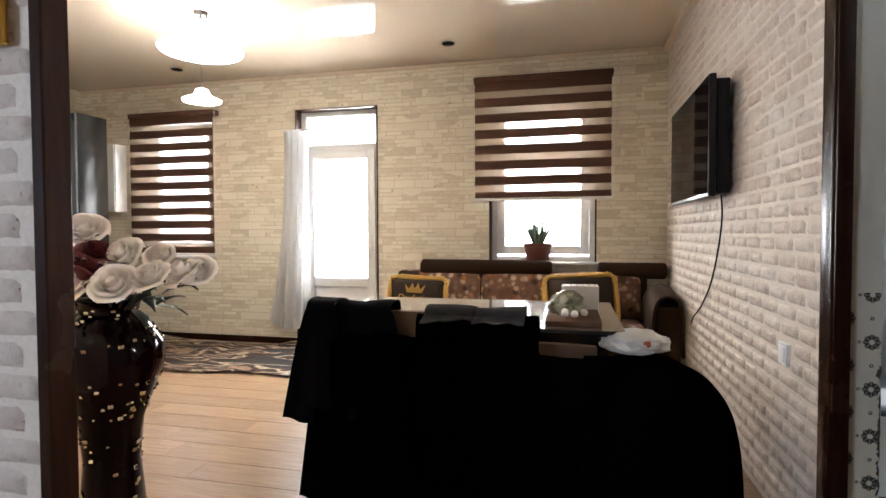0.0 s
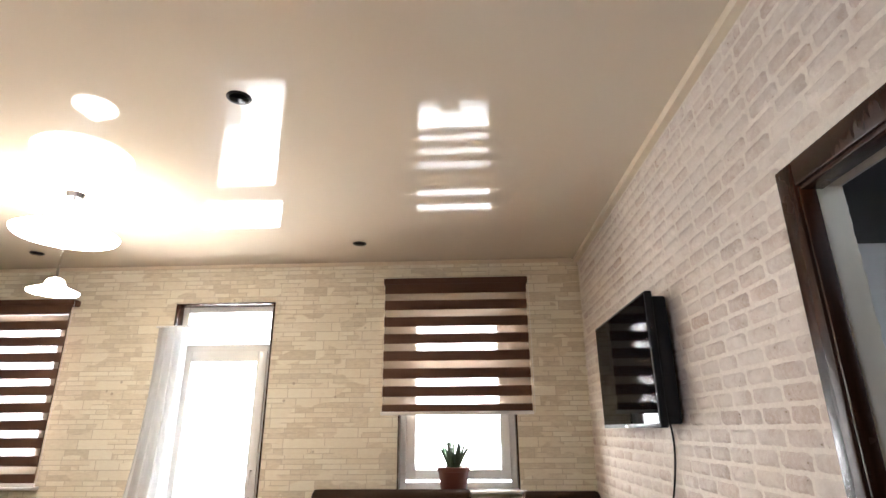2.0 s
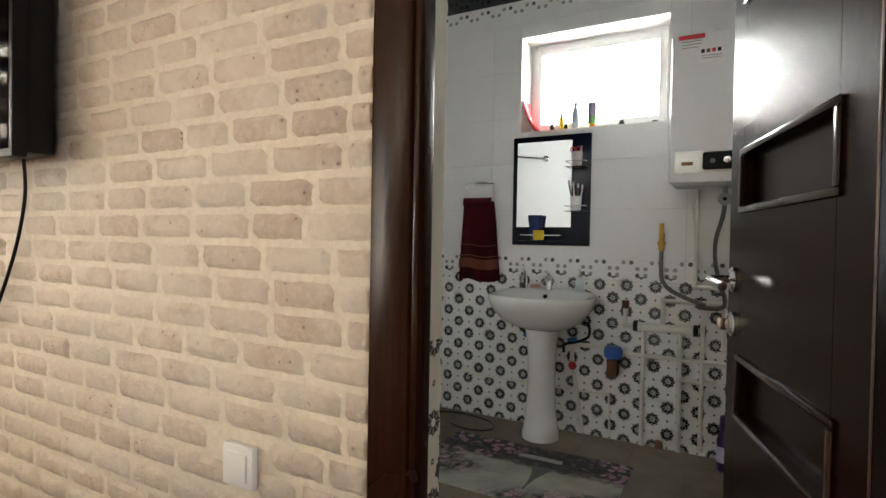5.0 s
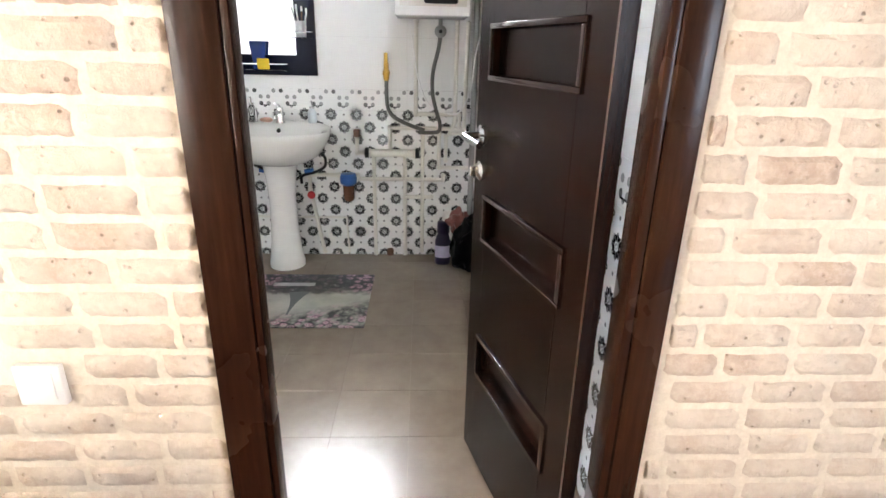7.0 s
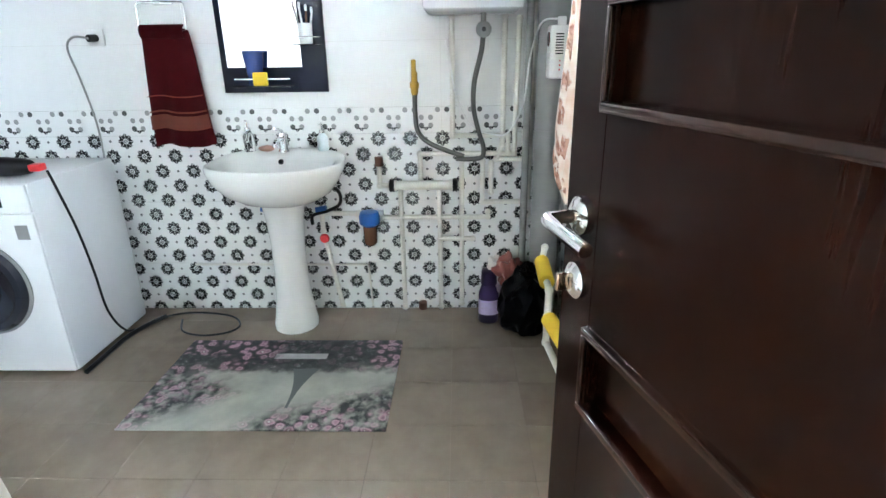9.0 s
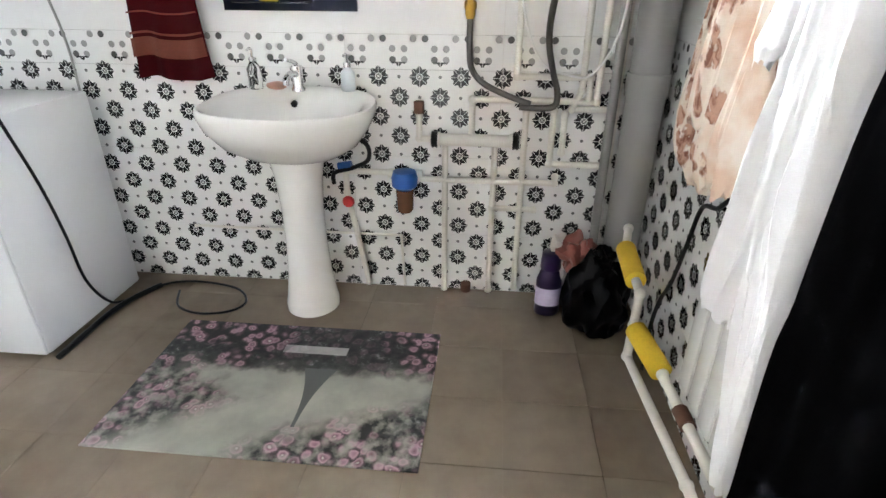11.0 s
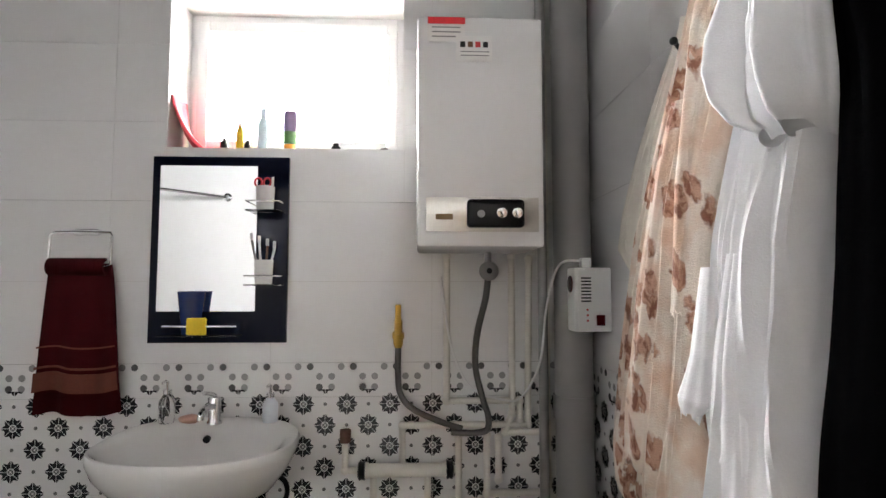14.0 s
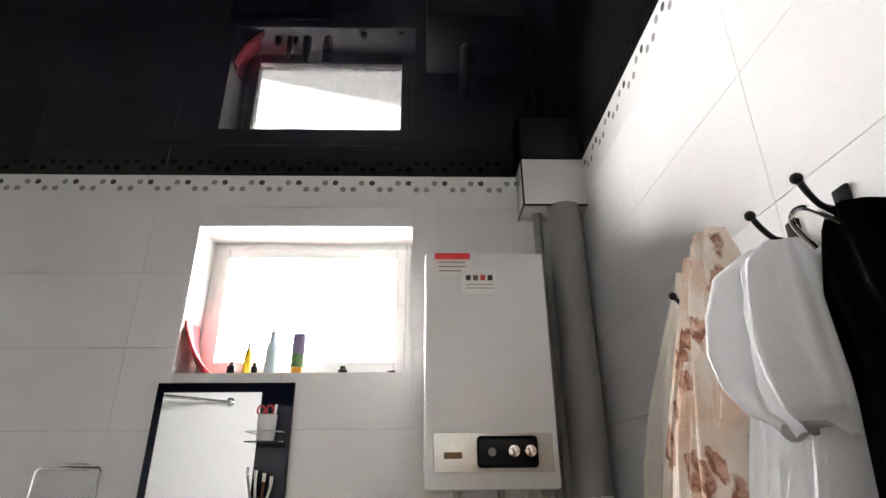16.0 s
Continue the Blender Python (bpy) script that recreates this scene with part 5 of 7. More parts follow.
TEAL = simple("green_shampoo", (0.08, 0.20, 0.06), 0.3)
PALEB = simple("pale_blue_plastic", (0.45, 0.55, 0.62), 0.3)
ORANGEP = simple("orange_plastic", (0.70, 0.28, 0.03), 0.4)
bottle("bottle", 4.685, 0.055, 0.016, BLACKPLASTIC, "tiny dark bottle on the bathroom window sill")
bottle("bottle", 4.625, 0.13, 0.014, YELLOW, "slim yellow bottle on the bathroom window sill", PVC)
bottle("bottle", 4.595, 0.05, 0.012, BLACKPLASTIC, "tiny dark bottle on the bathroom window sill")
bottle("bottle", 4.535, 0.175, 0.022, PALEB, "tall pale blue bottle on the bathroom window sill", PALEB)
tb = thing("cream_tube", (SX, 4.43, WZ[2] + 0.005), "purple and green cream tube with an orange cap", "tube", "toiletries")
part("cap", lathe([(0.022, 0), (0.022, 0.03)], 18, (SX, 4.43, WZ[2] + 0.005)), ORANGEP, tb)
part("lower_body", lathe([(0.026, 0.031), (0.027, 0.08)], 18, (SX, 4.43, WZ[2] + 0.005)), TEAL, tb)
part("upper_body", lathe([(0.027, 0.081), (0.027, 0.14), (0.024, 0.165)], 18, (SX, 4.43, WZ[2] + 0.005), 0.5, 1.0), simple("mauve_plastic", (0.22, 0.18, 0.30), 0.3), tb)
single("cosmetic_pot", lathe([(0.018, 0), (0.018, 0.016), (0.011, 0.018), (0.011, 0.03)], 16, (SX - 0.03, 4.245, WZ[2] + 0.005)), BLACKPLASTIC, "small dark cosmetic pot on the bathroom window sill", "pot")
single("soap_scrap", ball((SX - 0.04, 4.055, WZ[2] + 0.011), 0.011, 0.016, 0.007, 2, 0.3), BLACKPLASTIC, "small dark scrap on the bathroom window sill", "scrap")
single("red_cloth", sheet(lambda u, v: Vector((BX + 0.02 + 0.13 * u, 4.868 - 0.055 * (1 - v) * (1.2 - u) - 0.06 * (1 - v) ** 3 - 0.006 * math.sin(9 * u), WZ[2] + 0.006 + 0.21 * v)), 12, 14, 0.012), PINKCLOTH, "red and pink cloth leaning in the window corner", "cloth")

# ---- mirror panel ----
MX = BX - 0.018
MY0, MY1, MZ0, MZ1 = 4.409, 4.912, 1.159, 1.853
mp = thing("mirror_panel", (MX, (MY0 + MY1) / 2, MZ0), "navy glass wall panel with a mirror and small shelves", "mirror")
part("panel", box(MX, BX - 0.001, MY0, MY1, MZ0, MZ1, 0.002), NAVYGLASS, mp)
part("mirror", box(MX - 0.005, MX - 0.0005, MY0 + 0.115, MY1 - 0.03, MZ0 + 0.115, MZ1 - 0.035, 0.001), MIRROR, mp, shade=False)
for z in (MZ0 + 0.48, MZ0 + 0.21):
    sh = part("glass_shelf", box(MX - 0.085, MX - 0.001, MY0 + 0.012, MY0 + 0.135, z, z + 0.005, 0.001), GLASS, mp)
    part("wire_rail", tube([(MX - 0.002, MY0 + 0.014, z + 0.035), (MX - 0.085, MY0 + 0.014, z + 0.035), (MX - 0.085, MY0 + 0.133, z + 0.035), (MX - 0.002, MY0 + 0.133, z + 0.035)], 0.003, 8), CHROME, mp)
part("rail", tube([(MX, MY1 - 0.08, MZ0 + 0.065), (MX - 0.06, MY1 - 0.08, MZ0 + 0.065), (MX - 0.06, MY1 - 0.34, MZ0 + 0.065), (MX, MY1 - 0.34, MZ0 + 0.065)], 0.004, 8), CHROME, mp)
part("bottom_shelf", box(MX - 0.07, MX - 0.001, MY0 + 0.16, MY1 - 0.06, MZ0 + 0.028, MZ0 + 0.034, 0.001), GLASS, mp)


def cup(y, z, mat, label, r=0.034, h=0.088):
    c = thing("cup", (MX - 0.043, y, z), label, "cup", "cups on the mirror panel")
    part("cup_body", lathe([(r * 0.85, 0), (r * 0.9, 0.004), (r, h), (r * 0.92, h), (r * 0.8, 0.008), (0.002, 0.006)], 22, (MX - 0.043, y, z)), mat, c)
    return c


c1 = cup(MY0 + 0.075, MZ0 + 0.4855, ENAMEL, "white plastic cup with red scissors on a mirror shelf")
for s in (-1, 1):
    part("scissor_ring", tube([(MX - 0.043, MY0 + 0.085 + s * 0.016 + 0.013 * math.cos(a), MZ0 + 0.590 + 0.016 * math.sin(a)) for a in [k * 0.5236 for k in range(13)]], 0.0035, 8), REDP, c1, "red plastic scissor ring")
part("brush", cyl((MX - 0.043, MY0 + 0.055, MZ0 + 0.49), (MX - 0.038, MY0 + 0.05, MZ0 + 0.61), 0.005, 8), PVC, c1)
c2 = cup(MY0 + 0.075, MZ0 + 0.2155, ENAMEL, "white plastic cup with toothbrushes on a mirror shelf")
for k, (dy, mat) in enumerate(((-0.025, PVC), (-0.008, AMBER), (0.012, PVC), (0.03, GREYPLASTIC))):
    part("toothbrush", cyl((MX - 0.043, MY0 + 0.075 + dy * 0.4, MZ0 + 0.222), (MX - 0.043, MY0 + 0.075 + dy * 1.5, MZ0 + 0.345 + 0.01 * k), 0.0045, 8), mat, c2)
    part("bristles", box(MX - 0.052, MX - 0.040, MY0 + 0.07 + dy * 1.5, MY0 + 0.08 + dy * 1.5, MZ0 + 0.345 + 0.01 * k, MZ0 + 0.372 + 0.01 * k, 0.002), PVC, c2)
c3 = thing("tumbler", (MX - 0.036, MY1 - 0.17, MZ0 + 0.0345), "dark blue plastic tumbler on the mirror panel", "cup")
part("tumbler_body", lathe([(0.030, 0), (0.032, 0.004), (0.050, 0.155), (0.047, 0.155), (0.029, 0.006), (0.002, 0.006)], 22, (MX - 0.036, MY1 - 0.17, MZ0 + 0.0345), 0.62, 1.0), simple("dark_blue_plastic", (0.012, 0.03, 0.13), 0.2), c3)
single("sponge", box(MX - 0.067, MX - 0.052, MY1 - 0.235, MY1 - 0.165, MZ0 + 0.0345, MZ0 + 0.095, 0.006), YELLOW, "yellow sponge on the mirror rail", "sponge")

# ---- wash basin ----
BCX, BCY = 3.975, 4.637
bs = thing("wash_basin", (4.03, BCY, 0), "white ceramic pedestal wash basin", "basin")


def d_loop(k, z, dx=0.0, n=48):
    out = []
    for i in range(n):
        a = 2 * math.pi * i / n
        c, s = math.cos(a), math.sin(a)
        e = 0.55 if c > 0 else 0.92
        out.append((BCX + dx + 0.232 * k * math.copysign(abs(c) ** e, c), BCY + 0.318 * k * math.copysign(abs(s) ** (0.8 if c > 0 else 0.92), s), z + 0.03 * max(0, c) * k))
    return out


def loft(loops):
    b = bmesh.new()
    rows = [[b.verts.new(p) for p in lp] for lp in loops]
    n = len(rows[0])
    for a, c in zip(rows, rows[1:]):
        for k in range(n):
            b.faces.new((a[k], a[(k + 1) % n], c[(k + 1) % n], c[k]))
    b.faces.new(rows[0][::-1])
    b.faces.new(rows[-1])
    return b


part("bowl", loft([d_loop(0.34, 0.655, 0.04), d_loop(0.55, 0.675, 0.03), d_loop(0.78, 0.72, 0.015), d_loop(0.93, 0.785), d_loop(0.99, 0.83), d_loop(1.0, 0.85), d_loop(0.985, 0.862), d_loop(0.95, 0.864, -0.005), d_loop(0.86, 0.852, -0.022), d_loop(0.78, 0.82, -0.028), d_loop(0.62, 0.765, -0.022), d_loop(0.35, 0.735, -0.01), d_loop(0.08, 0.73, 0)]), CERAMIC, bs)
part("overflow", cyl((4.076, BCY, 0.850), (4.064, BCY, 0.847), 0.012, 18), BLACKPLASTIC, bs, "dark overflow hole")
part("drain", lathe([(0.022, 0.0), (0.022, 0.004), (0.01, 0.005)], 20, (3.97, BCY, 0.731)), CHROME, bs)
part("pedestal", lathe([(0.112, 0), (0.113, 0.03), (0.106, 0.06), (0.092, 0.16), (0.084, 0.30), (0.083, 0.45), (0.092, 0.58), (0.108, 0.67), (0.115, 0.70)], 36, (4.03, BCY, 0), 1.05, 0.98), CERAMIC, bs)
ft = thing("tap", (4.135, BCY, 0.88), "chrome single-lever basin tap", "tap")
part("tap_body", lathe([(0.026, 0), (0.026, 0.008), (0.021, 0.014), (0.021, 0.085), (0.018, 0.092)], 22, (4.135, BCY, 0.885)), CHROME, ft)
part("spout", tube([(4.13, BCY, 0.945), (4.07, BCY, 0.955), (4.02, BCY, 0.945), (4.012, BCY, 0.925)], 0.012, 12, 4), CHROME, ft)
part("lever", tube([(4.135, BCY, 0.978), (4.10, BCY, 0.995), (4.04, BCY + 0.004, 1.008)], 0.009, 10, 4, taper=0.7), CHROME, ft)
for y, mat, h, lab in ((4.805, GLASS, 0.10, "clear glass soap dispenser with a pump on the basin"), (4.445, PALEB, 0.085, "white and blue soap dispenser with a pump on the basin")):
    sd = thing("soap_dispenser", (4.14, y, 0.885), lab, "dispenser", "soap dispensers")
    part("body", lathe([(0.024, 0), (0.027, 0.006), (0.027, h * 0.75), (0.016, h * 0.92), (0.012, h)], 20, (4.14, y, 0.888)), mat if y > 4.6 else simple("white_blue_plastic", (0.66, 0.72, 0.76), 0.3, var=0.2, scale=30), sd)
    part("pump", tube([(4.14, y, 0.888 + h), (4.14, y, 0.93 + h), (4.125, y, 0.935 + h), (4.10, y, 0.932 + h)], 0.005, 8), CHROME, sd)
    part("collar", lathe([(0.014, h), (0.014, h + 0.015)], 16, (4.14, y, 0.888)), CHROME, sd)
single("soap_bar", ball((4.13, 4.72, 0.903), 0.028, 0.040, 0.016, 2, 0.1), simple("pink_soap", (0.50, 0.28, 0.21), 0.4), "pink soap bar on the basin", "soap")
for s, y1, lab in ((1, 4.80, "dark flexible water hose under the basin"), (-1, 4.37, "dark flexible water hose under the basin")):
    hz = thing("water_hose", (4.14, BCY + s * 0.2, 0.45), lab, "hose", "basin hoses")
    part("hose", tube([(4.12, BCY + s * 0.10, 0.72), (4.12, BCY + s * 0.24, 0.70), (4.15, BCY + s * 0.25, 0.62), (4.17, BCY + s * 0.18, 0.575), (4.17, BCY + s * 0.10, 0.55), (4.18, BCY + s * 0.09, 0.50)] if s < 0 else [(4.12, BCY + 0.10, 0.70), (4.14, BCY + 0.20, 0.66), (4.17, BCY + 0.16, 0.60), (4.18, BCY + 0.12, 0.585)], 0.009, 10, 6), BLACKPLASTIC, hz)
    part("valve", cyl((4.18, BCY + s * 0.17, 0.585), (4.18, BCY + s * 0.115, 0.575), 0.016, 14), BLUEP, hz, "blue stop valve")

# ---- towel ring and towel ----
tr = thing("towel_ring", (BX - 0.02, 5.145, 1.44), "chrome towel ring on the bathroom wall", "towel ring")
part("plate", box(BX - 0.02, BX - 0.001, 5.10, 5.19, 1.555, 1.578, 0.004), CHROME, tr)
part("ring", tube([(BX - 0.035, 5.145, 1.565), (BX - 0.038, 5.045, 1.563), (BX - 0.045, 5.036, 1.55), (BX - 0.05, 5.036, 1.445), (BX - 0.05, 5.05, 1.436), (BX - 0.05, 5.245, 1.436), (BX - 0.05, 5.255, 1.445), (BX - 0.045, 5.255, 1.55), (BX - 0.038, 5.245, 1.563), (BX - 0.035, 5.145, 1.565), (BX - 0.018, 5.145, 1.566)], 0.0045, 8), CHROME, tr)
tw = thing("towel", (BX - 0.05, 5.15, 0.915), "dark red terry towel with woven stripes on a ring", "towel")


def towel(z0, z1, off=0.0):
    def f(u, v):
        z = z0 + (z1 - z0) * v
        t = max(0.0, (1.45 - z) / 0.535)
        w = 0.205 + 0.085 * t ** 0.7
        y = 5.145 + (0.5 - u) * w - 0.022 * t
        return Vector((BX - 0.050 - off - 0.016 * t * (0.6 + math.sin(u * 14 + 2 * t)) - 0.012 * math.sin(u * 5), y, z + 0.010 * math.sin(u * 7) * t))
    return f


part("towel_cloth", sheet(towel(0.915, 1.45), 30, 28, 0.012), REDTOWEL, tw)
part("towel_fold", sheet(lambda u, v: Vector((BX - 0.05 - 0.020 * math.sin(math.pi * v) - 0.004, 5.145 + (0.5 - u) * 0.20, 1.437 + 0.022 * math.cos(math.pi * v))), 20, 8, 0.01), REDTOWEL, tw)
for z0, z1 in ((1.148, 1.154), (1.075, 1.083), (0.995, 1.062)):
    part("woven_stripe", sheet(towel(z0, z1, 0.0145), 30, 4, 0.002), STRIPETOWEL, tw)

# ---- washing machine with a hair dryer ----
wm = thing("washing_machine", (3.82, 5.785, 0), "white front-loading washing machine", "washing machine")
part("cabinet", box(3.56, 4.12, 5.488, 6.085, 0.015, 0.87, 0.012), ENAMEL, wm)
part("front_panel", box(3.548, 3.562, 5.492, 6.081, 0.02, 0.745, 0.005), ENAMEL, wm)
part("control_panel", box(3.546, 3.562, 5.492, 6.081, 0.75, 0.866, 0.006), ENAMEL, wm)
part("display", box(3.5435, 3.547, 5.60, 5.72, 0.775, 0.845, 0.001), BLACKPLASTIC, wm, "dark display")
part("energy_label", box(3.5445, 3.5475, 5.525, 5.575, 0.64, 0.70), GREYPLASTIC, wm)
rd = moved(lathe([(0.20, 0), (0.205, 0.02), (0.19, 0.038), (0.165, 0.042), (0.155, 0.034)], 44), Matrix.Translation((3.547, 5.79, 0.43)) @ Matrix.Rotation(radians(-90), 4, "Y"))
dr = part("door_ring", rd, simple("dark_chrome_ring", (0.02, 0.022, 0.03), 0.2, 0.0, Specular_IOR_Level=0.3), wm, "dark glossy ring")
part("trim_ring", moved(lathe([(0.206, 0), (0.214, 0.004), (0.216, 0.012), (0.206, 0.016)], 44), Matrix.Translation((3.547, 5.79, 0.43)) @ Matrix.Rotation(radians(-90), 4, "Y")), GREYPLASTIC, wm)
part("door_glass", ball((3.535, 5.79, 0.43), 0.03, 0.155, 0.155, 3), SCREEN, wm, "dark door glass")
part("drawer", box(3.544, 3.547, 5.86, 6.06, 0.765, 0.855, 0.001), ENAMEL, wm)
for x in (3.60, 4.07):
    for y in (5.53, 6.04):
        part("foot", cyl((x, y, 0), (x, y, 0.02), 0.02, 12), BLACKPLASTIC, wm)
hdr = thing("hair_dryer", (3.68, 5.62, 0.871), "black hair dryer lying on the washing machine", "hair dryer")
part("barrel", moved(lathe([(0.030, 0), (0.036, 0.01), (0.040, 0.08), (0.036, 0.15), (0.028, 0.19), (0.024, 0.195)], 22), Matrix.Translation((3.68, 5.74, 0.913)) @ Matrix.Rotation(radians(90), 4, "X")), BLACKPLASTIC, hdr)
part("grip", tube([(3.69, 5.72, 0.91), (3.74, 5.70, 0.895), (3.80, 5.68, 0.89)], 0.018, 12, 4), BLACKPLASTIC, hdr)
part("nozzle", box(3.655, 3.705, 5.50, 5.545, 0.895, 0.925, 0.006), REDP, hdr, "dark red nozzle")
single("trailing_cable", tube([(3.70, 5.50, 0.89), (3.69, 5.478, 0.84), (3.74, 5.468, 0.62), (3.78, 5.470, 0.40), (3.80, 5.468, 0.20), (3.87, 5.465, 0.06), (3.95, 5.45, 0.012), (4.10, 5.36, 0.010), (4.14, 5.22, 0.010), (4.10, 5.02, 0.010), (4.0, 4.93, 0.010), (3.92, 4.96, 0.010), (3.885, 5.08, 0.011), (3.93, 5.20, 0.012), (4.05, 5.26, 0.012)], 0.0055, 8, 6), BLACKPLASTIC, "dark cord trailing from the washing machine over the floor", "cord")
single("floor_cable", tube([(3.55, 5.45, 0.014), (3.70, 5.452, 0.014), (3.86, 5.45, 0.014), (3.98, 5.42, 0.014), (4.08, 5.36, 0.02)], 0.012, 8, 5), BLACKPLASTIC, "thick dark cord beside the washing machine", "cord")
so = thing("wall_outlet", (BX - 0.01, 5.49, 1.38), "white wall outlet with a black plug", "outlet")
part("plate", box(BX - 0.012, BX - 0.001, 5.455, 5.535, 1.38, 1.455, 0.004), PVC, so)
part("plug", cyl((BX - 0.012, 5.492, 1.416), (BX - 0.055, 5.50, 1.414), 0.017, 14), BLACKPLASTIC, so)
part("plug_cord", tube([(BX - 0.055, 5.50, 1.414), (BX - 0.075, 5.56, 1.42), (BX - 0.05, 5.615, 1.37), (BX - 0.02, 5.61, 1.24), (BX - 0.012, 5.585, 1.05), (BX - 0.03, 5.57, 0.88), (BX - 0.05, 5.57, 0.6)], 0.005, 8, 6), GREYPLASTIC, so)

# ---- gas boiler ----
bo = thing("gas_boiler", (4.0, 3.726, 1.488), "white wall-hung gas boiler", "boiler")
part("casing", box(3.815, 4.17, 3.528, 3.926, 1.488, 2.22, 0.012), ENAMEL, bo)
part("wall_bracket", box(4.17, BX - 0.001, 3.60, 3.85, 1.60, 2.12), GREYPLASTIC, bo)
part("control_strip", box(3.811, 3.816, 3.548, 3.898, 1.535, 1.642, 0.001), simple("brushed_silver_strip", (0.62, 0.60, 0.55), 0.3, 0.7, var=0.15, scale=80), bo)
dp = part("display", box(3.806, 3.812, 3.595, 3.772, 1.547, 1.634, 0.012, 3), BLACKPLASTIC, bo, "black rounded control display")
for y in (3.665, 3.617):
    part("knob", moved(lathe([(0.020, 0), (0.020, 0.006), (0.016, 0.014), (0.012, 0.015)], 20), Matrix.Translation((3.806, y, 1.592)) @ Matrix.Rotation(radians(-90), 4, "Y")), CHROME, dp)
part("button", moved(lathe([(0.012, 0), (0.010, 0.004)], 16), Matrix.Translation((3.806, 3.728, 1.590)) @ Matrix.Rotation(radians(-90), 4, "Y")), GREYPLASTIC, dp)
part("name_bar", box(3.8095, 3.8115, 3.815, 3.868, 1.572, 1.590), simple("brown_print", (0.20, 0.12, 0.05), 0.5), bo)
st = part("sticker", box(3.8128, 3.8155, 3.775, 3.893, 2.135, 2.215), WHITEPAINT, bo, "white notice sticker")
part("sticker_head", box(3.8115, 3.8127, 3.775, 3.893, 2.193, 2.215), REDP, st, "red sticker head")
for z in (2.180, 2.165, 2.150):
    part("text_bar", box(3.8118, 3.8127, 3.79, 3.88, z, z + 0.004), GREYPLASTIC, st)
st = part("sticker", box(3.8113, 3.8126, 3.690, 3.805, 2.072, 2.155), WHITEPAINT, bo, "white notice sticker")
for k, m in enumerate((BLACKPLASTIC, AMBER, REDP, BLACKPLASTIC)):
    part("pictogram", box(3.8102, 3.8112, 3.775 - 0.024 * k, 3.791 - 0.024 * k, 2.118, 2.136), m, st)
for z in (2.102, 2.090):
    part("text_bar", box(3.8102, 3.8112, 3.70, 3.79, z, z + 0.003), GREYPLASTIC, st)
part("flue", tube([(4.0, 3.742, 2.21), (4.0, 3.742, 2.25), (4.03, 3.742, 2.275), (4.10, 3.742, 2.285), (BX - 0.002, 3.742, 2.29)], 0.033, 18, 5), PVC, bo, "white flue pipe")
part("gas_tap", moved(lathe([(0.034, 0), (0.034, 0.01), (0.022, 0.02), (0.012, 0.022)], 24), Matrix.Translation((4.04, 3.676, 1.42)) @ Matrix.Rotation(radians(-90), 4, "Y")), GREYPLASTIC, bo, "round grey gas connection")
part("gas_tap_hole", cyl((4.03, 3.676, 1.42), (4.015, 3.676, 1.42), 0.010, 14), BLACKPLASTIC, bo)
part("gas_tap_neck", cyl((4.06, 3.676, 1.42), (4.06, 3.676, 1.49), 0.012, 12), GREYPLASTIC, bo)

# ---- pipework on the window wall ----
PX = BX - 0.032


def run(pts, r=0.0125, x=PX):
    """Pipe through (y, z) points with elbows."""
    b = tube([(x, *pts[0]), (x, *pts[1])], r, 12)
    for a, c in zip(pts[1:], pts[2:]):
        join(b, tube([(x, *a), (x, *c)], r, 12))
    for y, z in pts[1:-1]:
        join(b, ball((x, y, z), r * 1.35, r * 1.35, r * 1.35, 2))
    for y, z in (pts[0], pts[-1]):
        join(b, ball((x, y, z), r * 1.3, r * 1.3, r * 1.3, 2))
    return b


pw = thing("pipework", (PX, 3.85, 0), "white plastic water pipes fixed to the bathroom wall", "pipes")
part("header_pipe", run([(4.115, 0.702), (3.815, 0.702)], 0.024, PX - 0.01), PPIPE, pw)
for y in (4.122, 3.806):
    part("pipe_clamp", moved(lathe([(0.027, -0.014), (0.034, -0.009), (0.030, 0), (0.034, 0.009), (0.027, 0.014)], 20), Matrix.Translation((PX - 0.01, y, 0.702)) @ Matrix.Rotation(radians(90), 4, "X")), BLACKPLASTIC, pw, "black rubber ring")
for pts in ([(3.978, 0.72), (3.978, 0.858), (3.515, 0.858), (3.505, 1.47)], [(3.815, 1.48), (3.815, 0.945), (3.545, 0.945), (3.545, 0.87)], [(3.572, 1.48), (3.572, 0.90), (3.60, 0.83), (3.45, 0.83)],
            [(4.082, 0.70), (4.082, 0.02)], [(3.885, 0.69), (3.885, 0.02)], [(3.772, 0.82), (3.772, 0.04)], [(4.175, 0.532), (3.640, 0.532), (3.640, 0.56)],
            [(3.668, 0.82), (3.668, 0.612), (3.455, 0.612), (3.455, 0.86)], [(3.885, 0.415), (3.715, 0.415)], [(4.185, 0.80), (4.185, 0.70), (4.13, 0.70)],
            [(4.30, 0.555), (4.495, 0.555), (4.495, 0.46), (4.425, 0.03)], [(3.625, 0.81), (3.625, 0.66)], [(4.26, 0.03), (4.27, 0.27), (5.2, 0.275)]):
    part("pipe", run(pts, 0.0125 if pts[0][0] != 4.26 else 0.006), PPIPE, pw)
part("cable_duct", box(BX - 0.022, BX - 0.001, 3.425, 3.447, 0.62, 2.22, 0.004), PPIPE, pw)
part("pipe_cap", cyl((PX, 4.185, 0.80), (PX, 4.185, 0.845), 0.02, 14), simple("rusty_cap", (0.11, 0.05, 0.03), 0.8, var=0.4), pw, "rusty brown cap")
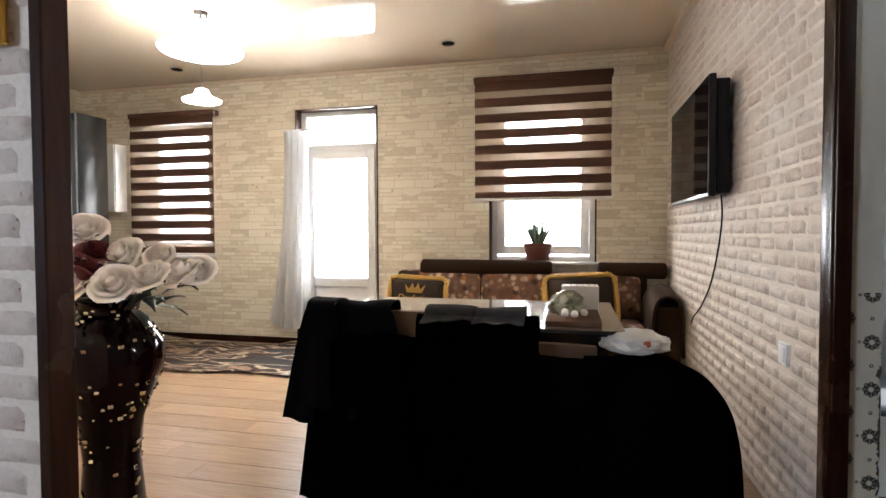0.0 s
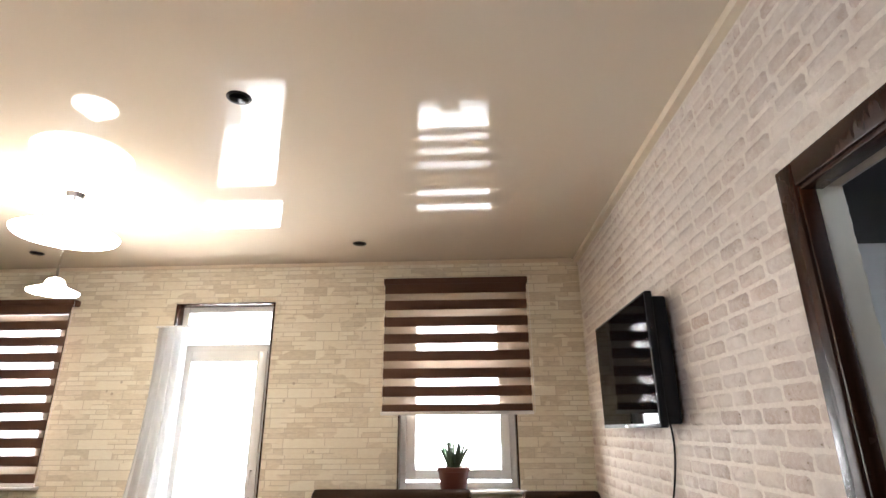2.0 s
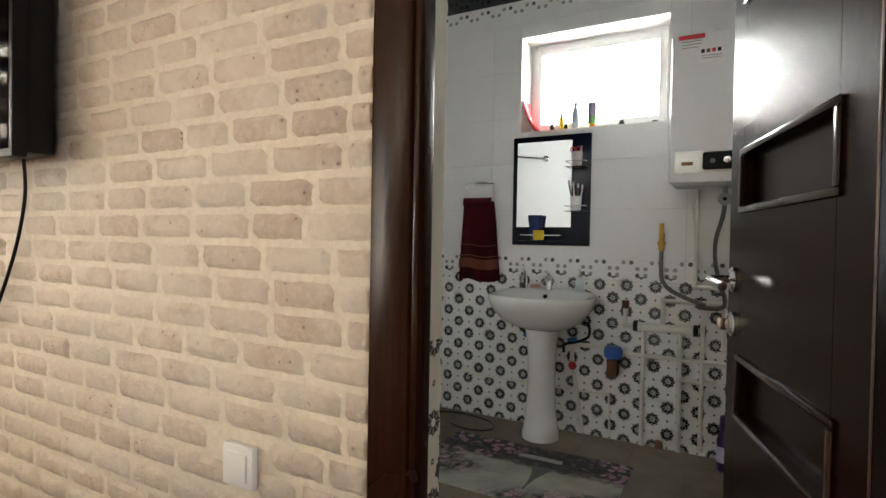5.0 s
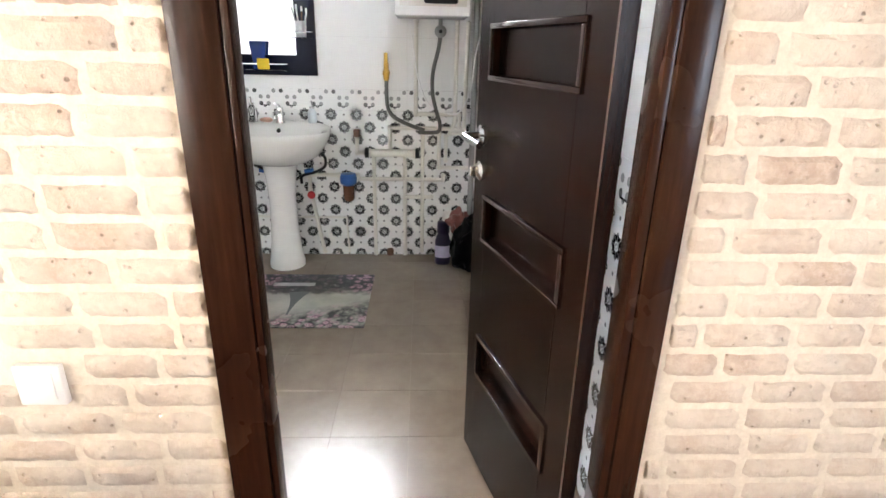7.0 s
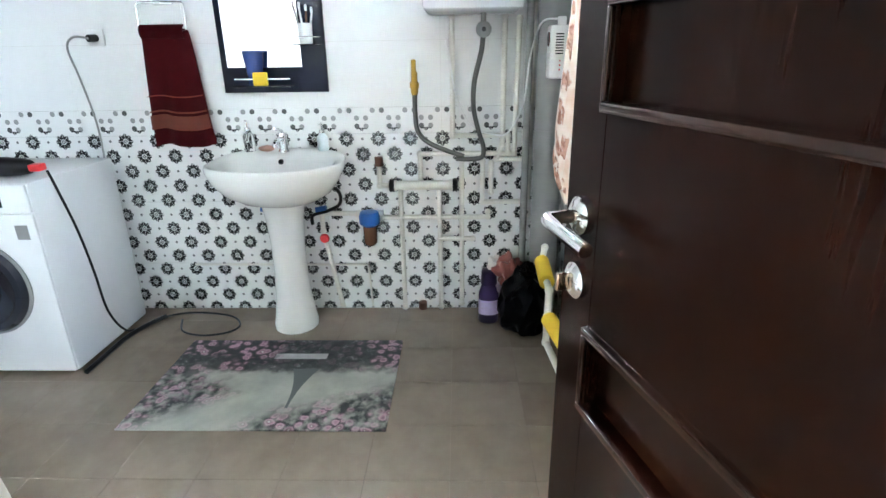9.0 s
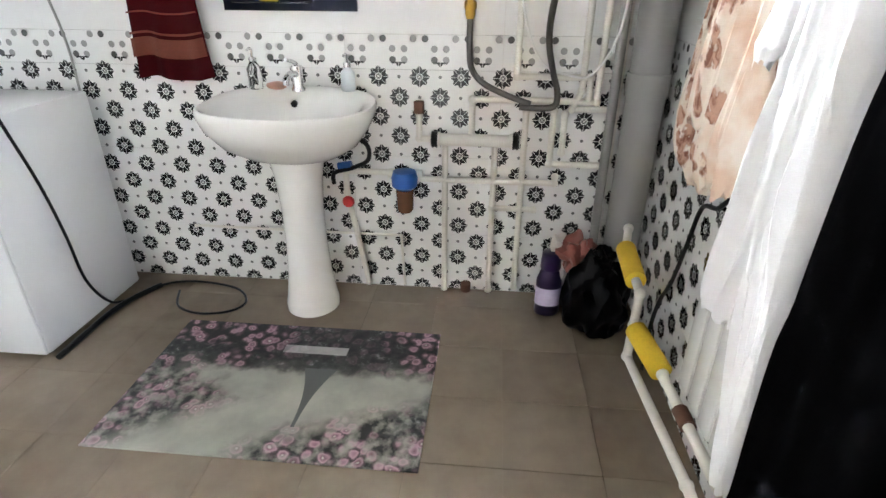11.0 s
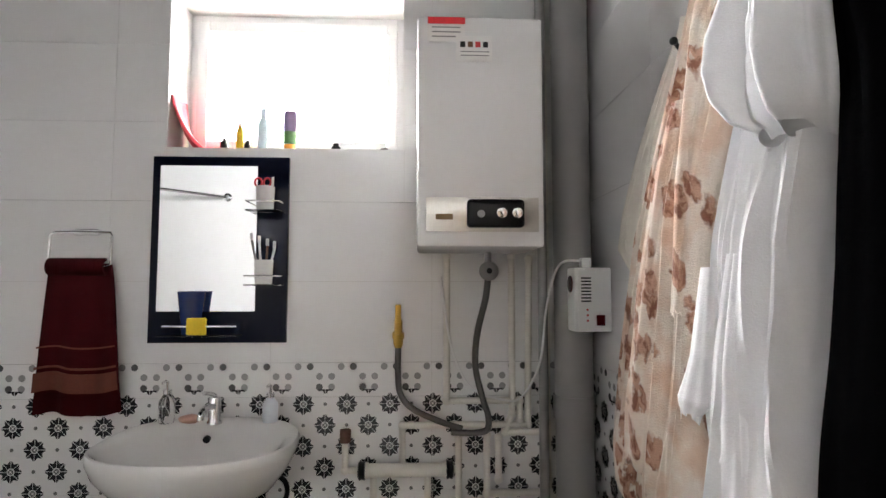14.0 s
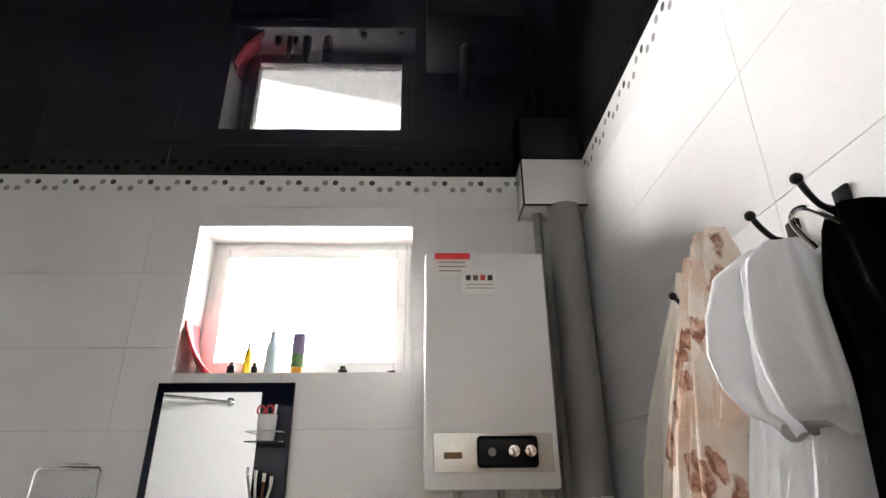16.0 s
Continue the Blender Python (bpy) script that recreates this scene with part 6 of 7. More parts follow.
part("red_valve", moved(lathe([(0.024, 0), (0.026, 0.008), (0.02, 0.02)], 18), Matrix.Translation((PX - 0.01, 4.488, 0.425)) @ Matrix.Rotation(radians(-90), 4, "Y")), REDP, pw, "red valve handle")
part("floor_bush", cyl((PX, 3.985, 0.01), (PX, 3.985, 0.05), 0.022, 14), MATS["rusty_cap"], pw)
fl = thing("water_filter", (PX, 4.245, 0.40), "water filter with a blue head and brown bowl", "filter")
part("filter_head", lathe([(0.034, 0.10), (0.052, 0.115), (0.054, 0.15), (0.046, 0.175), (0.02, 0.18)], 24, (PX - 0.025, 4.245, 0.395)), BLUEP, fl)
part("filter_bowl", lathe([(0.026, 0), (0.034, 0.012), (0.036, 0.10)], 22, (PX - 0.025, 4.245, 0.395)), AMBER, fl)
for y0, y1 in ((4.29, 4.315), (4.175, 4.20)):
    part("union", cyl((PX, y0, 0.552), (PX, y1, 0.552), 0.019, 12), PPIPE, fl)
gv = thing("gas_valve", (PX, 3.995, 1.12), "yellow brass gas valve with a grey hose", "valve")
part("valve_body", lathe([(0.013, 0), (0.018, 0.015), (0.018, 0.03), (0.022, 0.035), (0.022, 0.055), (0.015, 0.062), (0.015, 0.10)], 16, (PX, 3.995, 1.14)), BRASS, gv)
part("valve_lever", box(PX - 0.028, PX - 0.016, 3.984, 4.006, 1.19, 1.30, 0.004), BRASS, gv)
part("wall_stub", cyl((BX - 0.001, 3.995, 1.235), (PX, 3.995, 1.235), 0.014, 12), BRASS, gv)
part("gas_hose", tube([(PX, 3.995, 1.14), (PX, 3.995, 1.04), (PX, 3.985, 0.97), (PX - 0.012, 3.94, 0.92), (PX - 0.016, 3.85, 0.878), (PX - 0.016, 3.76, 0.848)], 0.0115, 10, 7), STEEL, gv, "braided grey hose")
part("boiler_hose", tube([(4.06, 3.676, 1.41), (4.05, 3.685, 1.33), (4.06, 3.715, 1.20), (PX - 0.06, 3.715, 1.08), (PX - 0.05, 3.69, 0.97), (PX - 0.045, 3.668, 0.90), (PX - 0.04, 3.672, 0.85), (PX - 0.03, 3.72, 0.836), (PX - 0.016, 3.80, 0.836)], 0.0115, 10, 7), STEEL, gv, "dark braided hose up to the boiler")

# ---- soil pipe, duct box, gas alarm ----
single("soil_pipe", join(cyl((4.105, 3.362, 0), (4.105, 3.362, 2.535), 0.068, 32), cyl((4.105, 3.362, 0.9), (4.105, 3.362, 0.98), 0.075, 32)), GREYPLASTIC, "thick grey plastic soil pipe in the bathroom corner", "pipe")
single("riser_pipe", cyl((4.15, 3.462, 0), (4.15, 3.462, 2.53), 0.018, 14), GREYPLASTIC, "thin grey riser pipe", "pipe")
dbx = thing("duct_box", (4.14, 3.40, 2.53), "tile-clad duct box under the bathroom ceiling", "duct box")
part("cladding", box(4.068, BX - 0.001, 3.272, 3.528, 2.535, BC - 0.002, 0.001), TILE_SIDE, dbx)
part("edge_strip", join(box(4.062, 4.07, 3.272, 3.532, 2.529, 2.535), box(4.062, 4.07, 3.526, 3.532, 2.535, BC - 0.002), box(4.07, BX - 0.001, 3.5285, 3.532, 2.529, 2.537)), CASING, dbx, "dark edge strip")
al = thing("gas_alarm", (3.99, 3.34, 1.21), "white gas alarm with a red sounder and a plugged cable", "alarm")
part("housing", box(3.955, 4.04, 3.272, 3.40, 1.215, 1.43, 0.007), PVC, al)
part("front_plate", box(3.947, 3.956, 3.290, 3.388, 1.225, 1.42, 0.003), PVC, al)
part("sounder", moved(lathe([(0.030, 0), (0.028, 0.004), (0.010, 0.005)], 22), Matrix.Translation((3.998, 3.399, 1.375)) @ Matrix.Rotation(radians(-90), 4, "X")), simple("deep_red_lens", (0.12, 0.005, 0.008), 0.15), al, "dark red round sounder")
for k in range(8):
    part("vent_slot", box(3.9455, 3.9475, 3.345, 3.378, 1.315 + 0.011 * k, 1.320 + 0.011 * k), BLACKPLASTIC, al)
part("button", box(3.944, 3.948, 3.30, 3.328, 1.237, 1.272, 0.001), simple("deep_red_lens", (0.12, 0.005, 0.008), 0.15), al, "dark red button")
for k in range(3):
    part("indicator", box(3.945, 3.948, 3.355, 3.361, 1.25 + 0.018 * k, 1.256 + 0.018 * k), REDP, al)
part("plug", box(3.985, 4.015, 3.33, 3.365, 1.43, 1.465, 0.005), PVC, al)
part("alarm_cable", tube([(4.0, 3.36, 1.455), (4.03, 3.43, 1.44), (4.05, 3.47, 1.30), (4.08, 3.49, 1.10), (4.12, 3.55, 0.97), (4.16, 3.62, 0.955), (4.16, 3.73, 1.0), (4.15, 3.80, 1.15), (4.14, 3.84, 1.40)], 0.0045, 8, 7), PVC, al)

# ---- radiator and its pipes ----
ra = thing("radiator", (2.93, 3.31, 0.26), "white aluminium sectional radiator", "radiator")
for k in range(11):
    x = 3.305 - 0.08 * k
    part("section", box(x - 0.037, x + 0.037, 3.280, 3.348, 0.26, 0.72, 0.010), ENAMEL, ra)
part("collector", join(cyl((2.47, 3.312, 0.30), (3.345, 3.312, 0.30), 0.02, 14), cyl((2.47, 3.312, 0.68), (3.345, 3.312, 0.68), 0.02, 14)), ENAMEL, ra)
for x in (2.7, 3.2):
    part("bracket", box(x - 0.01, x + 0.01, BY0, 3.282, 0.60, 0.62), GREYPLASTIC, ra)
hp = thing("heating_pipe", (3.3, 3.42, 0), "white heating pipe with yellow foam sleeves", "pipe")


def run3(pts, r):
    b = tube(pts[:2], r, 12)
    for a, c in zip(pts[1:], pts[2:]):
        join(b, tube([a, c], r, 12))
    for p in pts:
        join(b, ball(p, r * 1.3, r * 1.3, r * 1.3, 2))
    return b


part("pipe", run3([(4.0, 3.37, 0.43), (3.86, 3.405, 0.405), (3.60, 3.41, 0.385), (3.61, 3.41, 0.13), (3.10, 3.365, 0.12), (2.45, 3.345, 0.11), (2.45, 3.345, 0.01)], 0.015), PPIPE, hp)
part("pipe", run3([(3.605, 3.41, 0.26), (3.40, 3.365, 0.228), (2.95, 3.335, 0.215), (2.45, 3.33, 0.21), (2.45, 3.315, 0.28)], 0.015), PPIPE, hp)
part("foam_sleeve", tube([(3.87, 3.403, 0.408), (3.67, 3.409, 0.390)], 0.034, 14), YELLOW, hp, "yellow foam sleeve")
part("foam_sleeve", tube([(3.585, 3.407, 0.257), (3.41, 3.367, 0.230)], 0.034, 14), YELLOW, hp, "yellow foam sleeve")
part("rusty_union", tube([(3.26, 3.356, 0.224), (3.20, 3.352, 0.222)], 0.022, 12), MATS["rusty_cap"], hp)
single("heater_cable", tube([(3.42, 3.282, 0.80), (3.50, 3.282, 0.72), (3.60, 3.284, 0.68), (3.64, 3.286, 0.55), (3.66, 3.30, 0.40), (3.70, 3.31, 0.30), (3.68, 3.33, 0.2), (3.70, 3.32, 0.01)], 0.007, 8, 6), BLACKPLASTIC, "black cable down the tiled wall", "cable")

# ---- coat hooks with towels and robes ----
hk = thing("hook_rack", (2.95, BY0 + 0.01, 1.85), "row of black metal coat hooks", "hooks")
for x, dz in ((3.30, -0.035), (3.17, -0.02), (3.085, -0.01), (2.985, 0.0), (2.865, 0.0)):
    part("hook_plate", box(x - 0.016, x + 0.016, BY0, BY0 + 0.008, 1.835 + dz, 1.935 + dz, 0.003), BLACKPLASTIC, hk)
    part("hook", tube([(x, BY0 + 0.006, 1.898 + dz), (x - 0.015, BY0 + 0.05, 1.893 + dz), (x - 0.042, BY0 + 0.09, 1.900 + dz), (x - 0.064, BY0 + 0.118, 1.911 + dz)], 0.005, 8, 4), BLACKPLASTIC, hk)
    part("hook_knob", ball((x - 0.065, BY0 + 0.120, 1.912 + dz), 0.009, 0.009, 0.009, 2), BLACKPLASTIC, hk)


def hang(rows, folds, seed, n=96, amp=0.18, crease=0.0):
    """Cloth bunched on a hook: rows of (z, middle x, width, middle y, depth)."""
    rows = sorted(rows, reverse=True)
    zs = [r[0] for r in rows]
    loops = []
    steps = 44
    for i in range(steps + 1):
        z = zs[0] + (zs[-1] - zs[0]) * i / steps
        cx, w, cy, d = [float(np.interp(-z, [-q for q in zs], [r[k] for r in rows])) for k in (1, 2, 3, 4)]
        lp = []
        for k in range(n):
            a = 2 * math.pi * k / n
            ph = 0.9 * math.sin(z * 3 + seed) + 2.2 * noise.noise(Vector((1.3 * math.cos(a) + seed, 1.3 * math.sin(a), z * 2.2)))
            s1 = math.sin(folds * a + seed + ph)
            s2 = 1 - 2 * abs(math.sin(folds * a / 2 + seed + ph)) ** 0.7
            s3 = math.sin((2 * folds + 1) * a + 2 * seed - 1.4 * ph)
            wob = 1 + amp * ((1 - crease) * s1 - crease * s2) + 0.3 * amp * s3 + 0.10 * noise.noise(Vector((math.cos(a) * 2 + seed, math.sin(a) * 2, z * 4)))
            low = 0.03 * noise.noise(Vector((math.cos(a) * 3, math.sin(a) * 3, seed))) if i == steps else 0
            lp.append((cx + w / 2 * math.cos(a) * (0.85 + 0.15 * wob), max(BY0 + 0.004, cy + d / 2 * math.sin(a) * wob), z + low))
        loops.append(lp)
    return loft(loops)


def pleated(name, rows, n, seed, mat, parent, folds=4, amp=0.25, crease=0.3):
    """Cloth gathered into n upright folds that lie side by side, each fold a part."""
    rnd = random.Random(seed)
    for k in range(n):
        push, wide = rnd.uniform(-0.012, 0.016), rnd.uniform(1.05, 1.5)
        top = rnd.uniform(0.0, 0.02) if k else 0.0
        mine = [(z - top * (z > 1.6), cx + w * ((k + 0.5) / n - 0.5) * 0.92, w / n * wide, cy + push, d * rnd.uniform(0.75, 0.95)) for z, cx, w, cy, d in rows]
        part(name, hang(mine, folds, seed + 1.7 * k, 48, amp, crease), mat, parent)


hand = thing("small_towel", (3.45, 3.34, 1.30), "cream hand towel hanging on a wall hook", "towel")
pleated("towel_fold", [(1.93, 3.245, 0.035, 3.36, 0.04), (1.88, 3.28, 0.09, 3.35, 0.07), (1.70, 3.425, 0.17, 3.34, 0.10), (1.55, 3.52, 0.23, 3.335, 0.11), (1.47, 3.56, 0.23, 3.335, 0.11), (1.40, 3.53, 0.12, 3.335, 0.08), (1.30, 3.525, 0.03, 3.335, 0.04)], 3, 1.0, CREAMCLOTH, hand)
fr = thing("floral_robe", (3.3, 3.36, 0.82), "cream fleece robe with brown roses on a wall hook", "robe")
pleated("robe_fold", [(1.925, 3.115, 0.04, 3.38, 0.04), (1.87, 3.125, 0.09, 3.37, 0.07), (1.70, 3.17, 0.18, 3.365, 0.11), (1.48, 3.28, 0.22, 3.36, 0.13), (1.20, 3.38, 0.25, 3.36, 0.14), (0.98, 3.42, 0.26, 3.365, 0.14), (0.88, 3.43, 0.22, 3.365, 0.12), (0.82, 3.40, 0.12, 3.36, 0.08)], 5, 2.4, ROBE, fr)
part("sleeve", hang([(1.72, 3.16, 0.05, 3.41, 0.04), (1.60, 3.19, 0.08, 3.42, 0.06), (1.35, 3.27, 0.10, 3.425, 0.07), (1.10, 3.33, 0.11, 3.43, 0.07), (0.98, 3.36, 0.10, 3.43, 0.06)], 4, 0.7, 64, 0.22, 0.5), ROBE, fr)
fg = thing("floral_gown", (3.16, 3.38, 0.86), "folded fleece gown with brown roses on a wall hook", "robe")
pleated("gown_fold", [(1.935, 3.03, 0.04, 3.39, 0.04), (1.88, 3.035, 0.075, 3.39, 0.07), (1.69, 3.06, 0.15, 3.385, 0.11), (1.50, 3.14, 0.17, 3.385, 0.12), (1.20, 3.20, 0.18, 3.385, 0.13), (0.96, 3.245, 0.16, 3.385, 0.12), (0.86, 3.26, 0.10, 3.38, 0.08)], 4, 5.0, ROBE, fg)
part("collar", hang([(1.91, 3.03, 0.04, 3.42, 0.03), (1.80, 3.035, 0.06, 3.43, 0.05), (1.55, 3.09, 0.06, 3.44, 0.045), (1.32, 3.14, 0.035, 3.44, 0.03)], 3, 1.9, 48, 0.2, 0.5), ROBE, fg)
wr = thing("white_robe", (2.97, 3.36, 0.33), "white terry bathrobe on a wall hook", "robe")
pleated("robe_fold", [(1.80, 2.91, 0.09, 3.36, 0.08), (1.70, 2.91, 0.14, 3.365, 0.12), (1.60, 2.92, 0.15, 3.37, 0.13), (1.44, 2.965, 0.18, 3.37, 0.14), (1.30, 2.975, 0.19, 3.37, 0.14), (1.15, 2.99, 0.20, 3.37, 0.14), (0.95, 2.975, 0.19, 3.37, 0.13), (0.70, 2.935, 0.15, 3.37, 0.13), (0.40, 2.905, 0.10, 3.365, 0.11), (0.33, 2.905, 0.08, 3.365, 0.09)], 4, 0.4, WHITETERRY, wr)
part("sleeve", hang([(1.42, 2.99, 0.05, 3.40, 0.05), (1.25, 3.005, 0.08, 3.405, 0.07), (1.05, 3.02, 0.11, 3.405, 0.085), (0.90, 3.04, 0.13, 3.405, 0.085), (0.76, 3.065, 0.15, 3.405, 0.085), (0.69, 3.08, 0.155, 3.405, 0.08), (0.66, 3.085, 0.14, 3.405, 0.065)], 4, 3.0, 80, 0.34, 0.5), WHITETERRY, wr)
part("hood", hang([(1.85, 2.90, 0.07, 3.37, 0.06), (1.815, 2.91, 0.15, 3.385, 0.11), (1.75, 2.905, 0.185, 3.395, 0.13), (1.69, 2.895, 0.185, 3.40, 0.14), (1.64, 2.885, 0.17, 3.40, 0.135), (1.60, 2.875, 0.13, 3.395, 0.12), (1.58, 2.87, 0.08, 3.385, 0.09)], 5, 1.7, 120, 0.42, 0.6), WHITETERRY, wr)
part("lapel", hang([(1.40, 3.04, 0.03, 3.435, 0.025), (1.25, 3.06, 0.06, 3.44, 0.035), (1.17, 3.10, 0.10, 3.44, 0.03), (1.14, 3.125, 0.06, 3.435, 0.02)], 2, 0.9, 48, 0.15, 0.2), WHITETERRY, wr)
bo = thing("black_overcoat", (2.6, 3.37, 0.3), "long black coat hanging on a wall hook", "coat")
part("coat_body", hang([(1.845, 2.755, 0.05, 3.36, 0.06), (1.815, 2.735, 0.13, 3.36, 0.10), (1.74, 2.715, 0.19, 3.365, 0.13), (1.62, 2.67, 0.25, 3.37, 0.15), (1.45, 2.635, 0.35, 3.375, 0.17), (1.20, 2.635, 0.41, 3.38, 0.18), (0.80, 2.645, 0.42, 3.39, 0.19), (0.30, 2.63, 0.44, 3.39, 0.18)], 7, 6.0, 96, 0.12), BLACKCLOTH, bo)
part("coat_sleeve", hang([(1.70, 2.60, 0.08, 3.40, 0.08), (1.58, 2.56, 0.12, 3.41, 0.11), (1.20, 2.50, 0.12, 3.42, 0.11), (0.95, 2.48, 0.11, 3.42, 0.10)], 5, 2.0, 64, 0.12), BLACKCLOTH, bo)
part("hanging_loop", tube([(2.79, 3.40, 1.80), (2.78, 3.43, 1.835), (2.75, 3.43, 1.84), (2.735, 3.40, 1.81)], 0.004, 8, 5), CHROME, bo, "shiny chain loop at the collar")

# ---- on the bathroom floor ----
single("bath_mat", box(3.172, 3.845, 4.064, 5.098, 0.0005, 0.007, 0.002, 1), RUGMAT, "printed bath mat with a tower and flowers", "mat")
pb = thing("cleaner_bottle", (4.06, 3.635, 0), "purple cleaning agent bottle", "bottle")
part("bottle_body", lathe([(0.046, 0), (0.052, 0.01), (0.052, 0.16), (0.040, 0.20), (0.030, 0.215)], 22, (4.06, 3.635, 0), 0.7, 1.0), PURPLE, pb)
part("cap", lathe([(0.040, 0.214), (0.042, 0.22), (0.038, 0.285), (0.030, 0.29)], 20, (4.06, 3.635, 0)), PURPLE, pb)
lb = part("label", lathe([(0.0525, 0.05), (0.0525, 0.13)], 22, (4.06, 3.635, 0), 0.71, 1.01), simple("white_violet_label", (0.55, 0.50, 0.66), 0.4, var=0.4, scale=30), pb, "pale violet label")
BIN = simple("black_polythene", (0.0015, 0.0015, 0.002), 0.4, var=0.2, Specular_IOR_Level=0.06)
bb = thing("black_bin_bag", (3.96, 3.46, 0.0), "bulging black plastic bag on the bathroom floor", "bag")
part("bag_body", crumple((3.96, 3.46, 0.125), 0.125, 0.125, 0.19, 1.0, 0.30), BIN, bb)
part("bag_neck", crumple((3.97, 3.45, 0.295), 0.05, 0.045, 0.06, 3.0, 0.6), BIN, bb)
single("plastic_bag", crumple((4.06, 3.53, 0.27), 0.07, 0.07, 0.09, 8.0, 0.6), simple("red_brown_packet", (0.20, 0.06, 0.045), 0.35, var=0.6, scale=18), "crumpled red-brown packet behind the black bag", "packet")
single("clear_bag", crumple((4.10, 3.60, 0.20), 0.05, 0.06, 0.13, 5.0, 0.5), BAGPLASTIC, "crumpled whitish polythene bag by the wall", "bag")

# ---- toilet and curtain rod on the door side ----
to = thing("toilet", (2.17, 4.98, 0), "white toilet with a dark grey seat rim", "toilet")
part("bowl", loft([[(2.17 + 0.02 + k * 0.23 * math.cos(a), 4.98 + k2 * 0.175 * math.sin(a), z) for a in [2 * math.pi * i / 36 for i in range(36)]] for k, k2, z in ((0.62, 0.6, 0), (0.58, 0.58, 0.10), (0.75, 0.8, 0.25), (1.0, 1.0, 0.37), (1.02, 1.02, 0.385))]), CERAMIC, to)
part("seat", loft([[(2.20 + k * 0.25 * math.cos(a), 4.98 + k * 0.19 * math.sin(a), z) for a in [2 * math.pi * i / 40 for i in range(40)]] for k, z in ((0.97, 0.386), (1.0, 0.393), (1.0, 0.405), (0.97, 0.411))]), simple("dark_grey_seat", (0.07, 0.07, 0.08), 0.35), to, "dark grey seat rim")
part("lid", loft([[(2.20 + k * 0.25 * math.cos(a), 4.98 + k * 0.19 * math.sin(a), z) for a in [2 * math.pi * i / 40 for i in range(40)]] for k, z in ((0.86, 0.412), (0.88, 0.42), (0.84, 0.43), (0.5, 0.436))]), CERAMIC, to)
part("cistern", box(EX2 + 0.012, 2.05, 4.80, 5.16, 0.385, 0.76, 0.02), CERAMIC, to)
rdx = thing("curtain_rod", (EX2 + 0.01, 5.47, 2.0), "steel shower curtain rod with a wall flange", "rod")
part("flange", moved(lathe([(0.034, 0), (0.034, 0.006), (0.02, 0.012), (0.013, 0.03)], 22), Matrix.Translation((EX2 + 0.009, 5.47, 2.08)) @ Matrix.Rotation(radians(90), 4, "Y")), CHROME, rdx)
part("rod", tube([(EX2 + 0.02, 5.47, 2.08), (3.15, 6.745, 2.08)], 0.012, 12), CHROME, rdx)
# ---- pieces: floor planks, tiles, bricks ----
def shared_piece(name, me, parent, loc, scale=(1, 1, 1)):
    ob = bpy.data.objects.new(name, me)
    scene.collection.objects.link(ob)
    ob.parent = parent
    ob.location = Vector(loc) - BASE[parent]
    ob.scale = scale
    return ob


def mesh_of(name, bm, mat, shade=False):
    return finish(name, bm, mat, shade)


plank = mesh_of("plank", box(-0.6, 0.6, -0.0975, 0.0975, -0.011, 0, 0.0012, 1), LAMINATE)
random.seed(21)
y = SY + 0.0
row = 0
while y < NY - 0.05:
    x = WX + 0.2 - random.uniform(0, 1.0)
    while x < EX:
        a, b = max(x, WX + 0.002), min(x + 1.2, EX - 0.003)
        if b - a > 0.05:
            shared_piece("plank", plank, FLOOR, ((a + b) / 2, min(y + 0.0985, NY - 0.1), 0), ((b - a - 0.001) / 1.2, 1, 1))
        x += 1.2
    y += 0.197
    row += 1

P_T = 0.284
tile = mesh_of("floor_tile", box(-0.5, 0.5, -0.5, 0.5, -0.005, 0, 0.0, 1), FLOORTILE)
x = 2.078 - P_T
while x < BX:
    y = 3.822 - 2 * P_T
    while y < BY1:
        x0, x1, y0, y1 = max(x, EX2 + 0.01), min(x + P_T, BX - 0.001), max(y, BY0 + 0.001), min(y + P_T, BY1 - 0.001)
        if x1 - x0 > 0.02 and y1 - y0 > 0.02:
            shared_piece("floor_tile", tile, FLOOR_B, ((x0 + x1) / 2, (y0 + y1) / 2, 0), (x1 - x0 - 0.0016, y1 - y0 - 0.0016, 1))
        y += P_T
    x += P_T


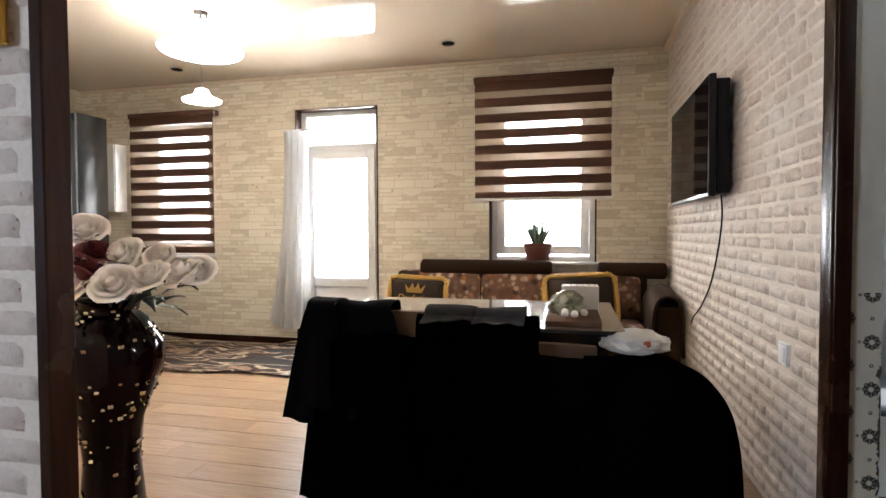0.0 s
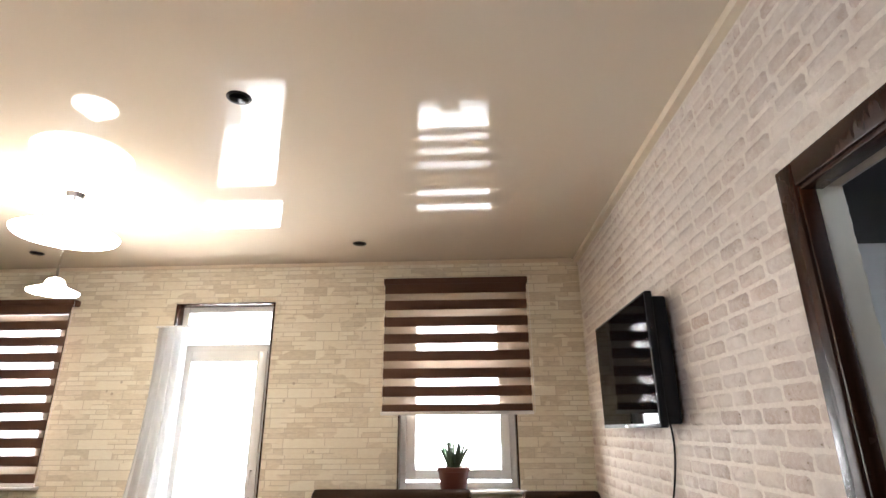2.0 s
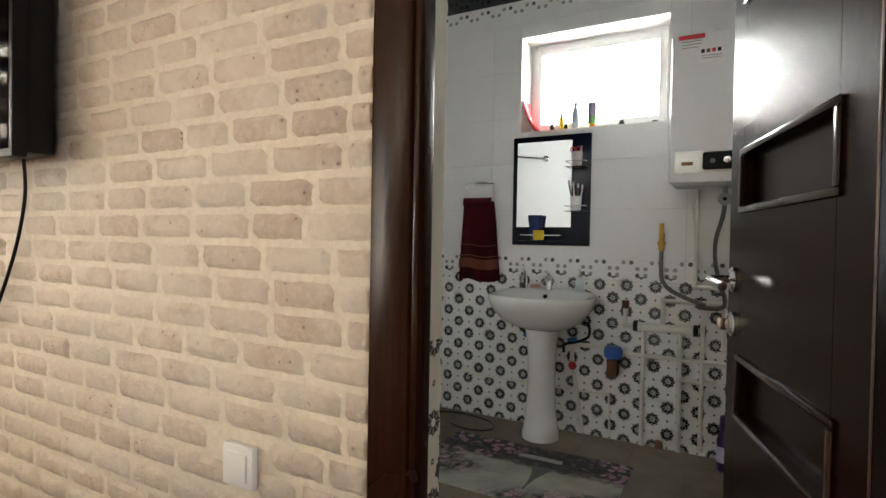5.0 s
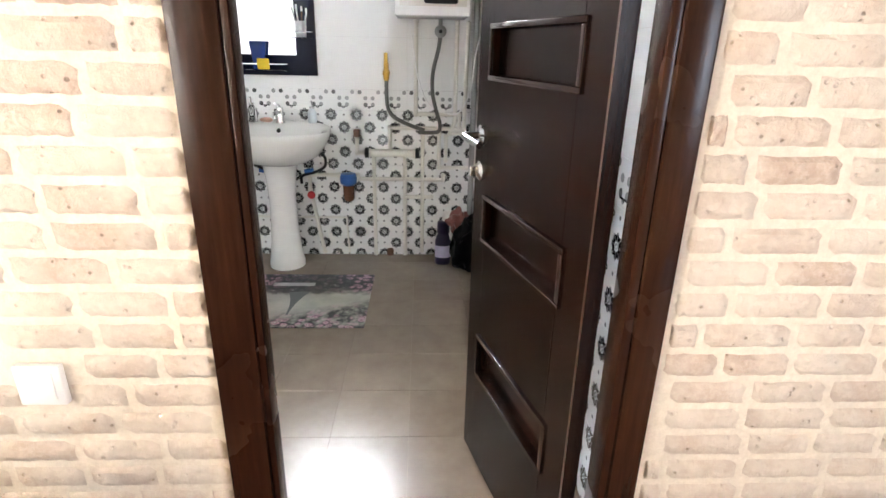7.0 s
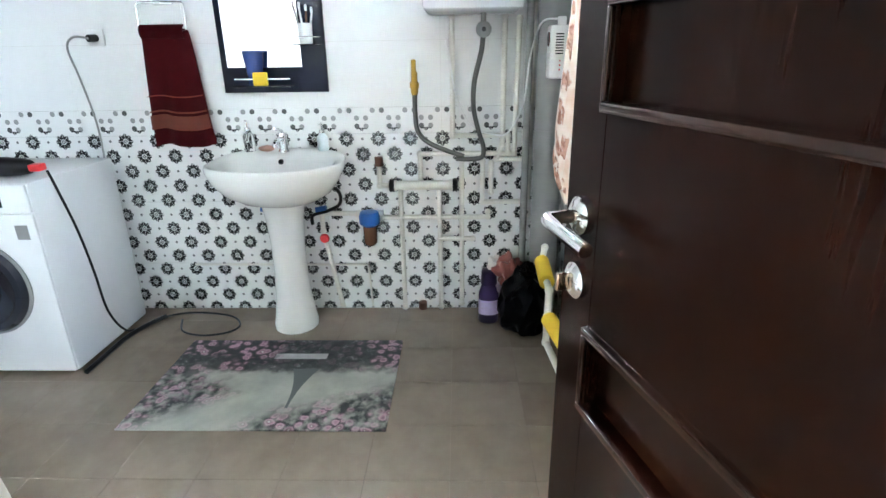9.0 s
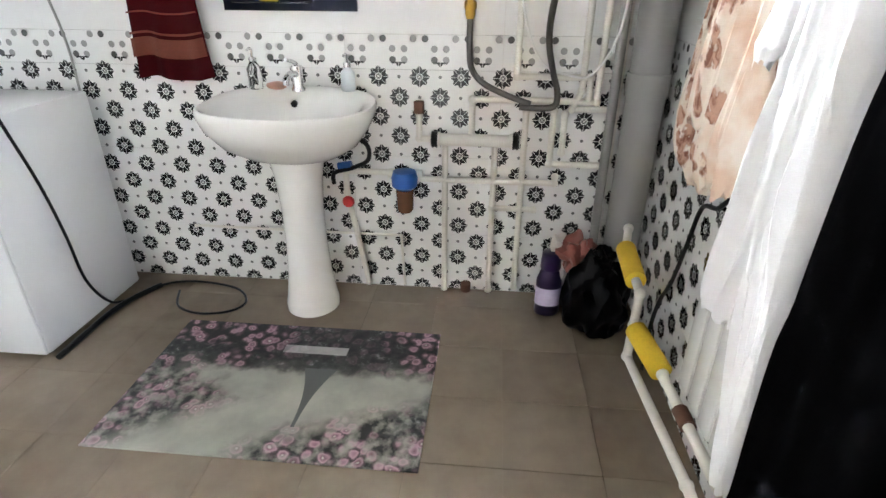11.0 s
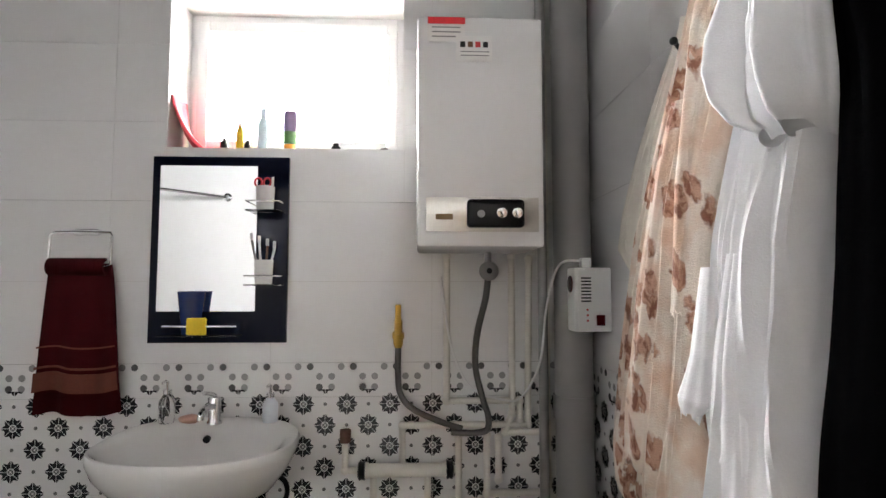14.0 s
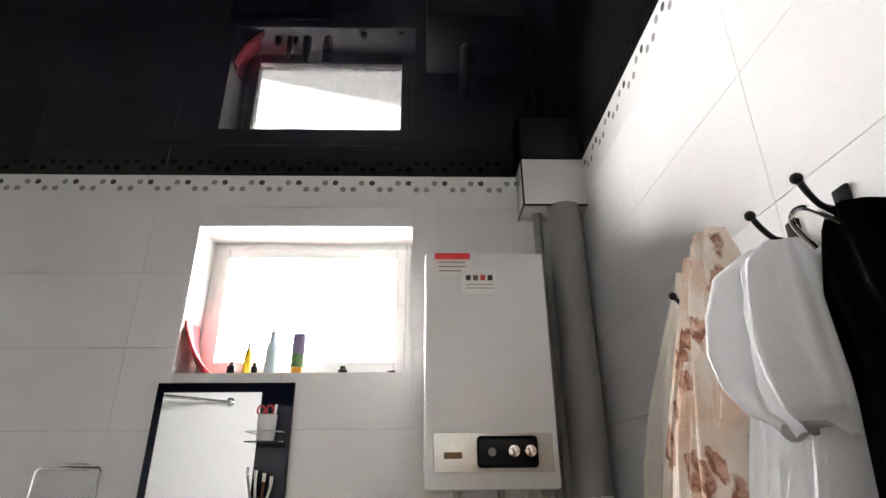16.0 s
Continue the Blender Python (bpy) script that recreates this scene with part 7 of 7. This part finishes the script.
# wall tiles: rows of patterned tile below, white above
ROWS_Z = [(0.0, 0.272), (0.272, 0.615), (0.615, 0.957), (0.957, 1.083), (1.083, 1.385), (1.385, 1.687), (1.687, 1.989), (1.989, 2.291), (2.291, 2.593), (2.593, BC)]
wt_b = mesh_of("wall_tile", box(-0.0075, 0.0, -0.5, 0.5, -0.5, 0.5, 0.0, 1), TILE_BACK)
wt_s = mesh_of("wall_tile", box(-0.5, 0.5, 0.0, 0.0075, -0.5, 0.5, 0.0, 1), TILE_SIDE)
for z0, z1 in ROWS_Z:
    y = BY0 + 0.0
    while y < BY1 - 0.01:
        ya, yb = y, min(y + 0.6, BY1)
        cuts = [(ya, yb, z0, z1)]
        if z1 > WZ[2] and z0 < WZ[3] and yb > WZ[0] and ya < WZ[1]:
            cuts = []
            if ya < WZ[0]:
                cuts.append((ya, WZ[0], z0, z1))
            if yb > WZ[1]:
                cuts.append((WZ[1], yb, z0, z1))
            m0, m1 = max(ya, WZ[0]), min(yb, WZ[1])
            if z0 < WZ[2]:
                cuts.append((m0, m1, z0, WZ[2]))
            if z1 > WZ[3]:
                cuts.append((m0, m1, WZ[3], z1))
        for a, b, c, d in cuts:
            if b - a > 0.004 and d - c > 0.004:
                shared_piece("wall_tile", wt_b, WALL_B, (BX + 0.0075, (a + b) / 2, (c + d) / 2), (1, b - a - 0.0012, d - c - 0.0012))
        y += 0.6
    x = BX
    while x > EX2 + 0.02:
        xa = max(x - 0.6, EX2 + 0.01)
        shared_piece("wall_tile", wt_s, WALL_R, ((xa + x) / 2, BY0 - 0.0075, (z0 + z1) / 2), (x - xa - 0.0012, 1, z1 - z0 - 0.0012))
        x -= 0.6


# bricks
def brick_bm(L, H, D, seed):
    nu, nv = 9, 4
    def f(u, v):
        a, b = 2 * u - 1, 2 * v - 1
        e = min(1.0, (1 - abs(a)) * 9) * min(1.0, (1 - abs(b)) * 2.6)
        n1 = noise.noise(Vector((u * 5 + seed, v * 2, seed)))
        return Vector((D * (0.15 + 0.85 * e) * (0.85 + 0.35 * n1) if e > 0 else -0.001,
                       a * L / 2 * (1 - 0.012 * noise.noise(Vector((v * 4, seed, 3)))) + 0.006 * noise.noise(Vector((v * 5, seed * 3, a))),
                       b * H / 2 + 0.0045 * noise.noise(Vector((u * 6, seed * 2, b * 2)))))
    return sheet(f, nu, nv)


BR_L, BR_H, PIT_Y, PIT_Z = 0.176, 0.0545, 0.190, 0.068
VARIANTS = [mesh_of("brick", moved(brick_bm(BR_L, BR_H, 0.010, 3.7 * k + 1), Matrix.Scale(-1, 4, (1, 0, 0))), BRICK, True) for k in range(7)]
random.seed(5)
cells = []
z, row = 0.05, 0
while z < LC - 0.06:
    y = SY + (0.095 if row % 2 else 0.0) + random.uniform(-0.02, 0.02)
    while y < NY - 0.01:
        L = random.choice((1.0, 1.0, 1.04, 0.92, 0.80))
        yc = y + PIT_Y * L / 2
        half = BR_L * L / 2
        blocked = (yc + half > 3.283 and yc - half < 4.187 and z - 0.03 < 2.145) or (4.46 < yc + half and yc - half < 4.59 and 0.63 < z < 0.76) or yc + half > NY - 0.004
        if blocked and z < 2.1:
            for lo, hi in ((SY, 3.281), (4.189, 4.478), (4.572, NY)):
                if lo + 0.02 < yc + half and yc - half < hi - 0.02 and not (hi == 4.478 and not 0.63 < z < 0.76 and yc > 4.3) and hi - lo > 0.05:
                    a, b = max(yc - half, lo), min(yc + half, hi)
                    if b - a > 0.03:
                        cells.append((z, (a + b) / 2, (b - a) / BR_L))
                    break
        elif not blocked:
            cells.append((z, yc, L))
        y += PIT_Y * L
    z += PIT_Z
    row += 1
rest = []
near = sorted(cells, key=lambda c: abs(c[1] - 4.2) + 0.5 * abs(c[0] - 1.0))
for k, (z, yc, L) in enumerate(near):
    v = VARIANTS[(k * 5 + int(yc * 37)) % 7]
    if k < 300:
        shared_piece("brick", v, WALL_E, (EX, yc, z), (1, L, 1))
    else:
        rest.append((v, yc, z, L))
verts, faces = [], []
for v, yc, z, L in rest:
    o = len(verts)
    verts += [(p.co.x + EX, p.co.y * L + yc, p.co.z + z) for p in v.vertices]
    faces += [tuple(o + i for i in f.vertices) for f in v.polygons]


def joined_bricks(name, verts, faces, parent, mat):
    me = bpy.data.meshes.new(name)
    base = BASE[parent]
    me.from_pydata([(a - base.x, b - base.y, c - base.z) for a, b, c in verts], [], faces)
    me.materials.append(mat)
    me.polygons.foreach_set("use_smooth", [True] * len(me.polygons))
    ob = new(name, me)
    ob.parent = parent
    return tagged(ob, kind="stuff")


def brick_far():
    """The same brick, its tone taken per piece of the joined mesh."""
    m = BRICK.copy()
    m.name = "brick_face_joined"
    t = m.node_tree
    geo = t.nodes.new("ShaderNodeNewGeometry")
    for l in list(t.links):
        if l.from_node.bl_idname == "ShaderNodeObjectInfo":
            t.links.new(geo.outputs["Random Per Island"], l.to_socket)
    return m


joined_bricks("brick_field", verts, faces, WALL_E, brick_far())
verts, faces = [], []
z, row = 0.05, 0
while z < LC - 0.06:
    x = -3.2 + (0.095 if row % 2 else 0)
    while x < -0.30:
        a, b = x, min(x + BR_L, -0.228)
        v = VARIANTS[(row * 3 + int(x * 31)) % 7]
        o = len(verts)
        verts += [((a + b) / 2 + p.co.y * (b - a) / BR_L, PY0 + p.co.x, p.co.z + z) for p in v.vertices]
        faces += [tuple(o + i for i in f.vertices)[::-1] for f in v.polygons]
        x += PIT_Y
    z += PIT_Z
    row += 1
joined_bricks("brick_field", verts, faces, WALL_P, bpy.data.materials["brick_face_joined"])
